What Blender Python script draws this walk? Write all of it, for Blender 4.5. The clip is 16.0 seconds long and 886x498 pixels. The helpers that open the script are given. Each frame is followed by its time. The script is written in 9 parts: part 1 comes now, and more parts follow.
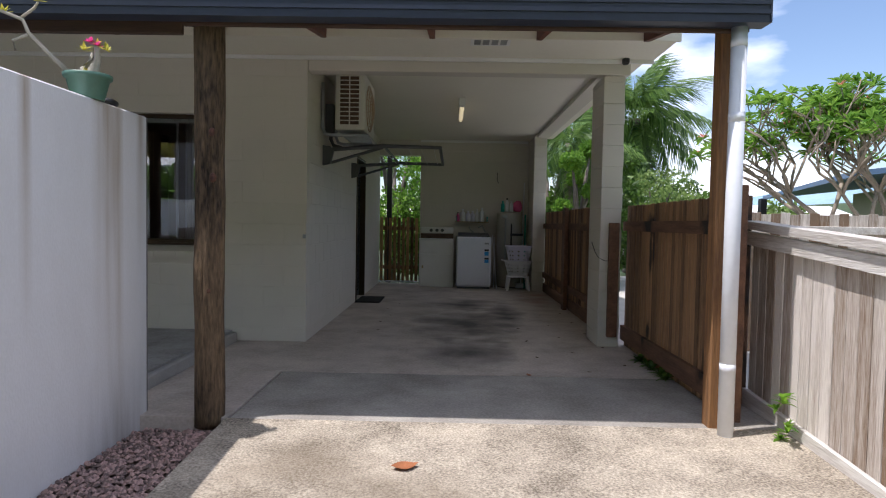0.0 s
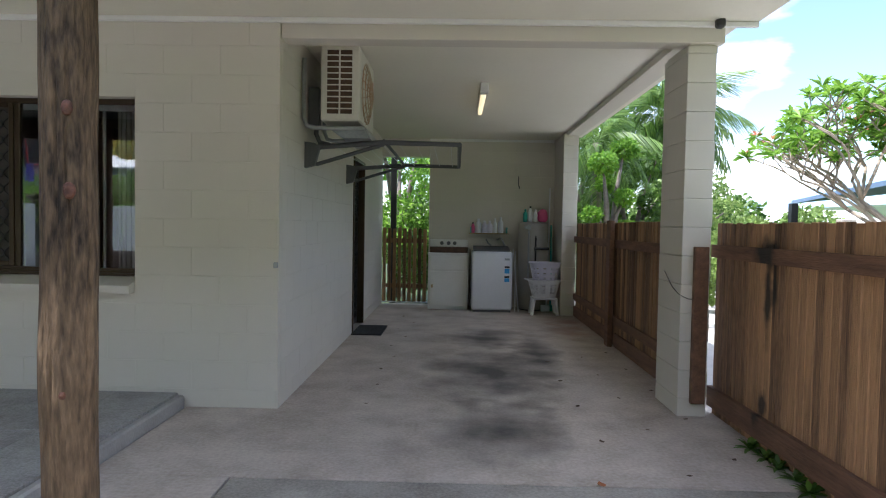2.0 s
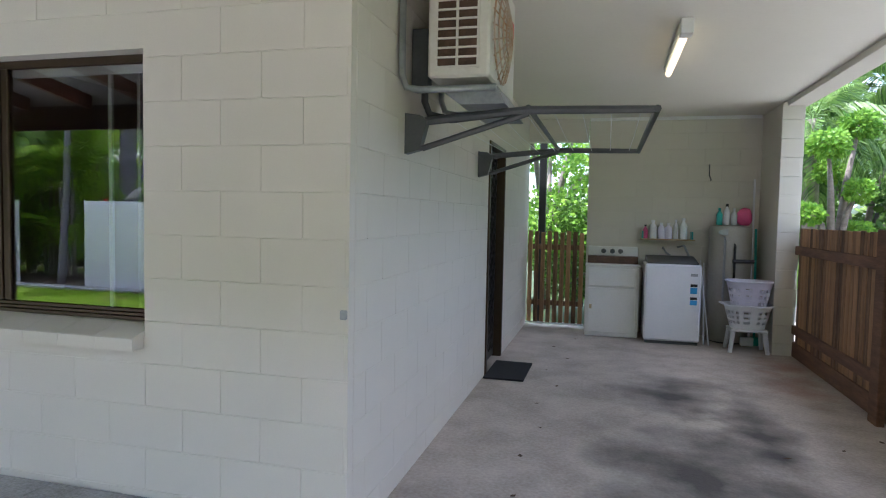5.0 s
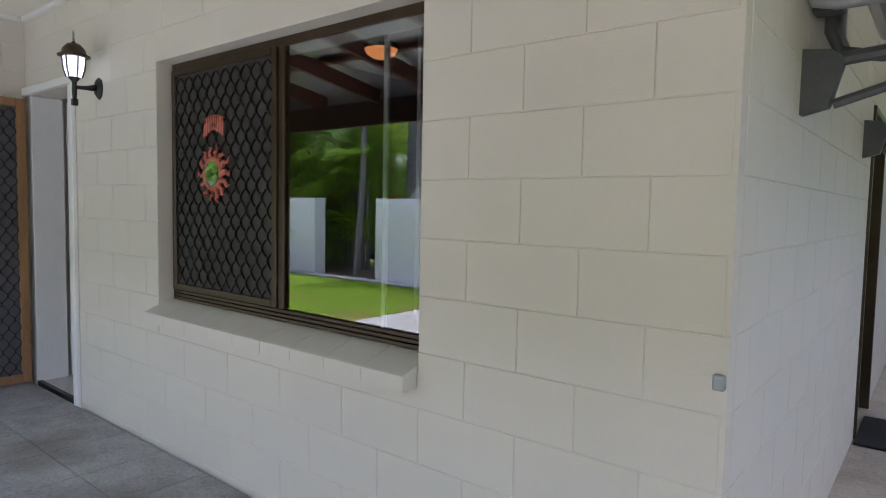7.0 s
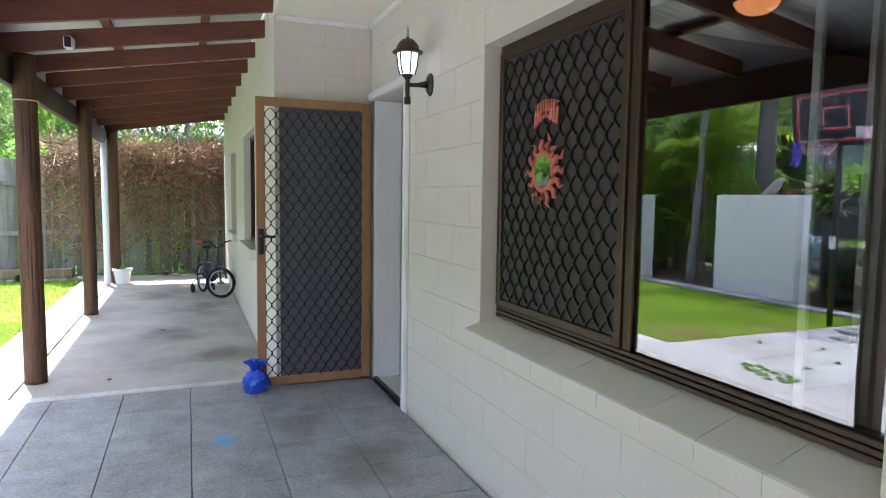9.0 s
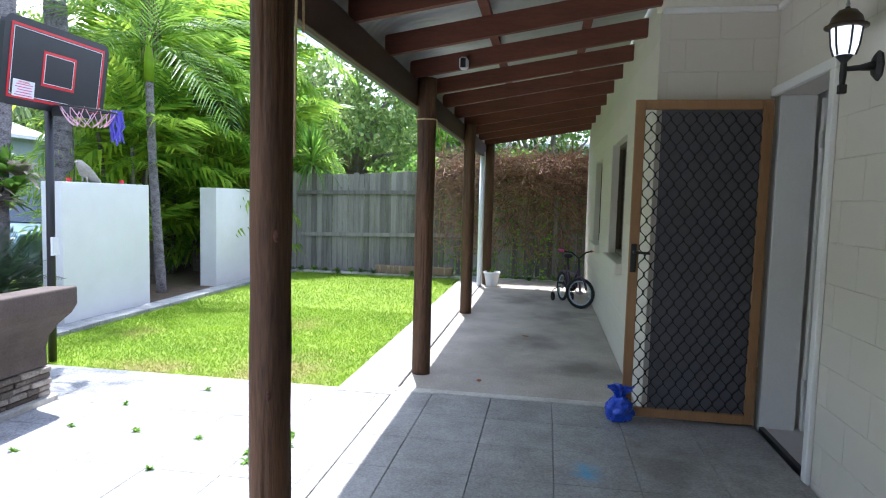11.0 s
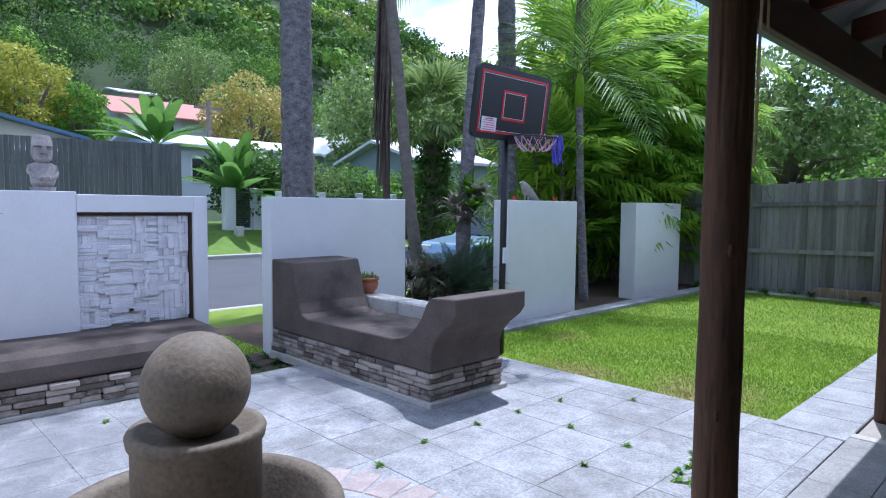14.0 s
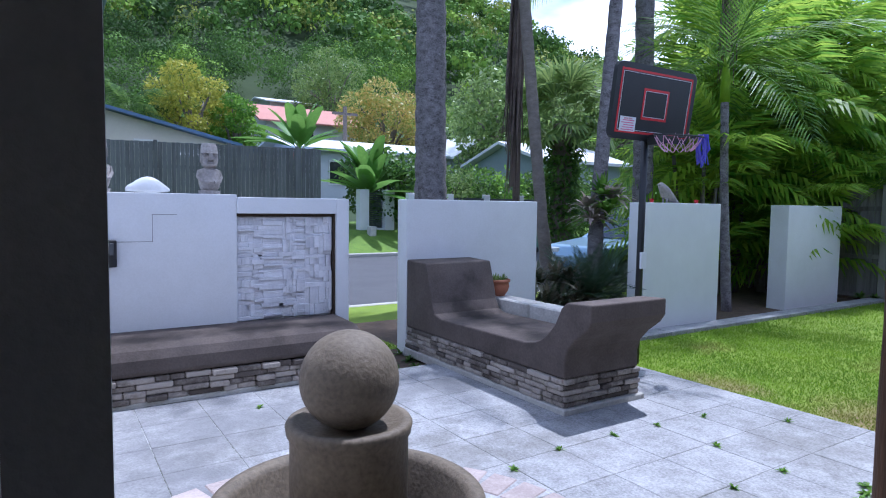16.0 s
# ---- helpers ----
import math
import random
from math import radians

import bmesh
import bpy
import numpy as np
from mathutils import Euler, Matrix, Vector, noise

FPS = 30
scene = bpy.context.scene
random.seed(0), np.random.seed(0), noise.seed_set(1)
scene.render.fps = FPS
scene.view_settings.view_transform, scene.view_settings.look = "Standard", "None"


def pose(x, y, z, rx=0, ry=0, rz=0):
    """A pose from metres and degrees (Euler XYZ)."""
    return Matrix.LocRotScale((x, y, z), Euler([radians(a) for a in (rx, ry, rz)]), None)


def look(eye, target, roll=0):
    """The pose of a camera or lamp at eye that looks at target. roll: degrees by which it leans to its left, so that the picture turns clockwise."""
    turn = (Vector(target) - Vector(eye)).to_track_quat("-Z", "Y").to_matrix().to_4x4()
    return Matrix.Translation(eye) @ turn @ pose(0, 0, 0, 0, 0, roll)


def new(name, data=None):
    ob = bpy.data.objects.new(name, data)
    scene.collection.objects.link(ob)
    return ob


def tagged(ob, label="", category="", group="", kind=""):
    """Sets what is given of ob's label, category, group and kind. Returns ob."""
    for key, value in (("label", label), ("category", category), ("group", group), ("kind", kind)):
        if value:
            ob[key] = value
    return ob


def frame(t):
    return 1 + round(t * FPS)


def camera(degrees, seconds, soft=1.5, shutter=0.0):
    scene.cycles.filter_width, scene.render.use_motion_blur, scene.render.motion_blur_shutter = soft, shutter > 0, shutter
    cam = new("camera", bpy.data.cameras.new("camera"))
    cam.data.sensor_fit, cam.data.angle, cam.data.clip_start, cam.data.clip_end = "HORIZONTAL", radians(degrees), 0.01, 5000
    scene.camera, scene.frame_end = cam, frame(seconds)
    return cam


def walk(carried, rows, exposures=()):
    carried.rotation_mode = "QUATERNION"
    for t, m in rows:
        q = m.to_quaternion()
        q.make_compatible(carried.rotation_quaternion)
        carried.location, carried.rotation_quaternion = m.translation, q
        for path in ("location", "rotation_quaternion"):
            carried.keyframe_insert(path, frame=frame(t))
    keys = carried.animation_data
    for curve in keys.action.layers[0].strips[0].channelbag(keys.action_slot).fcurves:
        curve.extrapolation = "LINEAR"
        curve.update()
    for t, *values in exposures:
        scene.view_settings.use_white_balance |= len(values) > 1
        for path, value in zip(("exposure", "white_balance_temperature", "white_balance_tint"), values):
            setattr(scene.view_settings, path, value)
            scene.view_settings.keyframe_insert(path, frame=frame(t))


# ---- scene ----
cam = camera(70.8, 16.0, soft=1.1)
PATH = [
    (0, (0.088, 0.085, 1.161), (0.061, 2.083, 1.079), 1.0),
    (0.5, (0.058, 0.497, 1.189), (0.03, 2.496, 1.111), 1.0),
    (1, (0.02, 0.9, 1.202), (-0.01, 2.898, 1.129), 0.9),
    (1.5, (-0.042, 1.299, 1.234), (-0.074, 3.297, 1.164), 0.7),
    (2, (-0.061, 1.704, 1.309), (-0.104, 3.702, 1.235), 1.0),
    (2.5, (-0.127, 2.073, 1.328), (-0.176, 4.071, 1.253), 1.1),
    (3, (-0.128, 2.408, 1.355), (-0.197, 4.405, 1.28), 1.1),
    (3.2, (-0.117, 2.542, 1.372), (-0.207, 4.538, 1.297), 1.1),
    (5.3, (-0.335, 3.765, 1.442), (-0.947, 5.665, 1.328), 1.1),
    (5.5, (-0.393, 3.863, 1.443), (-1.079, 5.738, 1.328), 1.1),
    (6, (-0.526, 4.094, 1.448), (-1.405, 5.886, 1.323), 1.1),
    (6.5, (-0.721, 4.263, 1.436), (-1.801, 5.941, 1.302), 1.1),
    (7, (-0.9, 4.403, 1.436), (-2.155, 5.954, 1.303), 1.1),
    (7.5, (-1.044, 4.532, 1.444), (-2.466, 5.931, 1.301), 1.1),
    (8, (-1.226, 4.607, 1.442), (-2.806, 5.823, 1.285), 1.0),
    (8.5, (-1.398, 4.686, 1.45), (-3.126, 5.682, 1.293), 1.0),
    (9, (-1.537, 4.756, 1.47), (-3.382, 5.511, 1.306), 0.8),
    (9.5, (-1.637, 4.767, 1.479), (-3.573, 5.242, 1.312), 0.7),
    (9.7, (-1.687, 4.76, 1.475), (-3.648, 5.118, 1.308), 0.7),
    (11.8, (-1.941, 4.622, 1.494), (-3.804, 3.911, 1.346), 0.9),
    (12, (-1.925, 4.618, 1.481), (-3.748, 3.81, 1.337), 0.5),
    (12.5, (-1.89, 4.606, 1.479), (-3.601, 3.58, 1.336), 0.4),
    (13, (-1.864, 4.593, 1.478), (-3.462, 3.398, 1.339), 0.5),
    (13.5, (-1.847, 4.568, 1.482), (-3.339, 3.243, 1.345), 0.3),
    (14, (-1.829, 4.557, 1.482), (-3.219, 3.126, 1.348), 0.5),
    (14.5, (-1.819, 4.543, 1.489), (-3.123, 3.033, 1.355), 0.5),
    (15, (-1.792, 4.545, 1.487), (-3.015, 2.968, 1.357), 0.4),
    (15.5, (-1.77, 4.518, 1.488), (-2.919, 2.886, 1.357), 0.6),
    (16, (-1.772, 4.51, 1.495), (-2.852, 2.832, 1.36), 0.7),
]
walk(cam, [(t, look(eye, target, roll)) for t, eye, target, roll in PATH],
     exposures=[(0.0, 0.36, 6150, 17), (1.0, 0.75, 6050, 15), (2.0, 1.36, 5980, 14), (3.0, 1.7, 5850, 14), (5.5, 2.12, 5700, 18), (6.0, 2.12, 5750, 19), (7.0, 2.15, 5900, 21), (8.0, 2.2, 5950, 22), (9.0, 2.42, 5850, 18), (9.7, 2.42, 5750, 17),
                (11.8, 0.88, 5700, 14), (12.5, 0.6, 5400, 15), (14.0, 0.38, 5230, 17), (16.0, 0.28, 5150, 19)])

# ---- light ----
# (from the sun towards the ground the light goes mostly down, a little to +x)
world = bpy.data.worlds.new("sky")
scene.world = world
world.use_nodes = True
wn, wl = world.node_tree.nodes, world.node_tree.links
sky = wn.new("ShaderNodeTexSky")
sky.sky_type, sky.sun_disc = "NISHITA", False
SUN_WAY = Vector((0.39, 0.125, -1.0)).normalized()
sky.sun_elevation = math.asin(-SUN_WAY.z)
sky.sun_rotation = math.atan2(-SUN_WAY.x, -SUN_WAY.y)
sky.air_density, sky.dust_density, sky.ozone_density = 1.0, 0.6, 1.2
# thin white clouds drawn over the blue, by direction
wtc = wn.new("ShaderNodeTexCoord")
wmap = wn.new("ShaderNodeMapping")
wmap.inputs["Scale"].default_value = (1.0, 1.0, 2.6)
wnoise = wn.new("ShaderNodeTexNoise")
wnoise.inputs["Scale"].default_value, wnoise.inputs["Detail"].default_value = 2.6, 8
wramp = wn.new("ShaderNodeValToRGB")
wramp.color_ramp.elements[0].position, wramp.color_ramp.elements[1].position = 0.455, 0.65
wmix = wn.new("ShaderNodeMixRGB")
wmix.inputs["Color2"].default_value = (11.5, 11.7, 12.1, 1)
wl.new(wtc.outputs["Generated"], wmap.inputs["Vector"])
wl.new(wmap.outputs["Vector"], wnoise.inputs["Vector"])
wl.new(wnoise.outputs["Fac"], wramp.inputs["Fac"])
wl.new(wramp.outputs["Color"], wmix.inputs["Fac"])
wl.new(sky.outputs["Color"], wmix.inputs["Color1"])
wl.new(wmix.outputs["Color"], wn["Background"].inputs["Color"])
wn["Background"].inputs["Strength"].default_value = 0.14
sun = new("sun", bpy.data.lights.new("sun", "SUN"))
sun.data.energy, sun.data.angle, sun.data.color = 4.0, radians(0.53), (1.0, 0.96, 0.89)
sun.rotation_mode = "QUATERNION"
sun.rotation_quaternion = SUN_WAY.to_track_quat("-Z", "Y")

# ---- materials ----
MATS = {}


def mat(name, c1, c2=None, rough=0.7, metal=0.0, scale=3.0, fine=60.0, bump=0.15, stretch=(1, 1, 1), spread=0.5, rand=0.0,
        emit=0.0, translucent=0.0, island=False, space="world", spec=0.5, trans=0.0, grain=0.45):
    """A surface with broad blotches from c1 to c2, fine grain with relief, and a little change from piece to piece."""
    m = bpy.data.materials.new(name)
    m.use_nodes = True
    n, l = m.node_tree.nodes, m.node_tree.links
    b = n["Principled BSDF"]
    c2 = c2 or tuple(v * 0.8 for v in c1)
    src = n.new("ShaderNodeNewGeometry").outputs["Position"] if space == "world" else n.new("ShaderNodeTexCoord").outputs["Object"]
    mp = n.new("ShaderNodeMapping")
    mp.inputs["Scale"].default_value = stretch
    l.new(src, mp.inputs["Vector"])
    big = n.new("ShaderNodeTexNoise")
    big.inputs["Scale"].default_value, big.inputs["Detail"].default_value, big.inputs["Roughness"].default_value = scale, 6, 0.65
    small = n.new("ShaderNodeTexNoise")
    small.inputs["Scale"].default_value, small.inputs["Detail"].default_value = fine, 4
    l.new(mp.outputs["Vector"], big.inputs["Vector"])
    l.new(mp.outputs["Vector"], small.inputs["Vector"])
    add = n.new("ShaderNodeMath")
    add.operation = "MULTIPLY_ADD"
    add.inputs[1].default_value, add.inputs[2].default_value = grain, -grain / 2
    l.new(small.outputs["Fac"], add.inputs[0])
    tot = n.new("ShaderNodeMath")
    l.new(big.outputs["Fac"], tot.inputs[0])
    l.new(add.outputs[0], tot.inputs[1])
    last = tot
    if rand or island:
        r = n.new("ShaderNodeNewGeometry").outputs["Random Per Island"] if island else n.new("ShaderNodeObjectInfo").outputs["Random"]
        k = n.new("ShaderNodeMath")
        k.operation = "MULTIPLY_ADD"
        k.inputs[1].default_value, k.inputs[2].default_value = rand, -rand / 2
        l.new(r, k.inputs[0])
        last = n.new("ShaderNodeMath")
        l.new(tot.outputs[0], last.inputs[0])
        l.new(k.outputs[0], last.inputs[1])
    ramp = n.new("ShaderNodeValToRGB")
    e = ramp.color_ramp.elements
    e[0].position, e[1].position = 0.5 - spread / 2, 0.5 + spread / 2
    e[0].color, e[1].color = (*c2, 1), (*c1, 1)
    l.new(last.outputs[0], ramp.inputs["Fac"])
    l.new(ramp.outputs["Color"], b.inputs["Base Color"])
    b.inputs["Roughness"].default_value, b.inputs["Metallic"].default_value = rough, metal
    b.inputs["Specular IOR Level"].default_value = spec
    if bump:
        bp = n.new("ShaderNodeBump")
        bp.inputs["Strength"].default_value, bp.inputs["Distance"].default_value = bump, 0.01
        l.new(small.outputs["Fac"], bp.inputs["Height"])
        l.new(bp.outputs["Normal"], b.inputs["Normal"])
    if emit:
        b.inputs["Emission Color"].default_value, b.inputs["Emission Strength"].default_value = (*c1, 1), emit
    if trans:
        b.inputs["Transmission Weight"].default_value = trans
    if translucent:
        tr = n.new("ShaderNodeBsdfTranslucent")
        mix = n.new("ShaderNodeMixShader")
        mix.inputs[0].default_value = translucent
        glow = n.new("ShaderNodeGamma")
        glow.inputs["Gamma"].default_value = 0.72
        l.new(ramp.outputs["Color"], glow.inputs["Color"])
        l.new(glow.outputs["Color"], tr.inputs["Color"])
        l.new(b.outputs[0], mix.inputs[1])
        l.new(tr.outputs[0], mix.inputs[2])
        l.new(mix.outputs[0], n["Material Output"].inputs["Surface"])
    MATS[name] = (m, ramp)
    return m


def xy_blots(m, spots, colour, strength=0.7, grain=2.2):
    """Lays dark blots (x, y, half width, half length) with ragged rims over a material's colour: stains, bare patches
    and painted lawn shade.
    """
    n, l = m.node_tree.nodes, m.node_tree.links
    b = n["Principled BSDF"]
    geo = n.new("ShaderNodeNewGeometry")
    ns = n.new("ShaderNodeTexNoise")
    ns.inputs["Scale"].default_value, ns.inputs["Detail"].default_value = grain, 6
    l.new(geo.outputs["Position"], ns.inputs["Vector"])
    for x, y, w, h in spots:
        mp = n.new("ShaderNodeMapping")
        mp.inputs["Scale"].default_value = (1 / w, 1 / h, 0)
        mp.inputs["Location"].default_value = (-x / w, -y / h, 0)
        ln = n.new("ShaderNodeVectorMath")
        ln.operation = "LENGTH"
        k = n.new("ShaderNodeMath")
        k.operation = "MULTIPLY_ADD"
        k.inputs[1].default_value = 2.2
        mr = n.new("ShaderNodeMapRange")
        mr.inputs["From Min"].default_value, mr.inputs["From Max"].default_value = 1.2, 2.4
        mr.inputs["To Min"].default_value, mr.inputs["To Max"].default_value = strength, 0
        mx = n.new("ShaderNodeMixRGB")
        mx.inputs["Color2"].default_value = (*colour, 1)
        old = b.inputs["Base Color"].links[0].from_socket
        l.new(geo.outputs["Position"], mp.inputs["Vector"])
        l.new(mp.outputs["Vector"], ln.inputs[0])
        l.new(ns.outputs["Fac"], k.inputs[0])
        l.new(ln.outputs["Value"], k.inputs[2])
        l.new(k.outputs[0], mr.inputs["Value"])
        l.new(mr.outputs["Result"], mx.inputs["Fac"])
        l.new(old, mx.inputs["Color1"])
        l.new(mx.outputs["Color"], b.inputs["Base Color"])


M_WALL = mat("painted_blockwork", (0.66, 0.62, 0.54), (0.60, 0.565, 0.495), 0.65, scale=1.3, fine=140, bump=0.12, spread=0.7, rand=0.12)
M_CEIL = mat("ceiling_paint", (0.80, 0.77, 0.67), (0.75, 0.72, 0.62), 0.6, scale=0.8, fine=30, bump=0.03)
M_TRIM = mat("white_trim", (0.80, 0.80, 0.78), (0.72, 0.72, 0.70), 0.5, scale=2, fine=50, bump=0.05)
M_SLAB = mat("carport_concrete", (0.56, 0.49, 0.425), (0.33, 0.28, 0.235), 0.75, scale=2.2, fine=45, bump=0.25, spread=0.42, grain=0.5)
xy_blots(M_SLAB, [(0.3, 7.3, 0.5, 0.95), (0.3, 9.0, 0.35, 0.6), (0.25, 5.7, 0.35, 0.6), (0.8, 8.1, 0.2, 1.1)], (0.04, 0.036, 0.034), 0.9, 2.6)
xy_blots(M_SLAB, [(1.4, 9.6, 0.25, 0.5), (1.5, 10.4, 0.3, 0.35)], (0.30, 0.11, 0.06), 0.5, 4)
M_DRIVE = mat("driveway_concrete", (0.60, 0.52, 0.41), (0.12, 0.097, 0.07), 0.85, scale=2.2, fine=80, bump=0.9, spread=0.62, grain=1.1)
xy_blots(M_DRIVE, [(-0.3, 2.5, 0.9, 0.6), (0.5, 2.3, 0.5, 0.5), (-0.6, 3.1, 0.35, 0.3)], (0.17, 0.13, 0.085), 0.5, 2.0)
M_APRON = mat("apron_concrete", (0.42, 0.39, 0.345), (0.19, 0.17, 0.145), 0.75, scale=1.8, fine=60, bump=0.3, spread=0.5, grain=0.6)
M_PORCH = mat("verandah_concrete", (0.52, 0.465, 0.40), (0.27, 0.235, 0.195), 0.7, scale=1.5, fine=60, bump=0.2, spread=0.5, grain=0.5)
M_PAVER = mat("granite_paver", (0.46, 0.46, 0.465), (0.17, 0.17, 0.168), 0.75, scale=6.0, fine=75, bump=0.35, rand=0.16, spread=0.75, grain=1.1)
M_PAVER_PORCH = mat("grimy_granite_paver", (0.40, 0.395, 0.38), (0.17, 0.16, 0.145), 0.65, scale=4.0, fine=80, bump=0.3, rand=0.12, spread=0.7, grain=0.9)
xy_blots(M_PAVER, [(-4.3, 1.8, 0.5, 0.3), (-3.5, 0.7, 0.4, 0.3), (-4.4, 2.9, 0.35, 0.3), (-5.6, 2.6, 0.4, 0.35), (-3.7, 1.6, 0.3, 0.4), (-2.6, 0.9, 0.4, 0.3)], (0.15, 0.14, 0.12), 0.4, 6)
# broad bluish-grey blots, darker than the pavers round them
xy_blots(M_PAVER, [(-2.6, 0.5, 0.8, 0.7), (-2.3, 1.7, 0.5, 0.7), (-4.2, 0.5, 0.5, 0.5)], (0.17, 0.17, 0.178), 0.72, 3)
xy_blots(M_PAVER_PORCH, [(-5.1, 4.92, 0.10, 0.07)], (0.05, 0.35, 0.62), 0.8, 14)
xy_blots(M_PAVER_PORCH, [(-4.6, 5.6, 0.35, 0.2), (-5.3, 5.3, 0.3, 0.2), (-3.6, 5.5, 0.4, 0.25)], (0.13, 0.115, 0.095), 0.6, 4)
M_GROUT = mat("mossy_joint", (0.46, 0.46, 0.45), (0.07, 0.075, 0.045), 0.95, scale=1.6, fine=30, bump=0.4, spread=0.25)
M_STEP = mat("step_concrete", (0.42, 0.41, 0.39), (0.30, 0.29, 0.27), 0.8, scale=3, fine=70, bump=0.3)
M_POST = mat("oiled_log", (0.145, 0.072, 0.034), (0.022, 0.013, 0.008), 0.6, scale=3, fine=26, bump=0.4, stretch=(4, 4, 0.45), spread=0.6, spec=0.3)
M_POST0 = mat("weathered_log", (0.20, 0.135, 0.08), (0.014, 0.009, 0.006), 0.75, scale=1.7, fine=20, bump=1.3, stretch=(3.5, 3.5, 0.7), spread=0.5, grain=0.7, spec=0.3)
M_KNOT = mat("dark_knot", (0.16, 0.06, 0.035), (0.03, 0.015, 0.01), 0.7, scale=30, fine=90, bump=0.6)
M_RAFTER = mat("stained_rafter", (0.20, 0.062, 0.035), (0.09, 0.03, 0.019), 0.6, scale=3, fine=30, bump=0.2, stretch=(4, 0.6, 4))
M_BEAM = mat("dark_beam", (0.085, 0.042, 0.024), (0.035, 0.018, 0.012), 0.65, scale=3, fine=30, bump=0.25, stretch=(0.5, 4, 4))
M_ZINC = mat("zincalume", (0.60, 0.61, 0.60), (0.48, 0.49, 0.48), 0.45, 0.5, scale=2, fine=20, bump=0.03)
M_FASCIA = mat("navy_colour_steel", (0.035, 0.045, 0.075), (0.025, 0.032, 0.05), 0.35, 0.0, scale=2, fine=30, bump=0.03)
M_FBROWN = mat("brown_paling", (0.45, 0.25, 0.12), (0.09, 0.046, 0.026), 0.75, scale=2.2, fine=22, bump=0.6, stretch=(8, 8, 0.5), rand=0.55, spread=0.62, grain=0.7)
M_FRAIL = mat("dark_fence_rail", (0.25, 0.125, 0.07), (0.09, 0.045, 0.028), 0.75, scale=3, fine=25, bump=0.4, stretch=(5, 0.6, 5))
M_FPALE = mat("silvered_paling", (0.76, 0.70, 0.63), (0.22, 0.145, 0.09), 0.8, scale=2.2, fine=22, bump=0.7, stretch=(8, 8, 0.45), rand=0.9, spread=0.7, grain=0.8)
M_FPRAIL = mat("silvered_rail", (0.76, 0.73, 0.68), (0.34, 0.29, 0.24), 0.8, scale=2.5, fine=22, bump=0.5, stretch=(6, 0.5, 6), rand=0.2)
M_FGREY = mat("grey_paling", (0.27, 0.255, 0.235), (0.12, 0.11, 0.10), 0.85, scale=2.2, fine=20, bump=0.5, stretch=(7, 7, 0.45), rand=0.45)
M_RENDER = mat("white_render", (0.80, 0.80, 0.81), (0.66, 0.655, 0.64), 0.75, scale=1.4, fine=80, bump=0.12, spread=0.65)
M_RENDER_STAINED = mat("stained_render", (0.80, 0.80, 0.82), (0.66, 0.65, 0.65), 0.75, scale=1.6, fine=70, bump=0.15, stretch=(1, 1.4, 0.7), spread=0.8)
M_BED = mat("brown_render", (0.165, 0.135, 0.118), (0.075, 0.062, 0.055), 0.85, scale=2.0, fine=70, bump=0.2, spread=0.55, spec=0.12)
xy_blots(M_BED, [(-5.1, 0.4, 0.22, 0.5), (-4.95, 0.95, 0.18, 0.25), (-3.2, -0.4, 0.45, 0.16), (-2.4, -0.38, 0.35, 0.14), (-3.75, -0.3, 0.2, 0.12), (-5.1, -0.1, 0.2, 0.2)], (0.03, 0.026, 0.024), 0.85, 4)
xy_blots(M_PORCH, [(-8.0, 4.6, 0.4, 0.25), (-9.6, 4.9, 0.5, 0.3), (-7.2, 5.0, 0.3, 0.3), (-10.8, 4.4, 0.4, 0.3)], (0.09, 0.075, 0.06), 0.55, 3)
M_STONE = mat("stacked_stone", (0.42, 0.37, 0.32), (0.11, 0.09, 0.075), 0.85, scale=9, fine=60, bump=0.7, rand=0.7)
M_STONE_PALE = mat("pale_stone_panel", (0.80, 0.79, 0.81), (0.60, 0.59, 0.61), 0.8, scale=9, fine=60, bump=0.5, rand=0.3)
M_LIME = mat("limestone_block", (0.62, 0.60, 0.55), (0.40, 0.38, 0.34), 0.85, scale=5, fine=40, bump=0.5, rand=0.3)
M_FOUNT = mat("cast_stone", (0.22, 0.175, 0.12), (0.07, 0.054, 0.036), 0.7, scale=4, fine=60, bump=0.3, spread=0.6, grain=0.6)
M_TERRA = mat("terracotta", (0.45, 0.17, 0.09), (0.30, 0.11, 0.06), 0.8, scale=6, fine=60, bump=0.2)
M_PINKBRICK = mat("pink_brick", (0.50, 0.42, 0.39), (0.34, 0.28, 0.26), 0.85, scale=7, fine=60, bump=0.3, rand=0.4, grain=0.7)
M_GRAVEL = mat("pink_gravel", (0.46, 0.30, 0.26), (0.16, 0.11, 0.095), 0.9, scale=30, fine=150, bump=0.3, island=True, rand=0.8)
M_SOIL = mat("garden_soil", (0.14, 0.095, 0.06), (0.06, 0.04, 0.028), 0.95, scale=6, fine=60, bump=0.7)
M_GRASS = mat("lawn", (0.25, 0.34, 0.025), (0.12, 0.19, 0.015), 0.9, scale=1.6, fine=45, bump=0.6, spread=0.7)
xy_blots(M_GRASS, [(-6.6, 2.55, 0.55, 0.42), (-6.45, 1.5, 0.28, 0.45)], (0.30, 0.20, 0.11), 0.8, 4)
M_BLADE = mat("grass_blade", (0.26, 0.42, 0.022), (0.085, 0.19, 0.012), 0.8, spec=0.08, scale=1.3, fine=30, bump=0, island=True, rand=0.4, translucent=0.35, spread=0.6)
xy_blots(M_BLADE, [(-6.6, 2.55, 0.55, 0.42), (-6.45, 1.5, 0.28, 0.45), (-7.6, 0.6, 0.3, 0.25), (-8.4, 2.0, 0.4, 0.3)], (0.36, 0.25, 0.12), 0.9, 5)
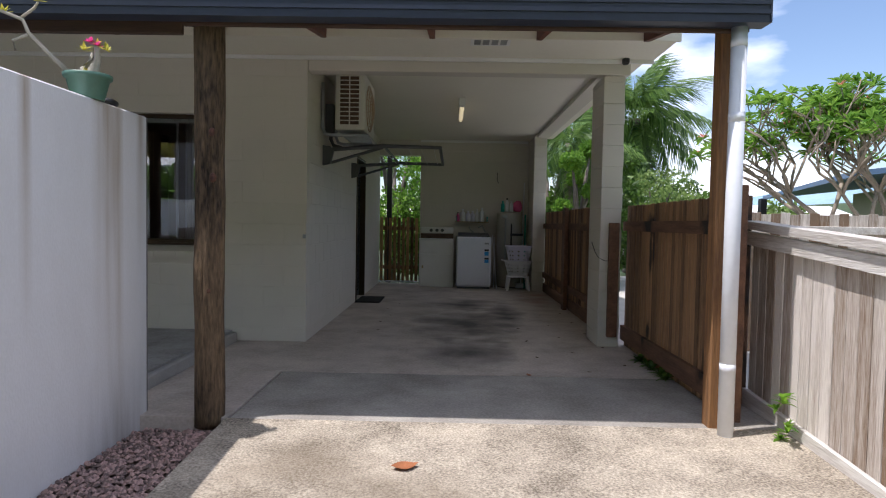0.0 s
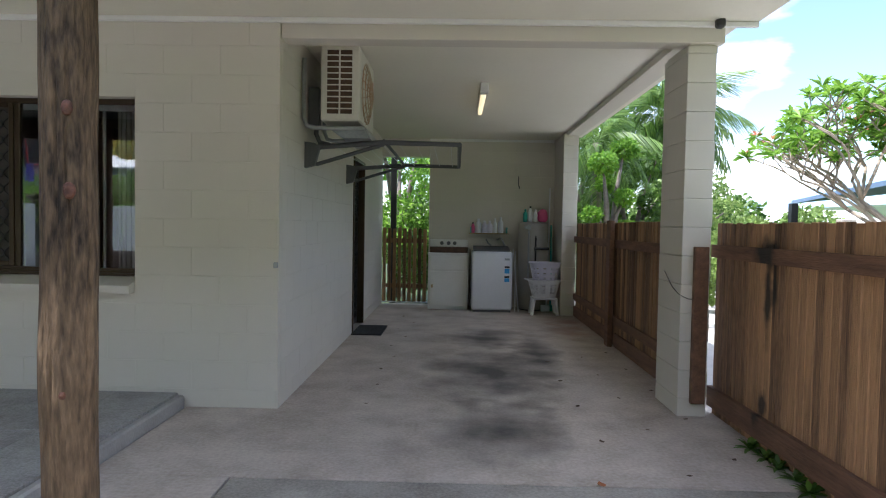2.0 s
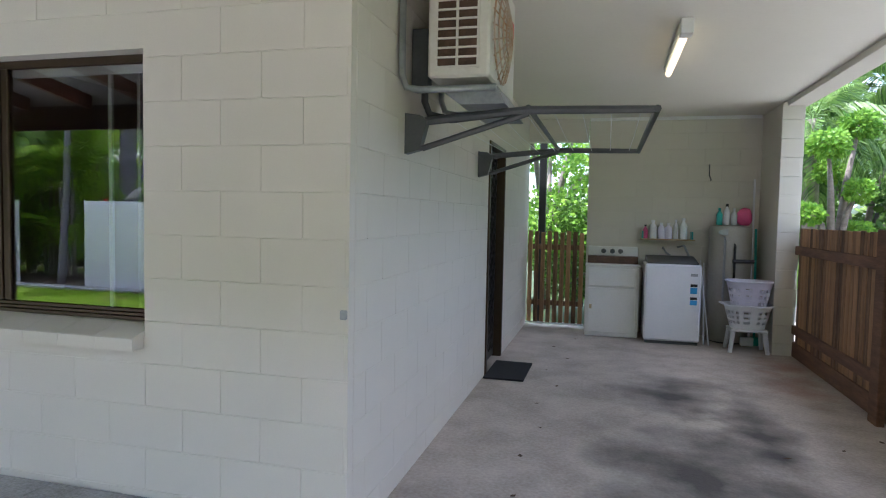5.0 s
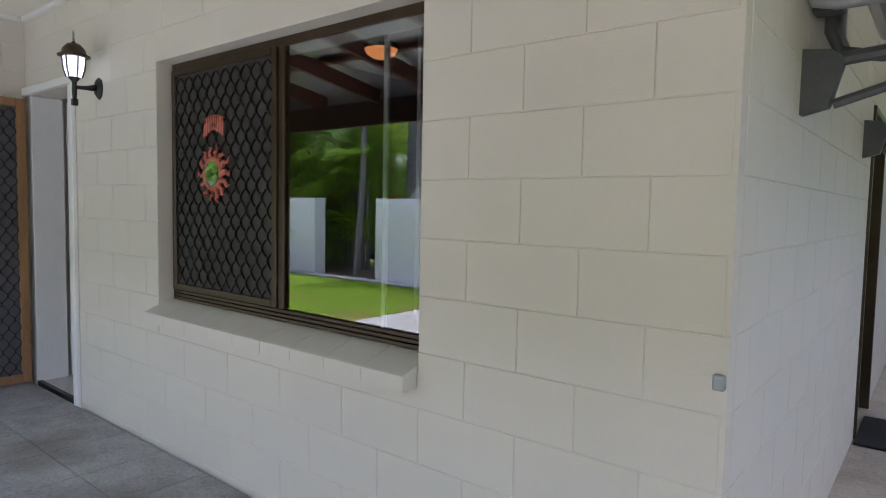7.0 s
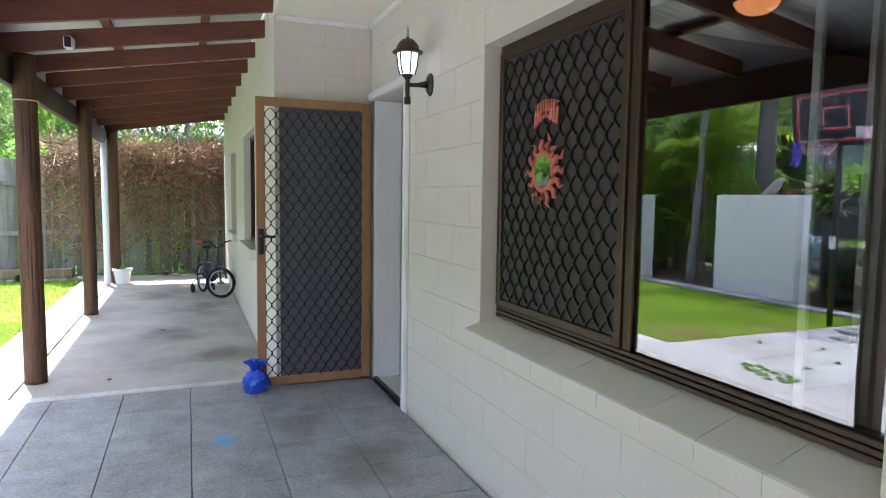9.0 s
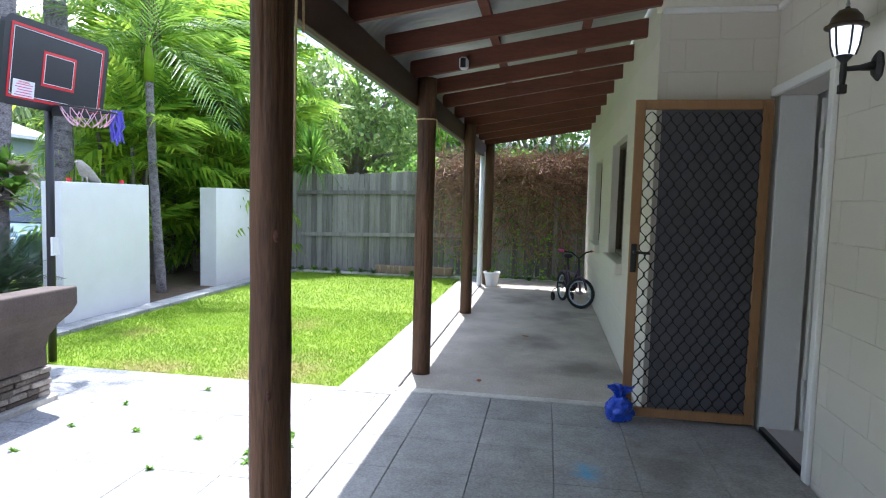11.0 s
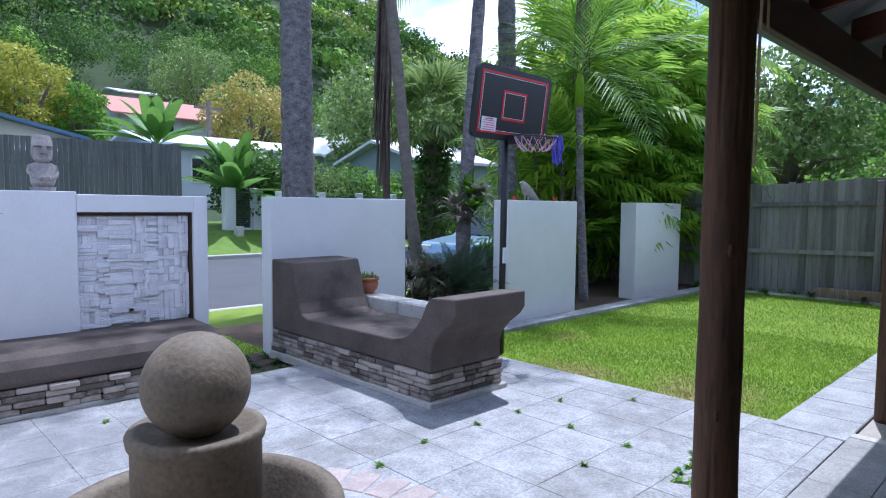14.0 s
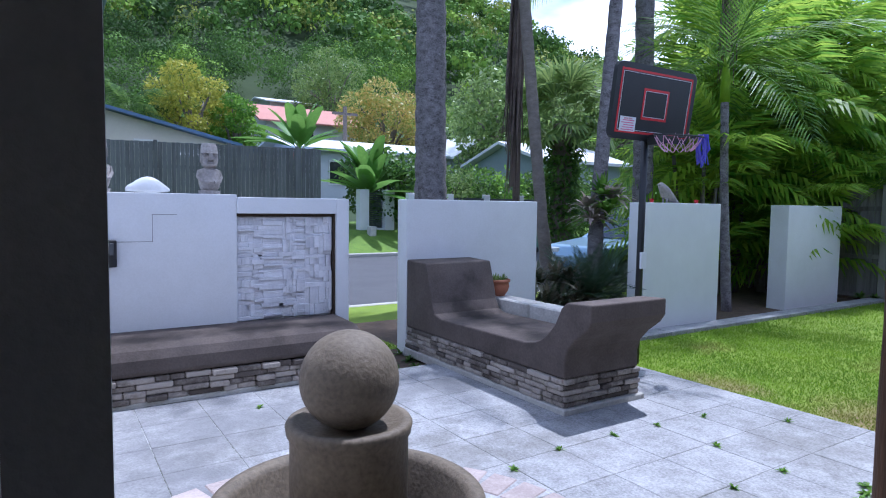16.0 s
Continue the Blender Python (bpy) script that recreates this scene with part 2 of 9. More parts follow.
# dappled shade on the lawn, put into the blade colour as darker green
xy_blots(M_BLADE, [(-7.6, 1.5, 0.6, 0.4), (-9.5, 1.2, 0.8, 0.5), (-7.2, 2.4, 0.4, 0.3)], (0.10, 0.19, 0.015), 0.6, 3)
M_VERGE = mat("street_grass", (0.17, 0.28, 0.03), (0.075, 0.14, 0.018), 0.9, scale=3, fine=40, bump=0.8, spread=0.6, grain=0.7)
M_GROUND = mat("grassy_ground", (0.05, 0.085, 0.02), (0.018, 0.036, 0.009), 0.95, scale=0.12, fine=2.0, bump=0.4, spread=0.7)
M_ASPHALT = mat("asphalt", (0.105, 0.105, 0.112), (0.075, 0.075, 0.08), 0.9, scale=1.2, fine=110, bump=0.4)
M_KERB = mat("kerb_concrete", (0.52, 0.50, 0.46), (0.38, 0.36, 0.33), 0.85, scale=3, fine=50, bump=0.3)
M_BRONZE = mat("bronze_aluminium", (0.075, 0.05, 0.03), (0.05, 0.033, 0.02), 0.4, 0.5, scale=4, fine=40, bump=0.05)
M_GOLDFRAME = mat("tan_door_frame", (0.34, 0.19, 0.085), (0.25, 0.13, 0.055), 0.5, 0.0, scale=3, fine=40, bump=0.08, stretch=(3, 3, 0.5))
M_GRILLE = mat("black_grille", (0.03, 0.03, 0.032), (0.018, 0.018, 0.02), 0.45, 0.2, scale=8, fine=60, bump=0.05)
M_FLY = mat("grey_fly_mesh", (0.12, 0.12, 0.13), (0.09, 0.09, 0.10), 0.7, 0.0, scale=8, fine=400, bump=0.3)
M_BLACK = mat("black_plastic", (0.02, 0.02, 0.022), (0.014, 0.014, 0.016), 0.45, scale=5, fine=60, bump=0.05)
M_GREYMETAL = mat("dark_grey_steel", (0.11, 0.115, 0.12), (0.075, 0.08, 0.085), 0.45, 0.3, scale=5, fine=60, bump=0.08)
M_GALV = mat("galvanised_steel", (0.42, 0.44, 0.45), (0.28, 0.30, 0.31), 0.45, 0.7, scale=9, fine=50, bump=0.1)
M_ACWHITE = mat("aged_white_casing", (0.72, 0.70, 0.64), (0.60, 0.57, 0.50), 0.45, scale=4, fine=50, bump=0.05)
M_RUST = mat("rusty_grille", (0.38, 0.20, 0.09), (0.55, 0.50, 0.42), 0.8, scale=7, fine=50, bump=0.3, spread=0.4)
M_COIL = mat("brown_condenser_coil", (0.14, 0.08, 0.05), (0.06, 0.035, 0.025), 0.6, 0.3, scale=12, fine=120, bump=0.4)
M_WHITE = mat("white_enamel", (0.80, 0.81, 0.84), (0.74, 0.75, 0.79), 0.25, scale=2, fine=40, bump=0.02)
M_CREAM = mat("cream_laminate", (0.80, 0.79, 0.76), (0.72, 0.71, 0.67), 0.45, scale=3, fine=50, bump=0.04)
M_PVC = mat("white_pvc", (0.80, 0.82, 0.86), (0.70, 0.72, 0.75), 0.35, scale=2, fine=30, bump=0.04)
M_PLASTICW = mat("white_plastic", (0.78, 0.79, 0.82), (0.70, 0.71, 0.74), 0.4, scale=3, fine=40, bump=0.03)
M_TANK = mat("beige_tank", (0.40, 0.38, 0.33), (0.32, 0.30, 0.26), 0.45, scale=3, fine=40, bump=0.04)
M_MAT = mat("rubber_mat", (0.022, 0.022, 0.024), (0.012, 0.012, 0.013), 0.9, scale=20, fine=150, bump=0.6)
M_RED = mat("red_plastic", (0.62, 0.02, 0.03), (0.5, 0.015, 0.02), 0.4, scale=4, fine=40, bump=0.03)
M_PINK = mat("pink_plastic", (0.75, 0.10, 0.28), (0.6, 0.08, 0.22), 0.4, scale=4, fine=40, bump=0.03)
M_TEAL = mat("teal_plastic", (0.03, 0.42, 0.36), (0.02, 0.32, 0.28), 0.35, scale=4, fine=40, bump=0.03)
M_LILAC = mat("lilac_plastic", (0.74, 0.72, 0.82), (0.62, 0.60, 0.72), 0.4, scale=4, fine=40, bump=0.03)
M_BLUEBAG = mat("blue_plastic_bag", (0.03, 0.10, 0.62), (0.02, 0.06, 0.4), 0.3, scale=10, fine=40, bump=0.5)
M_BLUESTICK = mat("blue_sticker", (0.05, 0.35, 0.75), (0.04, 0.3, 0.65), 0.4, scale=5, fine=50, bump=0)
M_PURPLE = mat("violet_ribbon", (0.16, 0.14, 0.62), (0.10, 0.08, 0.45), 0.6, scale=9, fine=60, bump=0.1)
M_BIKERIM = mat("pale_blue_rim", (0.50, 0.58, 0.70), (0.40, 0.48, 0.60), 0.35, scale=9, fine=60, bump=0.05)
M_BIKE = mat("plum_black_paint", (0.06, 0.025, 0.08), (0.03, 0.015, 0.04), 0.35, scale=9, fine=60, bump=0.05)
M_FDARK = mat("slate_grey_paling", (0.17, 0.175, 0.17), (0.075, 0.075, 0.072), 0.85, scale=2.2, fine=20, bump=0.5, stretch=(7, 7, 0.45), rand=0.2)
M_NETPINK = mat("pink_and_white_cord", (0.72, 0.26, 0.42), (0.6, 0.5, 0.55), 0.8, scale=12, fine=60, bump=0.1)
M_COPPER = mat("orange_enamelled_metal", (0.62, 0.20, 0.13), (0.36, 0.10, 0.07), 0.5, 0.2, scale=14, fine=60, bump=0.2)
M_MIRROR = mat("mirror_glass", (0.85, 0.86, 0.85), (0.8, 0.82, 0.8), 0.03, 1.0, bump=0)
M_ROPE = mat("pale_rope", (0.55, 0.42, 0.24), (0.38, 0.28, 0.15), 0.9, scale=20, fine=80, bump=0.4)
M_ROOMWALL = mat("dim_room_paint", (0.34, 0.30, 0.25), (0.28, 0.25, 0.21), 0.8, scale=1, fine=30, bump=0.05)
M_TILE_IN = mat("pale_floor_tile", (0.62, 0.58, 0.54), (0.54, 0.5, 0.46), 0.3, scale=2, fine=40, bump=0.03)
M_CURTAIN = mat("pale_curtain", (0.55, 0.53, 0.50), (0.45, 0.43, 0.40), 0.9, scale=6, fine=80, bump=0.2)
M_LAMPGLASS = mat("lit_lamp_glass", (0.90, 0.95, 1.0), (0.9, 0.95, 1.0), 0.3, emit=0.45, bump=0)
M_TUBE = mat("lit_tube_cover", (1.0, 0.84, 0.50), (1.0, 0.84, 0.50), 0.4, emit=0.42, bump=0)
M_OYSTER = mat("amber_lamp_glass", (1.0, 0.36, 0.11), (1.0, 0.34, 0.10), 0.4, emit=0.16, bump=0)
M_SHELL = mat("white_shell", (0.80, 0.80, 0.80), (0.72, 0.72, 0.70), 0.5, scale=5, fine=40, bump=0.1)
M_MOAI = mat("carved_grey_stone", (0.46, 0.42, 0.39), (0.22, 0.195, 0.175), 0.9, scale=9, fine=60, bump=0.6)
M_BARK = mat("lichen_palm_bark", (0.30, 0.275, 0.285), (0.06, 0.048, 0.05), 0.9, scale=9, fine=55, bump=1.0, grain=0.9, spread=0.5, stretch=(1, 1, 1.6))
M_BARK2 = mat("grey_bark", (0.26, 0.22, 0.19), (0.12, 0.10, 0.085), 0.9, scale=6, fine=40, bump=0.7, stretch=(1, 1, 2.5))
M_DEADFROND = mat("dead_brown_frond", (0.20, 0.15, 0.125), (0.085, 0.06, 0.05), 0.95, scale=4, fine=30, bump=0.4, island=True, rand=0.5, translucent=0.15)
M_TWIG = mat("dry_vine_twigs", (0.40, 0.245, 0.16), (0.15, 0.085, 0.06), 0.95, scale=5, fine=40, bump=0.2, island=True, rand=0.6)


def leafmat(name, c1, c2, t=0.4, scale=1.2, rough=0.45):
    return mat(name, c1, c2, rough, spec=0.4, scale=scale, fine=12, bump=0, island=True, rand=0.6, translucent=t, spread=0.7)


M_PALM = leafmat("palm_green", (0.17, 0.32, 0.03), (0.045, 0.12, 0.014), 0.5)
M_PALM_LIGHT = leafmat("areca_green", (0.36, 0.52, 0.03), (0.09, 0.24, 0.015), 0.6)
M_FAN = leafmat("fan_palm_green", (0.28, 0.38, 0.08), (0.07, 0.14, 0.03), 0.4)
M_BANANA = leafmat("banana_green", (0.16, 0.34, 0.04), (0.05, 0.16, 0.02), 0.35)
M_LEAF = leafmat("shrub_green", (0.11, 0.22, 0.025), (0.022, 0.065, 0.01), 0.4)
M_LEAF_BRIGHT = leafmat("bright_leaf", (0.20, 0.38, 0.03), (0.055, 0.17, 0.015), 0.5)
M_LEAF_YELLOW = leafmat("yellow_green_leaf", (0.56, 0.50, 0.05), (0.22, 0.28, 0.03), 0.4)
M_LEAF_ORANGE = leafmat("orange_new_leaf", (0.70, 0.46, 0.12), (0.20, 0.32, 0.04), 0.35)
M_QUEEN = leafmat("sunlit_palm_green", (0.17, 0.29, 0.05), (0.03, 0.085, 0.014), 0.35)
M_LEAF_PALE = leafmat("pale_green_leaf", (0.27, 0.38, 0.09), (0.09, 0.17, 0.035), 0.35)
M_FOREST = [mat("forest_leaf_" + nm, c1, c2, 0.7, spec=0.2, scale=0.15, fine=3, bump=0, island=True, rand=0.35, translucent=0.12, spread=0.7)
            for nm, c1, c2 in (("deep", (0.075, 0.150, 0.028), (0.025, 0.060, 0.012)), ("dark", (0.14, 0.27, 0.038), (0.05, 0.115, 0.018)), ("mid", (0.27, 0.44, 0.050), (0.10, 0.20, 0.026)),
                               ("light", (0.46, 0.60, 0.065), (0.18, 0.33, 0.035)), ("olive", (0.46, 0.50, 0.10), (0.19, 0.24, 0.045)))]
M_FLYDARK = mat("brown_fly_mesh", (0.06, 0.052, 0.042), (0.035, 0.03, 0.025), 0.7, 0.0, scale=3, fine=400, bump=0.3)
M_CYCAD = leafmat("dark_cycad_green", (0.055, 0.10, 0.04), (0.015, 0.035, 0.018), 0.25)
M_MAUVE = leafmat("mauve_green_leaf", (0.46, 0.33, 0.32), (0.24, 0.22, 0.15), 0.3)
M_DARKPLANT = leafmat("bromeliad_leaf", (0.16, 0.13, 0.085), (0.045, 0.075, 0.03), 0.25)
M_FLOWER_PINK = mat("hot_pink_petal", (0.85, 0.05, 0.30), (0.7, 0.04, 0.2), 0.6, bump=0, translucent=0.3)
M_FLOWER_CORAL = mat("coral_petal", (0.80, 0.26, 0.18), (0.65, 0.2, 0.12), 0.6, bump=0, translucent=0.3)
M_DEADLEAF = mat("dry_leaf", (0.40, 0.14, 0.05), (0.25, 0.09, 0.035), 0.8, scale=30, fine=80, bump=0.2)
M_GREENPOT = mat("green_plastic_pot", (0.10, 0.22, 0.17), (0.08, 0.17, 0.13), 0.45, scale=4, fine=40, bump=0.05)
M_CARBLUE = mat("silver_blue_car_paint", (0.35, 0.50, 0.62), (0.32, 0.46, 0.58), 0.2, 0.4, bump=0)
M_CARRED = mat("red_car_paint", (0.50, 0.02, 0.03), (0.45, 0.02, 0.025), 0.2, 0.1, bump=0)
M_TYRE = mat("tyre_rubber", (0.02, 0.02, 0.02), (0.014, 0.014, 0.014), 0.85, scale=10, fine=60, bump=0.2)
M_HOUSE_CREAM = mat("cream_weatherboard", (0.66, 0.60, 0.48), (0.58, 0.52, 0.42), 0.8, scale=0.5, fine=10, bump=0.1)
M_HOUSE_WHITE = mat("pale_weatherboard", (0.66, 0.68, 0.70), (0.56, 0.58, 0.60), 0.8, scale=0.5, fine=10, bump=0.1)
M_HOUSE_GREY = mat("grey_green_cladding", (0.30, 0.36, 0.36), (0.24, 0.29, 0.29), 0.8, scale=0.5, fine=10, bump=0.1)
M_ROOF_WHITE = mat("white_metal_roof", (0.78, 0.79, 0.80), (0.68, 0.69, 0.70), 0.5, scale=0.5, fine=8, bump=0.1)
M_ROOF_RED = mat("faded_red_roof", (0.55, 0.25, 0.19), (0.45, 0.20, 0.15), 0.75, scale=0.5, fine=8, bump=0.1)
M_ROOF_NAVY = mat("blue_metal_roof", (0.12, 0.20, 0.33), (0.09, 0.15, 0.26), 0.5, scale=0.5, fine=8, bump=0.05)
M_WINDARK = mat("dark_window_glass", (0.03, 0.035, 0.04), (0.02, 0.022, 0.025), 0.08, bump=0)
M_CHAR = mat("charcoal_fence", (0.07, 0.08, 0.085), (0.05, 0.058, 0.06), 0.6, scale=2, fine=20, bump=0.1)


def drips(m, runs, colour, strength=0.6):
    """Brown run marks down a wall along y: (y, half width, top, foot)."""
    n, l = m.node_tree.nodes, m.node_tree.links
    b = n["Principled BSDF"]
    geo = n.new("ShaderNodeNewGeometry")
    sep = n.new("ShaderNodeSeparateXYZ")
    l.new(geo.outputs["Position"], sep.inputs[0])
    ns = n.new("ShaderNodeTexNoise")
    ns.inputs["Scale"].default_value = 3.0
    mp = n.new("ShaderNodeMapping")
    mp.inputs["Scale"].default_value = (1, 6, 0.5)
    l.new(geo.outputs["Position"], mp.inputs["Vector"])
    l.new(mp.outputs["Vector"], ns.inputs["Vector"])
    for y, w, top, foot in runs:
        d = n.new("ShaderNodeMath")
        d.operation = "SUBTRACT"
        d.inputs[1].default_value = y
        a = n.new("ShaderNodeMath")
        a.operation = "ABSOLUTE"
        mr = n.new("ShaderNodeMapRange")
        mr.inputs["From Min"].default_value, mr.inputs["From Max"].default_value = 0.0, w
        mr.inputs["To Min"].default_value, mr.inputs["To Max"].default_value = strength, 0.0
        mz = n.new("ShaderNodeMapRange")
        mz.inputs["From Min"].default_value, mz.inputs["From Max"].default_value = foot, top
        k = n.new("ShaderNodeMath")
        k.operation = "MULTIPLY"
        k2 = n.new("ShaderNodeMath")
        k2.operation = "MULTIPLY"
        mx = n.new("ShaderNodeMixRGB")
        mx.inputs["Color2"].default_value = (*colour, 1)
        old = b.inputs["Base Color"].links[0].from_socket
        l.new(sep.outputs["Y"], d.inputs[0])
        l.new(d.outputs[0], a.inputs[0])
        l.new(a.outputs[0], mr.inputs["Value"])
        l.new(sep.outputs["Z"], mz.inputs["Value"])
        l.new(mr.outputs[0], k.inputs[0])
        l.new(mz.outputs[0], k.inputs[1])
        l.new(k.outputs[0], k2.inputs[0])
        l.new(ns.outputs["Fac"], k2.inputs[1])
        l.new(k2.outputs[0], mx.inputs["Fac"])
        l.new(old, mx.inputs["Color1"])
        l.new(mx.outputs["Color"], b.inputs["Base Color"])


drips(M_RENDER_STAINED, [(3.36, 0.16, 1.8, 0.1), (3.46, 0.06, 1.8, -0.2), (2.72, 0.05, 1.7, 0.6), (3.7, 0.05, 1.8, 0.8)], (0.35, 0.27, 0.18), 1.4)
drips(M_RENDER_STAINED, [(3.45, 0.4, -0.4, 0.45)], (0.17, 0.15, 0.12), 1.6)


def blots(m, marks, colour, strength=0.9, grain=9.0):
    """Ragged dark marks on an upright face along y: (y, z, half width, half height)."""
    n, l = m.node_tree.nodes, m.node_tree.links
    b = n["Principled BSDF"]
    geo = n.new("ShaderNodeNewGeometry")
    ns = n.new("ShaderNodeTexNoise")
    ns.inputs["Scale"].default_value, ns.inputs["Detail"].default_value = grain, 6
    l.new(geo.outputs["Position"], ns.inputs["Vector"])
    for y, z, w, h in marks:
        mp = n.new("ShaderNodeMapping")
        mp.inputs["Scale"].default_value = (0, 1 / w, 1 / h)
        mp.inputs["Location"].default_value = (0, -y / w, -z / h)
        ln = n.new("ShaderNodeVectorMath")
        ln.operation = "LENGTH"
        k = n.new("ShaderNodeMath")
        k.operation = "MULTIPLY_ADD"
        k.inputs[1].default_value = 1.6
        mr = n.new("ShaderNodeMapRange")
        mr.inputs["From Min"].default_value, mr.inputs["From Max"].default_value = 1.2, 1.9
        mr.inputs["To Min"].default_value, mr.inputs["To Max"].default_value = strength, 0
        mx = n.new("ShaderNodeMixRGB")
        mx.inputs["Color2"].default_value = (*colour, 1)
        old = b.inputs["Base Color"].links[0].from_socket
        l.new(geo.outputs["Position"], mp.inputs["Vector"])
        l.new(mp.outputs["Vector"], ln.inputs[0])
        l.new(ns.outputs["Fac"], k.inputs[0])
        l.new(ln.outputs["Value"], k.inputs[2])
        l.new(k.outputs[0], mr.inputs["Value"])
        l.new(mr.outputs["Result"], mx.inputs["Fac"])
        l.new(old, mx.inputs["Color1"])
        l.new(mx.outputs["Color"], b.inputs["Base Color"])


OIL = [(5.42, 1.19, 0.15, 0.10), (4.18, 1.19, 0.13, 0.12), (5.44, 0.95, 0.05, 0.30), (5.36, 1.0, 0.03, 0.22), (4.18, 0.85, 0.05, 0.40), (4.10, 0.9, 0.03, 0.30), (5.46, 0.25, 0.06, 0.12), (4.2, 0.25, 0.1, 0.14)]
blots(M_FBROWN, OIL, (0.012, 0.010, 0.010), 0.93)
blots(M_FRAIL, OIL, (0.012, 0.010, 0.010), 0.93)


def glass(name):
    m = bpy.data.materials.new(name)
    m.use_nodes = True
    b = m.node_tree.nodes["Principled BSDF"]
    b.inputs["Base Color"].default_value = (0.92, 0.95, 0.94, 1)
    b.inputs["Roughness"].default_value, b.inputs["Transmission Weight"].default_value, b.inputs["IOR"].default_value = 0.0, 1.0, 2.1
    b.inputs["Specular IOR Level"].default_value = 1.0
    return m


M_POSTSQ = mat("brown_square_timber", (0.38, 0.19, 0.07), (0.12, 0.058, 0.028), 0.7, scale=3, fine=20, bump=0.5, stretch=(6, 6, 0.5))
M_LIMB = mat("pale_frangipani_bark", (0.40, 0.335, 0.265), (0.23, 0.185, 0.14), 0.85, scale=8, fine=40, bump=0.4)
M_GLASS = glass("window_glass")

# ---- mesh helpers ----


def part(name, bm, material, parent=None, label="", smooth=False):
    """Links a bmesh as one mesh object, under a parent where one is given."""
    me = bpy.data.meshes.new(name)
    if smooth:
        for f in bm.faces:
            f.smooth = True
    bm.to_mesh(me)
    bm.free()
    me.materials.append(material)
    ob = new(name, me)
    if parent:
        ob.parent = parent
        ob.matrix_parent_inverse = parent.matrix_world.inverted() if parent.matrix_world != Matrix() else Matrix()
    if label:
        ob["label"] = label
    return ob


def shared(name, me, parent, m):
    """One more object on a mesh that others use too."""
    ob = new(name, me)
    ob.parent = parent
    ob.matrix_basis = m
    return ob


def raw(name, verts, faces, material, parent=None, smooth=False):
    me = bpy.data.meshes.new(name)
    me.from_pydata([tuple(v) for v in verts], [], faces)
    me.materials.append(material)
    if smooth:
        me.polygons.foreach_set("use_smooth", [True] * len(me.polygons))
    me.update()
    ob = new(name, me)
    if parent:
        ob.parent = parent
    return ob


def thing(name, label, category, group="", kind=""):
    return tagged(new(name), label, category, group, kind)


def box(bm, x0, y0, z0, x1, y1, z1, bevel=0.0, m=None):
    vs = [bm.verts.new((x, y, z)) for z in (z0, z1) for x, y in ((x0, y0), (x1, y0), (x1, y1), (x0, y1))]
    fs = [bm.faces.new([vs[i] for i in q]) for q in ((3, 2, 1, 0), (4, 5, 6, 7), (0, 1, 5, 4), (1, 2, 6, 5), (2, 3, 7, 6), (3, 0, 4, 7))]
    if bevel:
        r = bmesh.ops.bevel(bm, geom=list({e for f in fs for e in f.edges}), offset=bevel, segments=1, affect="EDGES")
        vs = list({v for f in r["faces"] for v in f.verts} | {v for v in vs if v.is_valid})
    if m is not None:
        bmesh.ops.transform(bm, matrix=m, verts=vs)
    return vs


def one_box(name, b, material, parent=None, bevel=0.0, label="", m=None):
    bm = bmesh.new()
    box(bm, *b, bevel=bevel, m=m)
    return part(name, bm, material, parent, label)


def tube(bm, pts, radii, n=8, cap=True):
    """A round bar along a line of points."""
    pts = [Vector(p) for p in pts]
    if not hasattr(radii, "__len__"):
        radii = [radii] * len(pts)
    rings = []
    up = Vector((0, 0, 1))
    for i, p in enumerate(pts):
        d = (pts[min(i + 1, len(pts) - 1)] - pts[max(i - 1, 0)]).normalized()
        a = d.cross(up if abs(d.z) < 0.95 else Vector((1, 0, 0))).normalized()
        b = d.cross(a)
        rings.append([bm.verts.new(p + (a * math.cos(2 * math.pi * k / n) + b * math.sin(2 * math.pi * k / n)) * radii[i]) for k in range(n)])
    for r, s in zip(rings, rings[1:]):
        for k in range(n):
            bm.faces.new((r[k], r[(k + 1) % n], s[(k + 1) % n], s[k]))
    if cap:
        bm.faces.new(rings[0][::-1])
        bm.faces.new(rings[-1])


def lathe(bm, profile, n=24, at=(0, 0, 0), close=True):
    """Turns a profile of (radius, height) round the upright axis at a place."""
    rings = []
    for r, z in profile:
        rings.append([bm.verts.new((at[0] + r * math.cos(2 * math.pi * k / n), at[1] + r * math.sin(2 * math.pi * k / n), at[2] + z)) for k in range(n)])
    for a, b in zip(rings, rings[1:]):
        for k in range(n):
            bm.faces.new((a[k], a[(k + 1) % n], b[(k + 1) % n], b[k]))
    if close:
        bm.faces.new(rings[0][::-1])
        bm.faces.new(rings[-1])


def prism(bm, outline, axis, lo, hi):
    """A flat outline carried along one axis from lo to hi; the outline lies in the other two axes, in their order."""
    def at(u, v, w):
        return {"x": (w, u, v), "y": (u, w, v), "z": (u, v, w)}[axis]
    a = [bm.verts.new(at(u, v, lo)) for u, v in outline]
    b = [bm.verts.new(at(u, v, hi)) for u, v in outline]
    n = len(a)
    bm.faces.new(a[::-1])
    bm.faces.new(b)
    for k in range(n):
        bm.faces.new((a[k], a[(k + 1) % n], b[(k + 1) % n], b[k]))
    bmesh.ops.recalc_face_normals(bm, faces=bm.faces)


def structure(name, label, category="wall"):
    return thing(name, label, category, kind="structure")


def solid(name, boxes, material, label, category, bevel=0.0):
    """A piece of the setting made of boxes that touch end to end."""
    bm = bmesh.new()
    for b in boxes:
        box(bm, *b, bevel=bevel)
    return tagged(part(name, bm, material), label, category, kind="structure")


PIECES = {}


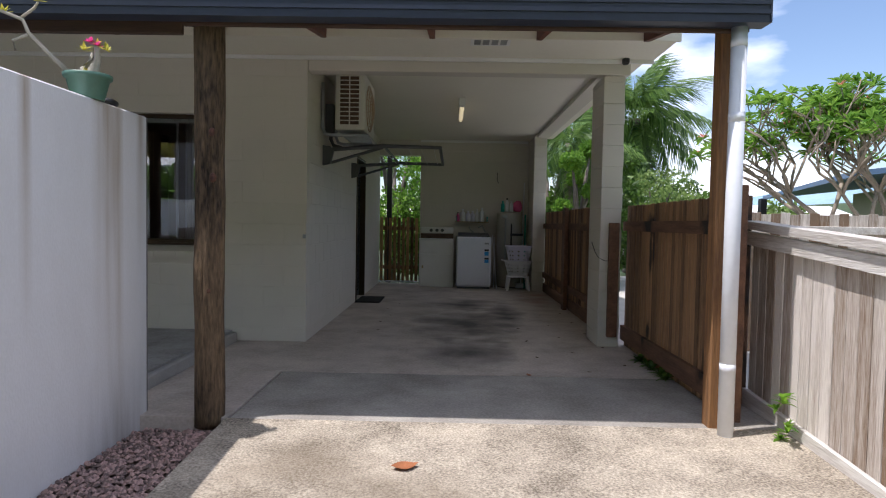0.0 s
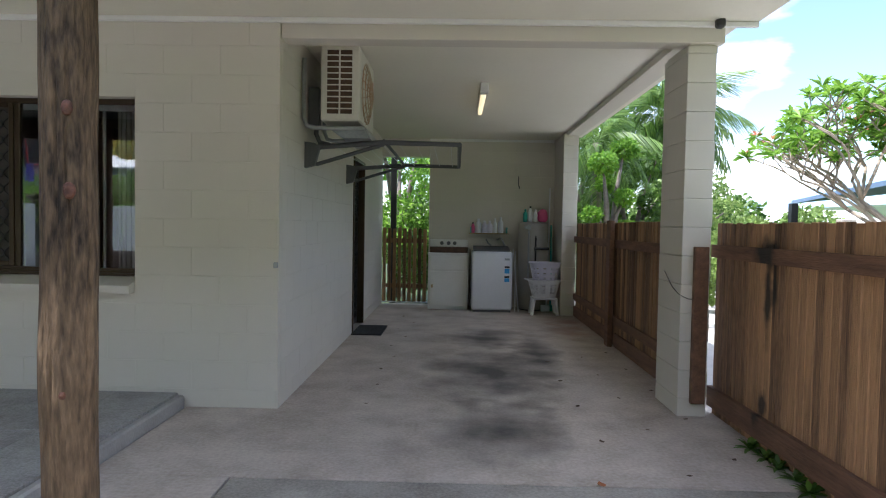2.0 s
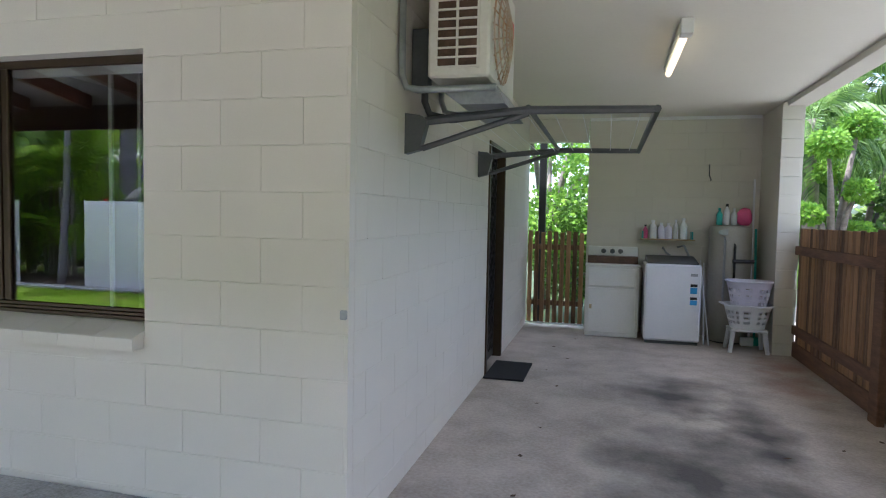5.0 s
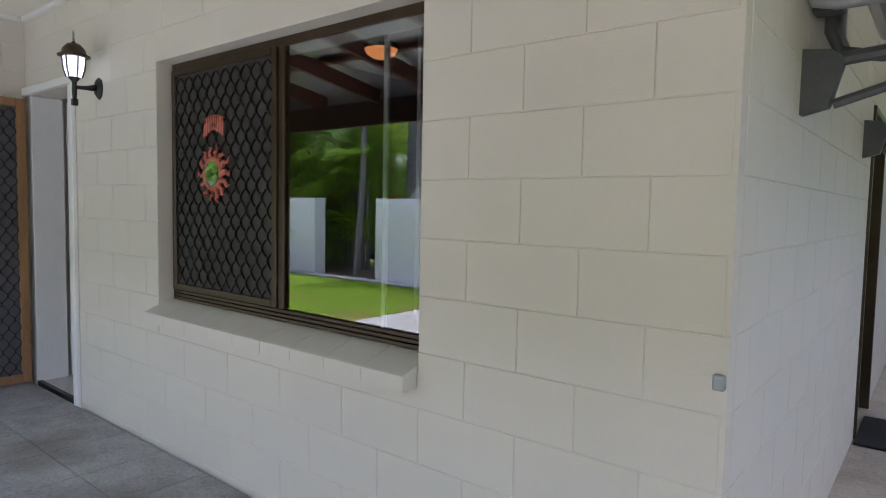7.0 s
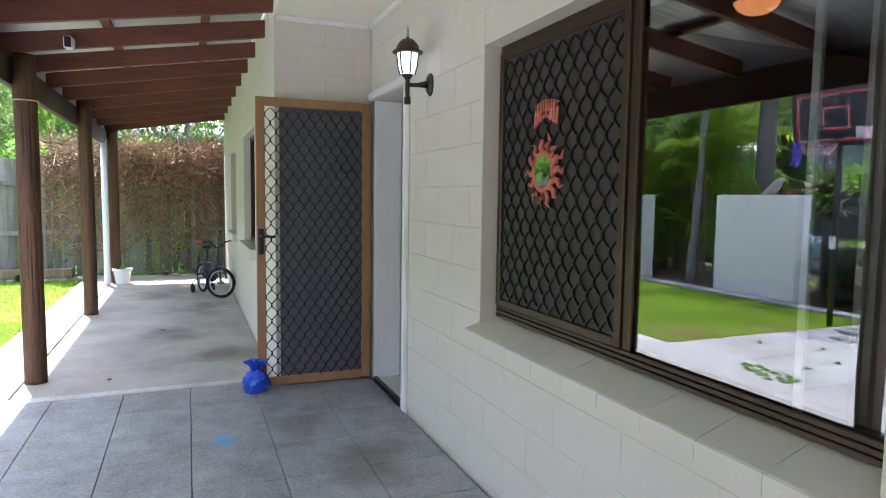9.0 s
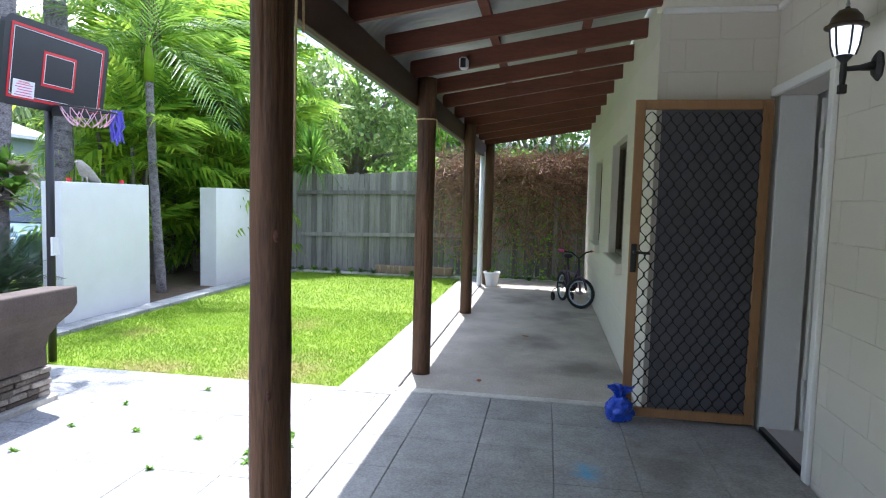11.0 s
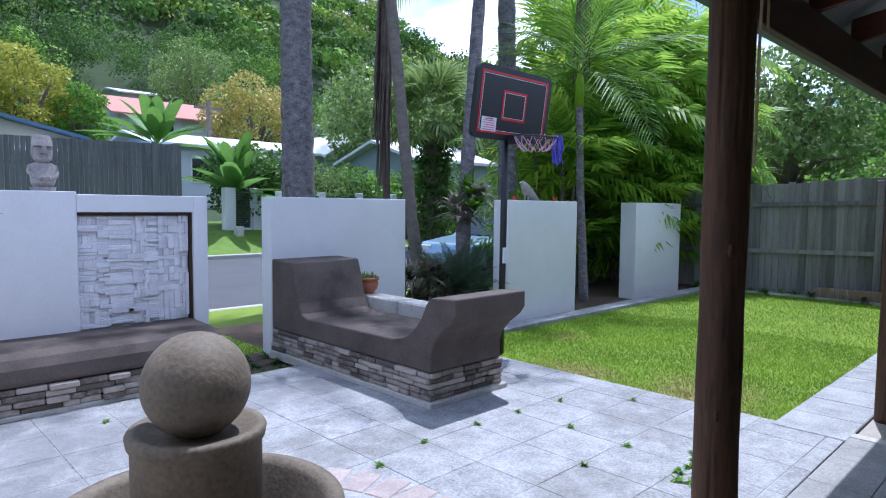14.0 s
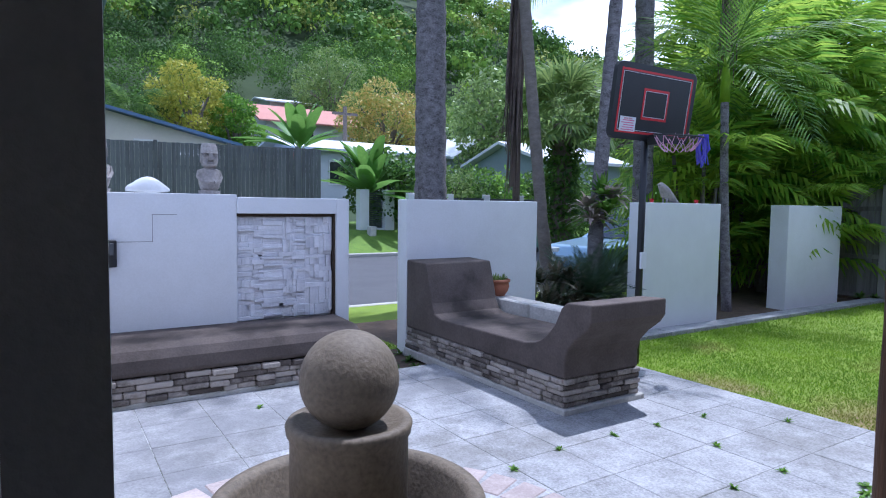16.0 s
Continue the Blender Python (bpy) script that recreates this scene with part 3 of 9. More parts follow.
def piece(name, w, d, h, material, parent, at, bevel=0.004, turn=0.0):
    """A small bevelled block whose lower corner is at a place; blocks of one size share their mesh."""
    key = (name, round(w, 3), round(d, 3), round(h, 3), material.name)
    if key not in PIECES:
        bm = bmesh.new()
        box(bm, 0, 0, 0, w, d, h)
        top = [e for e in bm.edges]
        bmesh.ops.bevel(bm, geom=top, offset=min(bevel, w / 4, d / 4, h / 4), segments=1, affect="EDGES")
        me = bpy.data.meshes.new(name)
        bm.to_mesh(me)
        bm.free()
        me.materials.append(material)
        PIECES[key] = me
    return shared(name, PIECES[key], parent, pose(*at, 0, 0, turn))


# ---- ground and floors ----


def rise(x, y):
    """Height of the land: level round the house, a bank beyond the road, and a wooded hill behind that."""
    z = -0.32
    if y < -13.2:
        z += min(1.0, (-13.2 - y) / 4.0) * 0.95 + max(0.0, -17.2 - y) * 0.07
    dx, dy = x + 2, y - 4
    d = math.hypot(dx, dy)
    phi = math.degrees(math.atan2(-dx, -dy))
    ridge = np.interp(phi, [-180, -120, -60, 0, 28, 36, 45, 68, 90, 120, 180], [4, 14, 60, 82, 62, 50, 33, 23, 12, 6, 4])
    s = min(1.0, max(0.0, (d - 42) / 180))
    s = s * s * (3 - 2 * s)
    z += ridge * s * (1 + 0.10 * noise.noise((x * 0.02, y * 0.02, 0)))
    if d > 260:
        z -= (ridge) * min(1, (d - 260) / 500)
    return max(z, -0.32)


bm = bmesh.new()
radii = [0, 6, 12, 15, 17, 18, 19, 20, 21, 22, 24, 27, 31, 36, 42, 50, 60, 72, 86, 100, 118, 136, 156, 178, 200, 222, 250, 290, 380, 600, 1200, 3000]
rings = []
for r in radii[1:]:
    ring = []
    for k in range(96):
        a = 2 * math.pi * k / 96
        x, y = -2 + r * math.cos(a), 4 + r * math.sin(a)
        ring.append(bm.verts.new((x, y, rise(x, y))))
    rings.append(ring)
mid = bm.verts.new((-2, 4, -0.32))
for k in range(96):
    bm.faces.new((mid, rings[0][k], rings[0][(k + 1) % 96]))
for a, b in zip(rings, rings[1:]):
    for k in range(96):
        bm.faces.new((a[k], b[k], b[(k + 1) % 96], a[(k + 1) % 96]))
tagged(part("ground", bm, M_GROUND, smooth=True), "grassy ground rising to a wooded hill", "ground", kind="structure")

# driveway falling towards the street, apron and carport slab with open joints
bm = bmesh.new()
prism(bm, [(3.689, -0.004), (3.689, -0.4), (-3.9, -0.9), (-3.9, -0.36)], "x", -1.22, 2.05)
tagged(part("driveway", bm, M_DRIVE), "sunlit exposed-aggregate concrete driveway, stained and worn", "driveway", kind="structure")
solid("apron_slab", [(-1.20, 3.69, -0.3, 2.05, 4.84, -0.002)], M_APRON, "worn grey concrete apron slab before the carport", "floor", 0.004)
solid("carport_floor", [(-1.95, 4.85, -0.3, 2.0, 12.1, 0.0), (-1.95, 3.69, -0.3, -1.21, 4.845, -0.001)], M_SLAB, "oil-stained concrete carport floor with tyre marks", "floor", 0.003)
solid("porch_slab", [(-6.21, 3.62, -0.3, -1.96, 6.03, 0.085)], M_STEP, "concrete porch slab with a low step edge", "floor", 0.012)
solid("verandah_floor", [(-12.9, 3.64, -0.3, -6.22, 5.33, 0.10)], M_PORCH, "plain concrete verandah floor, lightly stained", "floor", 0.006)
solid("slab_nosing", [(-6.30, 3.6, -0.2, -6.215, 5.33, 0.106)], M_LIME, "pale strip between tiled porch and concrete verandah", "trim", 0.004)
solid("patio_bed", [(-6.21, -0.15, -0.3, -1.88, 3.615, 0.0965)], M_GROUT, "mossy bedding under the patio pavers", "ground")
solid("gravel_bed", [(-1.74, -3.5, -0.6, -1.225, 3.66, -0.09)], M_SOIL, "soil under the pink gravel strip", "ground")
solid("lawn", [(-13.3, 0.0, -0.3, -6.225, 3.18, 0.05)], M_GRASS, "bright green clipped lawn with bare patches", "lawn")
solid("edging_soil", [(-13.3, -2.6, -0.3, -4.9, -0.18, 0.02), (-4.89, -1.04, -0.3, -3.9, -0.17, 0.04)], M_SOIL, "dark mulched garden bed along the wall", "ground")
solid("street_verge", [(-40, -4.1, -0.4, 25, -2.62, -0.04), (-4.88, -2.61, -0.4, -3.9, -1.05, 0.03)], M_GRASS, "grass verge beside the street", "ground")
bm = bmesh.new()
prism(bm, [(-13.19, 0.0), (-13.19, -0.5), (-19.0, -0.5), (-19.0, 0.85), (-15.2, 0.64)], "x", -70, 45)
tagged(part("far_verge", bm, M_VERGE), "sloping grass verge across the street", "ground", kind="structure")
solid("road", [(-70, -13.0, -0.5, 45, -4.25, -0.1)], M_ASPHALT, "grey asphalt street", "road")
# pale yard added to bounce sunlight up to the carport ceiling
solid("neighbour_yard", [(2.12, 3.2, -0.5, 9.0, 17.0, -0.18)], M_KERB, "pale concrete yard beyond the side fence, added for bounce light", "ground")
solid("kerb", [(-70, -4.25, -0.5, 45, -4.1, -0.03), (-70, -13.2, -0.5, 45, -13.0, 0.02)], M_KERB, "pale concrete kerbs along the street", "kerb", 0.02)

# ---- house walls ----
JOINT = 0.13  # height of the first bed joint over the carport floor


def blocks(parent, u0, u1, z0, z1, put, holes=(), first=0.0):
    """Courses of painted 400 x 200 mm blocks along a wall; put(u, z, w, h) sets one piece."""
    k = math.floor((z0 - JOINT) / 0.2)
    while JOINT + k * 0.2 < z1 - 0.01:
        za, zb = max(z0, JOINT + k * 0.2), min(z1, JOINT + k * 0.2 + 0.2)
        u = u0 - (first + (0.2 if k % 2 else 0.0))
        while u < u1:
            a, b = max(u, u0), min(u + 0.4, u1)
            spans = [(a, b)] if b - a > 0.02 else []
            for h0, h1, hz0, hz1 in holes:
                if zb > hz0 + 0.02 and za < hz1 - 0.02:
                    cut = []
                    for s, e in spans:
                        if e <= h0 or s >= h1:
                            cut.append((s, e))
                        else:
                            cut += [(s, h0)] * (h0 - s > 0.02) + [(h1, e)] * (e - h1 > 0.02)
                    spans = cut
            for s, e in spans:
                zz0, zz1 = za, zb
                for h0, h1, hz0, hz1 in holes:
                    if s < h1 - 0.01 and e > h0 + 0.01:
                        if za < hz1 < zb:
                            zz0 = hz1
                        if za < hz0 < zb:
                            zz1 = hz0
                put(s, zz0, e - s - 0.0018, zz1 - zz0 - 0.0022)
            u += 0.4
        k += 1


FACE = 0.003  # how far the block faces stand out from the wall's core
WIN = (-4.18, -2.32, 0.85, 2.17)
DOOR = (-6.04, -5.27, 0.0, 2.17)
front = solid("wall_south", [(-6.30, 6.03 + FACE, -0.2, -6.04, 6.23, 3.0), (-5.27, 6.03 + FACE, -0.2, WIN[0], 6.23, 3.0), (WIN[0], 6.03 + FACE, -0.2, WIN[1], 6.23, WIN[2]),
                             (WIN[0], 6.03 + FACE, WIN[3], WIN[1], 6.23, 3.0), (WIN[1], 6.03 + FACE, -0.2, -1.30 - FACE, 6.23, 3.0), (-6.04, 6.03 + FACE, 2.17, -5.27, 6.23, 3.0)],
              M_WALL, "cream painted concrete block front wall", "wall")
blocks(front, -6.04, -1.30, 0.0, 2.72, lambda u, z, w, h: piece("block", w, 0.06, h, M_WALL, front, (u, 6.03, z), 0.0022), [WIN, (-6.04, -5.27, 0, 2.17)], first=0.275)
side = solid("wall_west", [(-1.5, 6.24, -0.2, -1.30 - FACE, 9.12, 3.0), (-1.5, 9.98, -0.2, -1.30 - FACE, 12.1, 3.0), (-1.5, 9.12, 2.12, -1.30 - FACE, 9.98, 3.0)], M_WALL,
             "cream painted block wall beside the carport", "wall")
blocks(side, 6.09, 12.0, 0.0, 2.72, lambda u, z, w, h: piece("block", 0.06, w, h, M_WALL, side, (-1.36, u, z), 0.0022), [(9.12, 9.98, 0, 2.12)], first=0.26)
ret = solid("wall_return", [(-6.30, 5.33 + FACE, -0.2, -6.10 - FACE, 6.04, 3.0)], M_WALL, "short cream block wall beside the entry", "wall")
blocks(ret, 5.39, 6.03, 0.1, 2.74, lambda u, z, w, h: piece("block", 0.06, w, h, M_WALL, ret, (-6.16, u, z), 0.0022), first=0.1)
VW = [(-8.75, -7.55, 0.97, 2.1), (-10.95, -9.95, 0.97, 2.05)]
ver = solid("wall_verandah", [(-7.55, 5.33 + FACE, -0.2, -6.30, 5.53, 3.0), (-9.95, 5.33 + FACE, -0.2, -8.75, 5.53, 3.0), (-12.7, 5.33 + FACE, -0.2, -10.95, 5.53, 3.0),
                              (-8.75, 5.33 + FACE, -0.2, -7.55, 5.53, 0.97), (-8.75, 5.33 + FACE, 2.1, -7.55, 5.53, 3.0), (-10.95, 5.33 + FACE, -0.2, -9.95, 5.53, 0.97), (-10.95, 5.33 + FACE, 2.05, -9.95, 5.53, 3.0)],
            M_WALL, "cream painted block wall along the verandah", "wall")
blocks(ver, -12.7, -6.10, 0.1, 2.80, lambda u, z, w, h: piece("block", w, 0.06, h, M_WALL, ver, (u, 5.33, z), 0.0022), VW, first=0.1)
back = solid("wall_north", [(-0.52, 11.95 + FACE, -0.2, 1.72, 12.15, 3.0), (-1.5, 11.95, 2.44, -0.53, 12.15, 3.0)], M_WALL, "cream painted block back wall of the carport", "wall")
blocks(back, -0.52, 1.52, 0.0, 2.72, lambda u, z, w, h: piece("block", w, 0.06, h, M_WALL, back, (u, 11.95, z), 0.0022), first=0.2)
nib = solid("wall_nib", [(1.52, 11.02, -0.2, 1.72, 11.96, 2.72)], M_WALL, "cream block nib wall at the back of the carport", "wall")
blocks(nib, 1.50, 1.72, 0.0, 2.70, lambda u, z, w, h: piece("block", w, 0.05, h, M_WALL, nib, (u, 11.0, z), 0.003))
col = solid("carport_column", [(1.525, 6.09, -0.2, 1.70, 6.55, 2.60)], M_WALL, "painted block column carrying the carport beam", "column")
blocks(col, 1.51, 1.715, 0.0, 2.58, lambda u, z, w, h: piece("block", w, 0.48, h, M_WALL, col, (u, 6.08, z), 0.003))
solid("carport_beam", [(-1.30, 6.05, 2.59, 1.75, 6.22, 3.0)], M_WALL, "cream painted beam over the carport opening", "beam", 0.004)
solid("side_beam", [(1.55, 6.23, 2.675, 1.75, 12.15, 3.0)], M_WALL, "cream painted beam along the carport side", "beam", 0.004)
solid("ceiling", [(-1.30, 6.22, 2.73, 1.55, 11.95, 2.78)], M_CEIL, "pale cream carport ceiling sheet", "ceiling")
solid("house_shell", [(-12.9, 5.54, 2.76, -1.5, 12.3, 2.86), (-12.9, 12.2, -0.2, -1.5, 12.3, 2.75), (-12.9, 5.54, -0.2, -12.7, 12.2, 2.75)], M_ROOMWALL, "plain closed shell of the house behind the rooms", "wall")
solid("house_roof", [(-13.3, 5.25, 3.005, 2.05, 12.6, 3.09)], M_ROOF_NAVY, "metal roof of the house", "roof")
solid("eave_soffit", [(1.76, 6.0, 2.86, 2.05, 12.5, 3.0)], M_CEIL, "cream eave beside the carport", "soffit")
solid("front_soffit", [(-6.10, 5.33, 2.72, 1.95, 6.03, 2.75)], M_CEIL, "pale eave sheet along the house front", "soffit")
solid("fascia_board", [(-6.10, 5.30, 2.69, 1.95, 5.329, 3.0)], M_CEIL, "cream fascia board behind the rafters", "trim", 0.003)
solid("flashing_trim", [(-4.29, 5.995, 2.685, 1.95, 6.03, 2.719)], M_TRIM, "white timber ledge along the wall top", "trim", 0.004)
solid("cornice", [(-0.52, 11.92, 2.69, 1.5, 11.95, 2.73), (-6.06, 6.0, 2.685, -4.3, 6.03, 2.719), (-6.10, 5.34, 2.685, -6.07, 6.0, 2.719)], M_TRIM, "white cornice strip under the ceilings", "trim", 0.004)

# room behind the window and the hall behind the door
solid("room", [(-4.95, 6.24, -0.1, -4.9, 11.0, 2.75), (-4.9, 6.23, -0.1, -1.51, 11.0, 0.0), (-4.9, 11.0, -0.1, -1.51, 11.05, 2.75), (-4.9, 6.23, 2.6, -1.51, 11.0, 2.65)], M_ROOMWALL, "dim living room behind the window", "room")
solid("hall", [(-6.32, 6.24, -0.1, -6.06, 9.0, 2.6), (-5.26, 6.24, -0.1, -5.2, 9.0, 2.6), (-6.06, 9.0, -0.1, -5.26, 9.1, 2.6), (-6.06, 6.24, 2.3, -5.26, 9.0, 2.4)], M_CREAM, "pale hall behind the open entry", "room")
solid("hall_floor", [(-6.06, 6.04, -0.1, -5.26, 9.0, 0.11)], M_TILE_IN, "glossy pale tiles in the entry hall", "floor")

# ---- verandah roof ----
XW, XE = -12.95, 1.75
RISE = 0.165


def underside(y):
    return 2.42 + (y - 3.72) * RISE


for i, x in enumerate([1.66, 0.78, -0.1, -1.0, -1.85, -2.72, -3.58, -4.42, -5.15, -5.9, -6.65, -7.4, -8.15, -8.95, -9.8, -10.65, -11.5, -12.4]):
    y1 = 5.30 if x > -6.1 else 5.33
    bm = bmesh.new()
    y0 = 3.60
    prism(bm, [(y0, underside(y0)), (y1, underside(y1)), (y1, underside(y1) + 0.13), (y0, underside(y0) + 0.13)], "x", x - 0.022, x + 0.022)
    tagged(part("rafter", bm, M_RAFTER), "red-brown stained timber rafter under the roof", "rafter", "rafters of the verandah", "structure")
for y in (4.25, 4.9):
    x0 = XW
    one = one_box("batten", (x0, y - 0.03, underside(y) + 0.131, XE, y + 0.03, underside(y) + 0.17), M_RAFTER)
    tagged(one, "red-brown roof batten across the rafters", "batten", "roof battens", "structure")
solid("verandah_beam", [(XW, 3.61, 2.20, -1.45, 3.648, 2.398), (-1.449, 3.61, 2.25, 1.72, 3.648, 2.398)], M_BEAM, "dark timber beam along the posts", "beam", 0.004)

# corrugated sheets that curve down over the beam
bm = bmesh.new()
prof = []
for k in range(7):
    y = 5.32 - k * (5.32 - 3.95) / 6
    prof.append((y, underside(y) + 0.185))
y_e, z_e = prof[-1]
for k in range(1, 8):
    a = radians(90 * k / 7)
    prof.append((y_e - 0.42 * math.sin(a), z_e - 0.26 * (1 - math.cos(a))))
cols = []
nx = int((XE - XW) / 0.019)
for i in range(nx + 1):
    x = XW + 0.1 + (XE - XW - 0.1) * i / nx
    w = 0.008 * math.cos(2 * math.pi * i / 4)
    cols.append([bm.verts.new((x, y, z + w)) for y, z in prof])
for a, b in zip(cols, cols[1:]):
    for k in range(len(a) - 1):
        bm.faces.new((a[k], a[k + 1], b[k + 1], b[k]))
tagged(part("corrugated_roof", bm, M_ZINC, smooth=True), "corrugated zincalume roof with a curved front edge", "roof", kind="structure")
bm = bmesh.new()
prism(bm, [(3.49, 2.265), (3.49, 2.445), (3.505, 2.445), (3.505, 2.295), (3.59, 2.295), (3.59, 2.44), (3.605, 2.44), (3.605, 2.265)], "x", XW, 1.77)
for z in (2.31, 2.36, 2.40):
    box(bm, XW, 3.482, z, 1.77, 3.492, z + 0.022)
box(bm, 1.77, 3.485, 2.265, 1.78, 3.605, 2.447)
tagged(part("gutter", bm, M_FASCIA), "dark navy ribbed steel gutter", "gutter", kind="structure")

# ---- posts ----


def post(x, y, z0, z1, r, material, label, face=-90.0, knots=()):
    """A peeled log: slightly crooked, with drying cracks sunk into it and knots that stand proud."""
    rc = random.Random(int(x * 100))
    cracks = [(radians(face + rc.uniform(-75, 75)), rc.uniform(z0, z1 - 0.5), rc.uniform(0.5, 1.3), rc.uniform(0.10, 0.2)) for _ in range(7)]
    vs, fs, n, m = [], [], 72, 44
    for k in range(m + 1):
        z = z0 + (z1 - z0) * k / m
        cx, cy = x + 0.006 * noise.noise((x, 0, z * 2)), y + 0.006 * noise.noise((x, 5, z * 2))
        rr = r * (1 + 0.05 * noise.noise((x * 3, 9, z * 3)))
        for i in range(n):
            a = 2 * math.pi * i / n
            q = rr * (1 + 0.03 * noise.noise((math.cos(a) * 2 + x, math.sin(a) * 2, z * 1.5)))
            for ca, cz, cl, cd in cracks:
                if cz < z < cz + cl:
                    da = math.remainder(a - ca - 0.10 * noise.noise((z * 3, ca, 0)), 2 * math.pi)
                    q -= r * cd * math.sin(math.pi * (z - cz) / cl) * math.exp(-(da / 0.045) ** 2)
            vs.append((cx + q * math.cos(a), cy + q * math.sin(a), z))
    for k in range(m):
        for i in range(n):
            j = (i + 1) % n
            fs.append((k * n + i, k * n + j, (k + 1) * n + j, (k + 1) * n + i))
    fs += [tuple(range(n - 1, -1, -1)), tuple(m * n + i for i in range(n))]
    o = raw("timber_post", vs, fs, material, smooth=True)
    for ka, kz, kr in knots:
        bm = bmesh.new()
        bmesh.ops.create_uvsphere(bm, u_segments=12, v_segments=8, radius=kr)
        c = Vector((x + r * 0.97 * math.cos(radians(ka)), y + r * 0.97 * math.sin(radians(ka)), kz))
        bm.transform(Matrix.Translation(c) @ Matrix.Diagonal((1, 0.55, 1.25, 1)))
        part("knot", bm, M_KNOT, o, "reddish-brown knot", smooth=True)
    return tagged(o, label, "post", "posts of the verandah", "structure")


post(-1.33, 3.72, -0.06, 2.416, 0.085, M_POST0, "weathered grey-brown round log post, cracked", -60.0, ((-62, 1.66, 0.020), (-58, 1.40, 0.022), (-75, 0.75, 0.018)))
for x in (-3.95, -6.72, -9.48, -12.2):
    post(x, 3.72, 0.09, 2.416, 0.072, M_POST, "dark oiled round log post of the verandah", 30.0, ((40, 1.35, 0.018), (20, 0.8, 0.015)))
tagged(one_box("square_post", (1.60, 3.69, -0.06, 1.69, 3.79, 2.412), M_POSTSQ, bevel=0.006), "square brown timber post at the carport corner", "post", kind="structure")

# ---- windows and doors ----


def lattice(bm, axis, lo, hi, u0, u1, z0, z1, cw, ch, t):
    """A diamond grille of wavy bars between u0..u1 and z0..z1; the bars run up in zigzags that touch their neighbours."""
    n = max(1, round((u1 - u0) / cw))
    cw = (u1 - u0) / n
    rows = max(1, round((z1 - z0) / ch))
    ch = (z1 - z0) / rows
    shape = (0.0, 0.12, 0.5, 0.88)
    for k in range(n + 1):
        for s in (-1, 1):
            pts = []
            for r in range(rows):
                for i, f in enumerate(shape):
                    a = f if r % 2 == 0 else 1 - f
                    pts.append((u0 + (k + s * a * 0.5) * cw, z0 + (r + i / 4) * ch))
            for (ua, za), (ub, zb) in zip(pts, pts[1:]):
                if min(ua, ub) < u0 - 0.001 or max(ua, ub) > u1 + 0.001:
                    continue
                q = [(ua - t, za), (ua + t, za), (ub + t, zb), (ub - t, zb)]
                mk = (lambda u, w, z: (u, w, z)) if axis == "y" else (lambda u, w, z: (w, u, z))
                f1 = [bm.verts.new(mk(u, lo, z)) for u, z in q]
                f2 = [bm.verts.new(mk(u, hi, z)) for u, z in q]
                bm.faces.new(f1)
                bm.faces.new(f2[::-1])
                for i in (1, 3):
                    bm.faces.new((f1[i], f1[(i + 1) % 4], f2[(i + 1) % 4], f2[i]))


def frame_of(bm, x0, x1, z0, z1, y0, y1, w):
    box(bm, x0, y0, z0, x0 + w, y1, z1, 0.004)
    box(bm, x1 - w, y0, z0, x1, y1, z1, 0.004)
    box(bm, x0 + w, y0, z0, x1 - w, y1, z0 + w, 0.004)
    box(bm, x0 + w, y0, z1 - w, x1 - w, y1, z1, 0.004)


win = structure("window_1", "bronze sliding window with a diamond security screen", "window")
bm = bmesh.new()
frame_of(bm, WIN[0] + 0.001, WIN[1] - 0.001, 0.912, WIN[3], 6.116, 6.215, 0.04)
box(bm, WIN[0] + 0.002, 6.118, 0.851, WIN[1] - 0.002, 6.21, 0.911)
for k in range(3):
    box(bm, WIN[0] + 0.04, 6.096 + 0.004 * k, 0.915 + 0.018 * k, WIN[1] - 0.04, 6.1155, 0.930 + 0.018 * k, 0.002)
box(bm, -3.226, 6.102, 0.968, -3.186, 6.119, 2.13, 0.004)
part("window_frame", bm, M_BRONZE, win)
bm = bmesh.new()
box(bm, WIN[0] + 0.04, 6.12, 0.952, WIN[1] - 0.04, 6.126, 2.13)
pane = part("pane", bm, M_GLASS, win)
pane.visible_shadow = False
bm = bmesh.new()
box(bm, -3.177, 6.128, 2.085, -2.362, 6.145, 2.128, 0.003)
box(bm, -2.60, 6.128, 0.953, -2.578, 6.145, 2.084, 0.003)
part("inner_track", bm, M_ZINC, win, "pale aluminium inner sash")
bm = bmesh.new()
frame_of(bm, WIN[0] + 0.042, -3.227, 0.97, 2.128, 6.09, 6.1155, 0.034)
screen = part("security_screen", bm, M_BRONZE, win, "bronze framed security screen")
bm = bmesh.new()
lattice(bm, "y", 6.093, 6.103, WIN[0] + 0.076, -3.261, 1.004, 2.094, 0.082, 0.058, 0.0045)
part("diamond_grille", bm, M_GRILLE, screen)
bm = bmesh.new()
box(bm, WIN[0] + 0.076, 6.106, 1.004, -3.261, 6.108, 2.094)
part("fly_mesh", bm, M_FLYDARK, screen)
sill = structure("window_sill", "sloping painted brick sill under the window", "sill")
n_sill = 9
for i in range(n_sill):
    x0 = -4.19 + i * (1.868 / n_sill)
    bm = bmesh.new()
    prism(bm, [(5.955, 0.80), (6.028, 0.80), (6.028, 0.851), (6.116, 0.853), (6.116, 0.908), (5.962, 0.858), (5.955, 0.853)], "x", x0 + 0.001, x0 + 1.868 / n_sill - 0.001)
    part("brick", bm, M_WALL, sill)

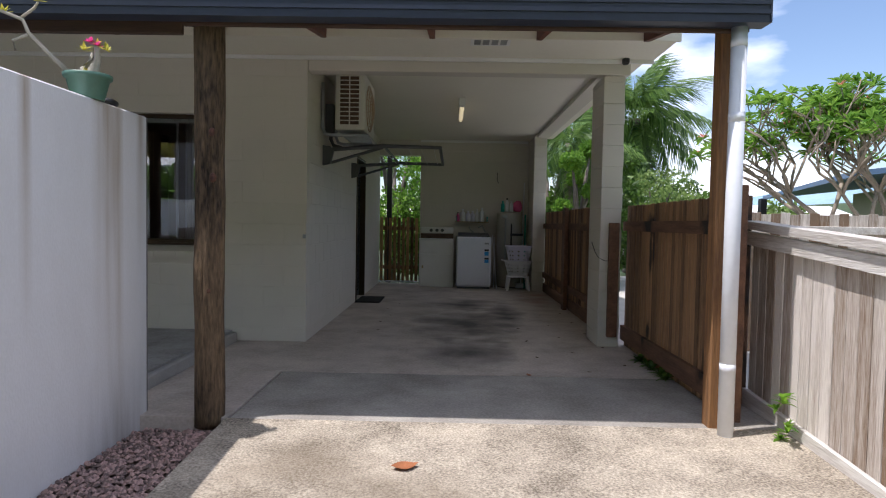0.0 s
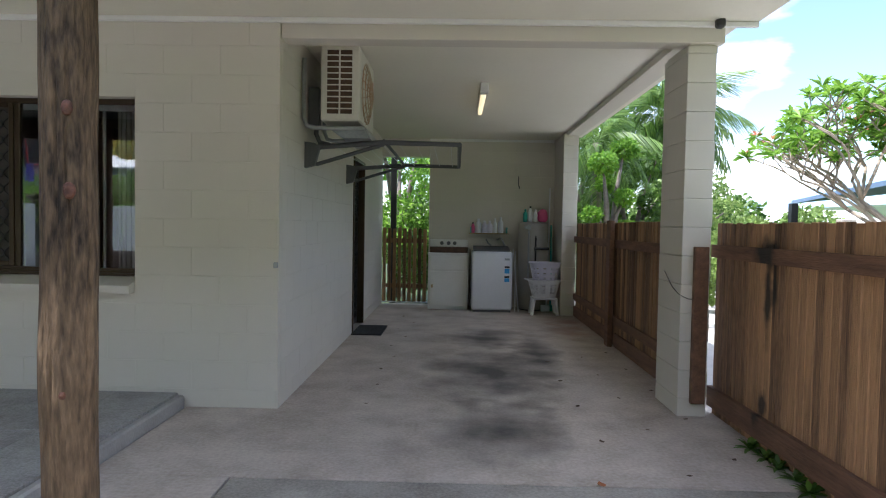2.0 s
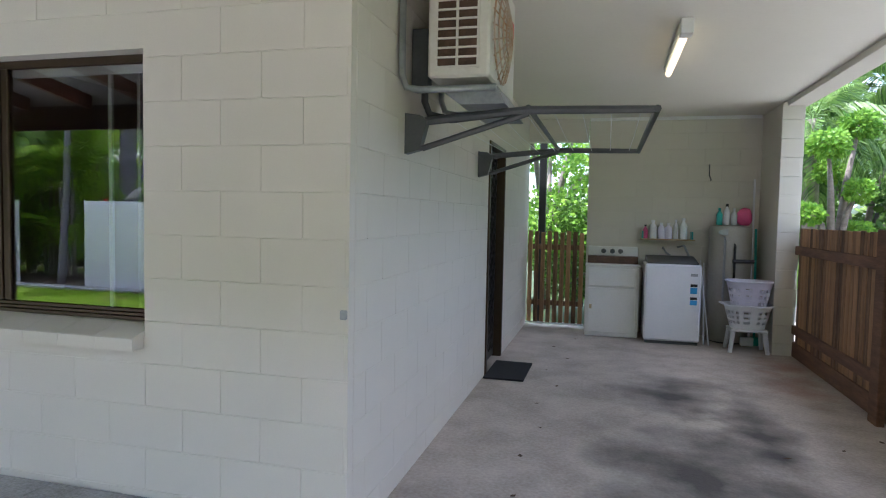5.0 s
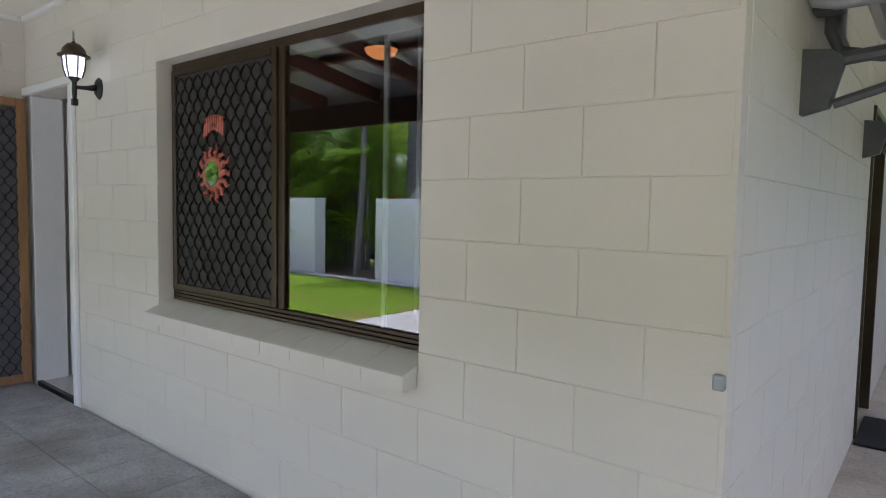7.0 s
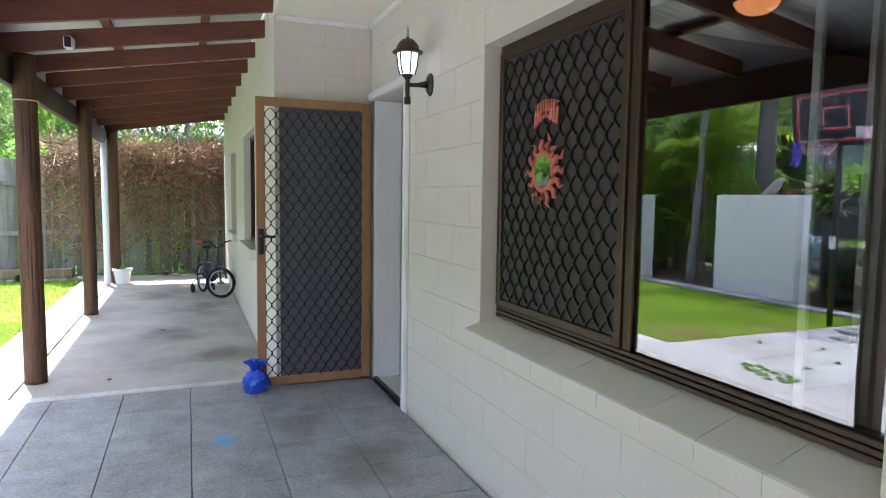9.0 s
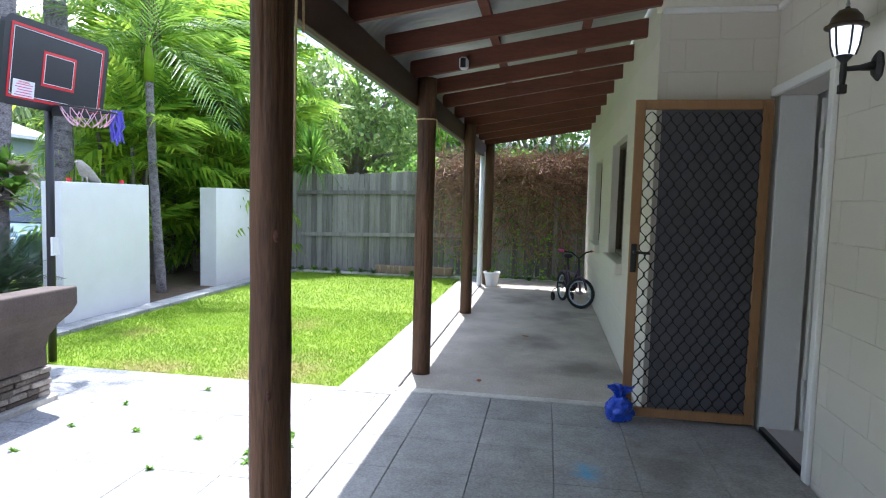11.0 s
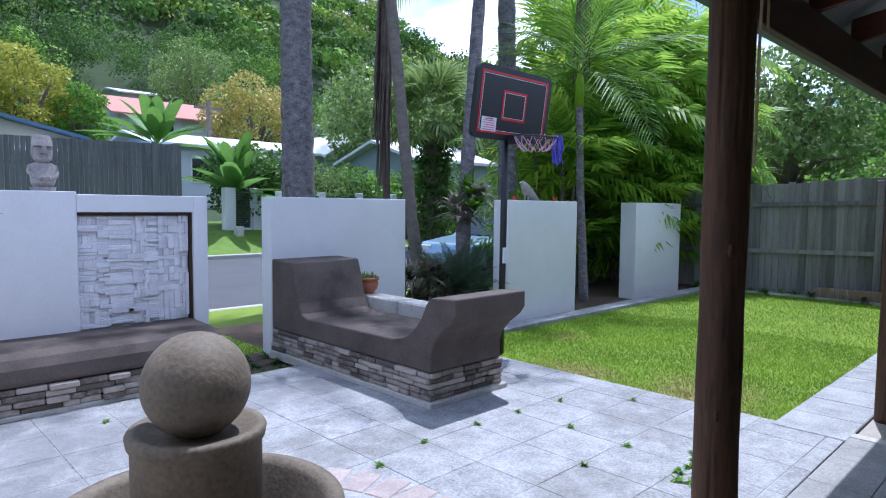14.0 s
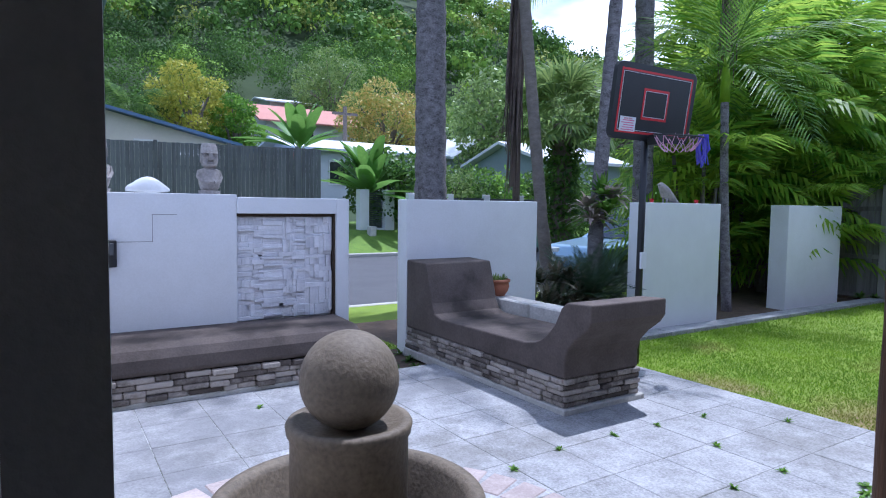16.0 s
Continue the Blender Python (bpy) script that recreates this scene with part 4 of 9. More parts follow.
for nm, (x0, x1, z0, z1) in zip(("window_2", "window_3"), VW):
    w = structure(nm, "dark bronze window in the verandah wall", "window")
    bm = bmesh.new()
    frame_of(bm, x0 + 0.002, x1 - 0.002, z0, z1 - 0.002, 5.40, 5.47, 0.045)
    box(bm, (x0 + x1) / 2 - 0.025, 5.40, z0 + 0.045, (x0 + x1) / 2 + 0.025, 5.47, z1 - 0.045)
    part("window_frame", bm, M_BRONZE, w)
    p = one_box("pane", (x0 + 0.045, 5.43, z0 + 0.045, x1 - 0.045, 5.436, z1 - 0.045), M_WINDARK, w)
    one_box("window_sill", (x0 - 0.05, 5.27, z0 - 0.10, x1 + 0.05, 5.40, z0 - 0.002), M_WALL, w, 0.01)

bm = bmesh.new()
for i in range(15):
    x = -2.58 + i * 0.018
    box(bm, x, 6.30 + 0.02 * (i % 2), 0.2, x + 0.017, 6.34 + 0.02 * (i % 2), 2.5)
tagged(part("curtain", bm, M_CURTAIN), "pale pleated curtain drawn to one side", "curtain")
lamp = thing("ceiling_light", "round amber glass ceiling light, switched on", "light")
bm = bmesh.new()
lathe(bm, [(0.02, 2.49), (0.06, 2.50), (0.10, 2.525), (0.12, 2.56)], 20, (-4.14, 7.66, 0))
part("glass_bowl", bm, M_OYSTER, lamp, smooth=True)
bm = bmesh.new()
lathe(bm, [(0.125, 2.561), (0.125, 2.599)], 20, (-4.14, 7.66, 0))
part("lamp_base", bm, M_BRONZE, lamp)

# sun-shaped ornament on the screen
orn = thing("sun_ornament", "orange metal sun ornament with a round mirror on the screen", "ornament")
SX, SZ = -3.715, 1.58
for k in range(14):
    bm = bmesh.new()
    a = 2 * math.pi * k / 14
    pts = []
    for s, (rr, off) in enumerate([(0.078, 0), (0.105, 0.10), (0.128, -0.06), (0.155 if k % 2 else 0.138, 0.10)]):
        pts.append((SX + rr * math.cos(a + off), 6.082, SZ + rr * math.sin(a + off)))
    tube(bm, pts, [0.015, 0.012, 0.008, 0.002], 6)
    part("ray", bm, M_COPPER, orn)
bm = bmesh.new()
tube(bm, [(SX + 0.072 * math.cos(2 * math.pi * k / 24), 6.078, SZ + 0.072 * math.sin(2 * math.pi * k / 24)) for k in range(25)], 0.012, 6, cap=False)
part("ring", bm, M_COPPER, orn, smooth=True)
bm = bmesh.new()
prism(bm, [(SX + 0.064 * math.cos(2 * math.pi * k / 24), SZ + 0.064 * math.sin(2 * math.pi * k / 24)) for k in range(24)], "y", 6.072, 6.08)
part("mirror", bm, M_MIRROR, orn, "small round mirror")
crest = thing("metal_crest", "orange metal crest ornament with curled tines", "ornament")
for k in range(9):
    bm = bmesh.new()
    x = SX - 0.08 + k * 0.02
    h = 0.075 - 0.6 * (x - SX) ** 2 * 4
    tube(bm, [(x, 6.082, 1.80 - abs(x - SX) * 0.5), (x + 0.012, 6.078, 1.79 + h * 0.5), (x + 0.004, 6.08, 1.79 + h), (x + 0.02, 6.082, 1.785 + h)], [0.008, 0.007, 0.005, 0.003], 6)
    part("tine", bm, M_COPPER, crest)
bm = bmesh.new()
tube(bm, [(SX - 0.085, 6.084, 1.765), (SX - 0.05, 6.084, 1.79), (SX, 6.084, 1.80), (SX + 0.05, 6.084, 1.79), (SX + 0.085, 6.084, 1.765)], 0.005, 6)
part("bar", bm, M_COPPER, crest)

# entry: trim, inner door, open security door
solid("door_trim", [(-5.27, 6.0, 0.085, -5.215, 6.03, 2.17), (-6.09, 6.0, 2.17, -5.215, 6.03, 2.225), (-6.04, 6.031, 0.085, -6.0, 6.24, 2.169), (-5.30, 6.031, 0.085, -5.271, 6.235, 2.169)], M_TRIM, "white timber trim round the entry", "trim", 0.005)
door = structure("door_1", "cream inner door standing ajar", "door")
one_box("door_leaf", (-6.0, 6.26, 0.12, -5.96, 7.0, 2.15), M_CREAM, door, 0.003)
for z in (0.35, 1.85):
    bm = bmesh.new()
    tube(bm, [(-5.95, 6.25, z), (-5.95, 6.25, z + 0.1)], 0.012, 8)
    part("hinge", bm, M_TRIM, door)
one_box("threshold", (-6.0, 6.03, 0.085, -5.3, 6.06, 0.118), M_BLACK, door)
sec = structure("door_2", "open security door with tan frame and diamond grille", "door")
bm = bmesh.new()
Y0, Y1, Z0, Z1, XD = 5.19, 5.995, 0.125, 2.14, -6.02
for b in ((Y0, Z0, Y0 + 0.06, Z1), (Y1 - 0.06, Z0, Y1, Z1), (Y0 + 0.06, Z0, Y1 - 0.06, Z0 + 0.06), (Y0 + 0.06, Z1 - 0.06, Y1 - 0.06, Z1)):
    box(bm, XD, b[0], b[1], XD + 0.03, b[2], b[3], 0.004)
part("door_frame", bm, M_GOLDFRAME, sec, "tan powder-coated frame")
bm = bmesh.new()
lattice(bm, "x", XD + 0.016, XD + 0.026, Y0 + 0.06, Y1 - 0.06, Z0 + 0.06, Z1 - 0.06, 0.075, 0.058, 0.004)
part("diamond_grille", bm, M_GRILLE, sec)
one_box("fly_mesh", (XD + 0.006, Y0 + 0.16, Z0 + 0.06, XD + 0.009, Y1 - 0.06, Z1 - 0.06), M_FLY, sec)
bm = bmesh.new()
box(bm, XD + 0.03, Y0 + 0.008, 1.06, XD + 0.045, Y0 + 0.045, 1.24, 0.005)
tube(bm, [(XD + 0.045, Y0 + 0.026, 1.19), (XD + 0.075, Y0 + 0.026, 1.19), (XD + 0.08, Y0 + 0.12, 1.185)], 0.009, 8)
part("handle", bm, M_BLACK, sec, "black lever handle with lock")
for z in (0.4, 1.95):
    one_box("hinge", (XD + 0.031, Y1 - 0.03, z, XD + 0.04, Y1, z + 0.1), M_GOLDFRAME, sec)

bag = thing("plastic_bag", "scrunched blue plastic bag tied against the door", "bag")
bm = bmesh.new()
bmesh.ops.create_icosphere(bm, subdivisions=4, radius=0.085)
for v in bm.verts:
    v.co *= 1 + 0.28 * noise.noise(v.co * 22) + 0.15 * noise.noise(v.co * 45)
    v.co = Vector((v.co.x * 0.8 - 5.93, v.co.y + 5.17, max(v.co.z * 1.05 + 0.185, 0.108)))
part("bag_body", bm, M_BLUEBAG, bag)
bm = bmesh.new()
rings_ = []
for f, rr in ((0.0, 0.05), (0.25, 0.026), (0.5, 0.030), (0.8, 0.055), (1.0, 0.075)):
    rings_.append([bm.verts.new((-5.93 + rr * (1 + 0.45 * math.sin(k * 2.4 + 3 * f)) * math.cos(2 * math.pi * k / 18), 5.17 + rr * (1 + 0.45 * math.sin(k * 2.4 + 3 * f)) * math.sin(2 * math.pi * k / 18),
                                0.245 + 0.085 * f + 0.012 * math.sin(k * 3.1) * f)) for k in range(18)])
for a, b in zip(rings_, rings_[1:]):
    for k in range(18):
        bm.faces.new((a[k], a[(k + 1) % 18], b[(k + 1) % 18], b[k]))
part("bag_neck", bm, M_BLUEBAG, bag)

# wall lantern
lant = thing("wall_lantern", "black coach lantern with frosted panes, lit, on the wall", "lamp")
LX, LY, LZ = -4.86, 5.85, 2.10
bm = bmesh.new()
lathe(bm, [(0.055, 0.0), (0.055, 0.012), (0.04, 0.03), (0.0, 0.035)], 8, (0, 0, 0), close=False)
bmesh.ops.transform(bm, matrix=pose(LX, 6.03, LZ, 90, 0, 0) @ Matrix.Diagonal((1, 1.5, 1, 1)), verts=bm.verts)
part("wall_plate", bm, M_GRILLE, lant)
bm = bmesh.new()
tube(bm, [(LX, 6.0, LZ), (LX, 5.93, LZ - 0.01), (LX, 5.86, LZ - 0.015), (LX, LY, LZ + 0.01)], [0.028, 0.016, 0.014, 0.018], 10)
tube(bm, [(LX, LY, LZ - 0.10), (LX, LY, LZ - 0.05), (LX, LY, LZ + 0.02), (LX, LY, LZ + 0.055)], [0.014, 0.018, 0.016, 0.045], 10)
part("bracket", bm, M_GRILLE, lant, smooth=True)
bm = bmesh.new()
lathe(bm, [(0.048, 0.06), (0.064, 0.11), (0.074, 0.20)], 12, (LX, LY, LZ))
part("frosted_glass", bm, M_LAMPGLASS, lant, "glowing frosted glass", smooth=True)
for k in range(6):
    a = 2 * math.pi * k / 6
    bm = bmesh.new()
    tube(bm, [(LX + r * math.cos(a), LY + r * math.sin(a), LZ + z) for r, z in ((0.052, 0.055), (0.068, 0.11), (0.078, 0.205))], 0.006, 5)
    part("rib", bm, M_GRILLE, lant)
bm = bmesh.new()
lathe(bm, [(0.078, 0.20), (0.108, 0.205), (0.108, 0.215), (0.085, 0.225), (0.075, 0.26), (0.045, 0.295), (0.014, 0.305), (0.012, 0.315)], 20, (LX, LY, LZ))
part("cap", bm, M_BRONZE, lant, "weathered brown cap", smooth=True)
bm = bmesh.new()
lathe(bm, [(0.006, 0.315), (0.012, 0.33), (0.006, 0.345), (0.009, 0.36), (0.003, 0.395)], 8, (LX, LY, LZ))
part("finial", bm, M_GALV, lant)
one_box("sensor", (LX - 0.018, LY - 0.02, LZ - 0.15, LX + 0.018, LY + 0.02, LZ - 0.10), M_BLACK, lant, 0.004)

for ob in lant.children:
    ob.matrix_basis = Matrix.Translation((LX, 6.03, LZ)) @ Matrix.Diagonal((0.78, 0.78, 0.78, 1)) @ Matrix.Translation((-LX, -6.03, -LZ)) @ ob.matrix_basis

# small fixtures on the house
vent = thing("eave_vent", "small white slotted vent in the eave", "vent")
for i in range(4):
    one_box("slot", (0.25 + i * 0.075, 5.40, 2.707, 0.305 + i * 0.075, 5.54, 2.7085), M_GALV, vent)
one_box("vent_frame", (0.22, 5.36, 2.709, 0.56, 5.58, 2.7195), M_TRIM, vent, 0.003)


def cctv(x, y, z, turn, shell):
    c = thing("security_camera", "small black and white dome security camera", "camera", "security cameras")
    m = pose(x, y, z, 0, 0, turn)
    bm = bmesh.new()
    box(bm, -0.03, -0.03, -0.03, 0.03, 0.0, 0.03, 0.006)
    tube(bm, [(0, -0.03, 0), (0, -0.05, -0.01)], 0.012, 8)
    bm.transform(m)
    part("mount", bm, M_PVC, c)
    bm = bmesh.new()
    box(bm, -0.030, -0.105, -0.055, 0.030, -0.045, 0.035, 0.014)
    bm.transform(m)
    part("camera_body", bm, shell, c)
    bm = bmesh.new()
    box(bm, -0.020, -0.112, -0.045, 0.020, -0.1055, 0.025, 0.003)
    bm.transform(m)
    part("lens_window", bm, M_BLACK, c)


cctv(1.68, 6.05, 2.72, 0, M_BLACK)
cctv(-6.62, 4.02, 2.50, 90, M_PVC)
hook = thing("corner_clip", "small grey plastic clip on the wall corner", "clip")
one_box("clip_body", (-1.335, 6.012, 0.995, -1.305, 6.03, 1.035), M_GALV, hook, 0.004)
rope = thing("rope", "pale rope tied round the log post", "rope")
bm = bmesh.new()
for px in (-6.72,):
    for k in range(16):
        a, b = 2 * math.pi * k / 16, 2 * math.pi * (k + 1) / 16
        tube(bm, [(px + 0.08 * math.cos(a), 3.72 + 0.08 * math.sin(a), 2.10), (px + 0.08 * math.cos(b), 3.72 + 0.08 * math.sin(b), 2.10)], 0.006, 5, cap=False)
    tube(bm, [(px, 3.64, 2.1), (px - 0.4, 3.66, 1.93), (px - 0.9, 3.66, 1.88), (px - 1.6, 3.66, 1.92), (px - 2.7, 3.66, 2.1)], 0.006, 5)
    tube(bm, [(px + 0.02, 3.80, 2.1), (px - 0.25, 3.83, 1.82)], 0.006, 5)
part("cord", bm, M_ROPE, rope)
rope2 = thing("rope", "thin pale cord hanging down the log post", "rope")
bm = bmesh.new()
tube(bm, [(-3.93, 3.82, 2.45), (-3.925, 3.815, 2.0), (-3.93, 3.812, 1.62)], 0.005, 5)
tube(bm, [(-4.0, 3.81, 2.4), (-4.0, 3.812, 2.05)], 0.005, 5)
part("cord", bm, M_ROPE, rope2)

# ---- carport ----
sdoor = structure("door_3", "closed dark screen door into the house", "door")
one_box("door_leaf", (-1.40, 9.16, 0.02, -1.37, 9.94, 2.08), M_GRILLE, sdoor)
bm = bmesh.new()
for b in ((9.12, 0.0, 9.16, 2.12), (9.94, 0.0, 9.98, 2.12), (9.16, 2.08, 9.94, 2.12)):
    box(bm, -1.43, b[0], b[1], -1.285, b[2], b[3], 0.004)
part("door_frame", bm, M_BRONZE, sdoor, "dark bronze door frame")
bm = bmesh.new()
lattice(bm, "x", -1.37, -1.36, 9.2, 9.9, 0.1, 2.02, 0.08, 0.06, 0.004)
part("diamond_grille", bm, M_BLACK, sdoor)
tagged(one_box("door_mat", (-1.29, 9.0, 0.001, -0.93, 9.68, 0.018), M_MAT, bevel=0.004), "flat black rubber door mat on concrete", "mat")

ac = thing("air_conditioner", "aged white outdoor unit with rust-stained fan grille", "air conditioner")
AX0, AX1, AY0, AY1, AZ0, AZ1 = -1.15, -0.84, 6.62, 7.42, 2.12, 2.71
one_box("casing", (AX0, AY0, AZ0, AX1, AY1, AZ1), M_ACWHITE, ac, 0.012)
one_box("condenser_coil", (AX0 + 0.045, AY0 - 0.002, AZ0 + 0.05, AX1 - 0.06, AY0 + 0.01, AZ1 - 0.03), M_COIL, ac)
for i in range(3):
    x = AX0 + 0.04 + i * (AX1 - AX0 - 0.10) / 2
    one_box("guard_upright", (x, AY0 - 0.012, AZ0 + 0.04, x + 0.012, AY0 - 0.003, AZ1 - 0.02), M_ACWHITE, ac)
for i in range(12):
    z = AZ0 + 0.045 + i * 0.046
    one_box("guard_bar", (AX0 + 0.04, AY0 - 0.014, z, AX1 - 0.05, AY0 - 0.004, z + 0.009), M_ACWHITE, ac)
bm = bmesh.new()
for r in (0.05, 0.10, 0.15, 0.20, 0.245):
    for k in range(28):
        a, b = 2 * math.pi * k / 28, 2 * math.pi * (k + 1) / 28
        bulge = 0.05 * (1 - (r / 0.26) ** 2)
        tube(bm, [(AX1 + 0.005 + bulge, 6.93 + r * math.cos(a), 2.39 + r * math.sin(a)), (AX1 + 0.005 + bulge, 6.93 + r * math.cos(b), 2.39 + r * math.sin(b))], 0.005, 4, cap=False)
for k in range(20):
    a = 2 * math.pi * k / 20
    tube(bm, [(AX1 + 0.053, 6.93 + 0.04 * math.cos(a), 2.39 + 0.04 * math.sin(a)), (AX1 + 0.035, 6.93 + 0.15 * math.cos(a), 2.39 + 0.15 * math.sin(a)), (AX1 + 0.004, 6.93 + 0.25 * math.cos(a), 2.39 + 0.25 * math.sin(a))], 0.004, 4)
part("fan_grille", bm, M_RUST, ac, "rust-stained round wire grille")
one_box("badge", (AX1, 7.25, 2.5, AX1 + 0.003, 7.36, 2.58), M_RED, ac)
brk = thing("wall_bracket", "galvanised steel bracket carrying the air conditioner", "bracket")
for y in (6.60, 7.36):
    bm = bmesh.new()
    tube(bm, [(-1.275, y, 2.60), (-1.275, y, 2.14), (-1.25, y, 2.075), (-1.19, y, 2.06), (-0.80, y, 2.06)], 0.018, 8)
    part("arm", bm, M_GALV, brk, smooth=True)
bm = bmesh.new()
prism(bm, [(-1.10, 2.075), (-0.80, 2.075), (-0.76, 1.99), (-0.98, 1.99)], "y", 6.64, 7.32)
part("drip_tray", bm, M_GALV, brk)
bm = bmesh.new()
tube(bm, [(-1.25, 6.92, 2.42), (-1.25, 6.92, 2.06), (-1.22, 6.92, 1.99), (-1.10, 6.92, 1.96), (-0.9, 6.95, 1.985)], 0.02, 8)
part("pipe", bm, M_GREYMETAL, brk, "grey insulated pipe", smooth=True)
bm = bmesh.new()
box(bm, -1.29, 6.8, 2.1, -1.2, 6.88, 2.42, 0.005)
part("isolator_box", bm, M_GREYMETAL, brk)

air = thing("clothes_airer", "grey fold-down clothes line frame on the wall", "clothes line")
for y in (6.76, 8.66):
    bm = bmesh.new()
    prism(bm, [(-1.30, 1.76), (-1.30, 1.97), (-1.22, 1.96), (-1.18, 1.93), (-1.22, 1.78)], "y", y - 0.03, y + 0.03)
    part("mount", bm, M_GREYMETAL, air)
    bm = bmesh.new()
    tube(bm, [(-1.20, y, 1.93), (-0.66, y, 1.975), (-0.05, y, 1.965)], [0.022, 0.022, 0.018], 8)
    part("arm", bm, M_GREYMETAL, air)
    bm = bmesh.new()
    tube(bm, [(-1.21, y, 1.79), (-0.66, y, 1.96)], 0.016, 8)
    part("brace", bm, M_GREYMETAL, air)
bm = bmesh.new()
tube(bm, [(-0.05, 6.74, 1.965), (-0.05, 8.68, 1.965)], 0.018, 8)
part("end_bar", bm, M_GREYMETAL, air)
bm = bmesh.new()
tube(bm, [(-0.66, 6.74, 1.985), (-0.66, 8.68, 1.985)], 0.014, 8)
part("middle_bar", bm, M_GREYMETAL, air)
for i in range(8):
    x = -1.1 + i * 0.14
    bm = bmesh.new()
    tube(bm, [(x, 6.76, 1.97), (x, 7.7, 1.955), (x, 8.66, 1.97)], 0.0022, 4)
    part("line", bm, M_PLASTICW, air)

batl = thing("batten_light", "cream fluorescent batten light on the ceiling", "light")
one_box("light_body", (0.155, 7.95, 2.685, 0.225, 9.25, 2.7295), M_CREAM, batl, 0.006)
bm = bmesh.new()
tube(bm, [(0.19, 8.02, 2.662), (0.19, 9.2, 2.662)], 0.026, 12)
part("tube_cover", bm, M_TUBE, batl, "lit warm tube cover", smooth=True)
one_box("end_cap", (0.15, 7.9, 2.63, 0.23, 8.02, 2.7295), M_CREAM, batl, 0.006)

# slatted gate in the gap beside the laundry
gate = thing("slat_gate", "brown timber slat gate on a white frame", "gate")
for i in range(9):
    x = -1.27 + i * 0.083
    one_box("slat", (x, 11.90, 0.06, x + 0.055, 11.925, 1.27 - 0.01 * (i % 3)), M_FBROWN, gate, 0.004)
for z in (0.28, 1.02):
    one_box("rail", (-1.28, 11.926, z, -0.54, 11.96, z + 0.07), M_FRAIL, gate, 0.004)
one_box("bottom_rail", (-1.29, 11.93, 0.035, -0.53, 11.955, 0.055), M_PVC, gate)

tub = thing("laundry_cabinet", "cream laundry tub cabinet with a knobbed panel", "cabinet")
one_box("cabinet_body", (-0.50, 11.46, 0.0, 0.13, 11.93, 0.86), M_CREAM, tub, 0.006)
dr = one_box("door", (-0.47, 11.445, 0.05, 0.09, 11.459, 0.60), M_CREAM, tub, 0.004)
one_box("latch", (-0.45, 11.432, 0.34, -0.42, 11.444, 0.39), M_ROPE, dr, label="brass latch")
one_box("upper_panel", (-0.47, 11.445, 0.62, 0.09, 11.459, 0.84), M_CREAM, tub, 0.004)
one_box("worktop", (-0.51, 11.44, 0.861, 0.14, 11.80, 0.88), M_CREAM, tub, 0.005)
one_box("dark_top", (-0.49, 11.72, 0.881, 0.12, 11.93, 0.97), M_COIL, tub, 0.004, "dark patterned splash strip")
pn = one_box("control_panel", (-0.49, 11.86, 0.971, 0.12, 11.93, 1.09), M_CREAM, tub, 0.006)
for x in (-0.30, -0.19, -0.09):
    bm = bmesh.new()
    tube(bm, [(x, 11.859, 1.03), (x, 11.83, 1.03)], [0.032, 0.026], 12)
    part("knob", bm, M_GREYMETAL, pn)

wash = thing("washing_machine", "white top-loading washing machine with blue stickers", "washing machine")
one_box("washer_body", (0.18, 11.22, 0.035, 0.80, 11.85, 0.93), M_WHITE, wash, 0.02)
one_box("plinth", (0.20, 11.24, 0.0, 0.78, 11.83, 0.034), M_GREYMETAL, wash)
bm = bmesh.new()
prism(bm, [(11.25, 0.931), (11.83, 0.931), (11.83, 1.0), (11.76, 1.0), (11.27, 0.945)], "x", 0.21, 0.77)
part("lid", bm, M_GREYMETAL, wash, "dark tinted lid")
for z0, z1, mm in ((0.68, 0.71, M_BLACK), (0.60, 0.67, M_BLUESTICK), (0.53, 0.56, M_BLACK), (0.47, 0.525, M_BLUESTICK), (0.80, 0.83, M_GALV)):
    one_box("sticker", (0.68, 11.2185, z0, 0.755, 11.2195, z1), mm, wash)


def bottle(x, y, z, r, h, material, cap, label):
    b = thing("bottle", label, "bottle", "laundry bottles")
    bm = bmesh.new()
    lathe(bm, [(r * 0.9, 0.0), (r, h * 0.06), (r, h * 0.62), (r * 0.75, h * 0.74), (r * 0.38, h * 0.82), (r * 0.36, h * 0.88)], 12, (x, y, z))
    part("bottle_body", bm, material, b, smooth=True)
    bm = bmesh.new()
    lathe(bm, [(r * 0.45, h * 0.88), (r * 0.45, h), (r * 0.3, h * 1.01)], 10, (x, y, z))
    part("cap", bm, cap, b)


shelf = thing("wall_shelf", "narrow timber shelf on the wall, crowded with bottles", "shelf")
one_box("board", (0.14, 11.76, 1.19, 0.78, 11.945, 1.205), M_ROPE, shelf, 0.003)
for x in (0.16, 0.74):
    one_box("end_panel", (x, 11.76, 1.206, x + 0.015, 11.945, 1.30), M_TEAL, shelf)
SH = 1.2055
for x, r, h, mm, cp, lb in ((0.20, 0.026, 0.17, M_PINK, M_BLACK, "pink spray bottle on the shelf"), (0.29, 0.04, 0.23, M_PLASTICW, M_PLASTICW, "white detergent bottle on the shelf"),
                            (0.39, 0.038, 0.20, M_LILAC, M_PLASTICW, "lilac bottle on the shelf"), (0.475, 0.038, 0.20, M_LILAC, M_PLASTICW, "lilac bottle on the shelf"),
                            (0.56, 0.024, 0.24, M_PLASTICW, M_PLASTICW, "slim white bottle on the shelf"), (0.65, 0.036, 0.26, M_PVC, M_PLASTICW, "clear plastic bottle on the shelf")):
    bottle(x, 11.85, SH, r * 1.2, h, mm, cp, lb)

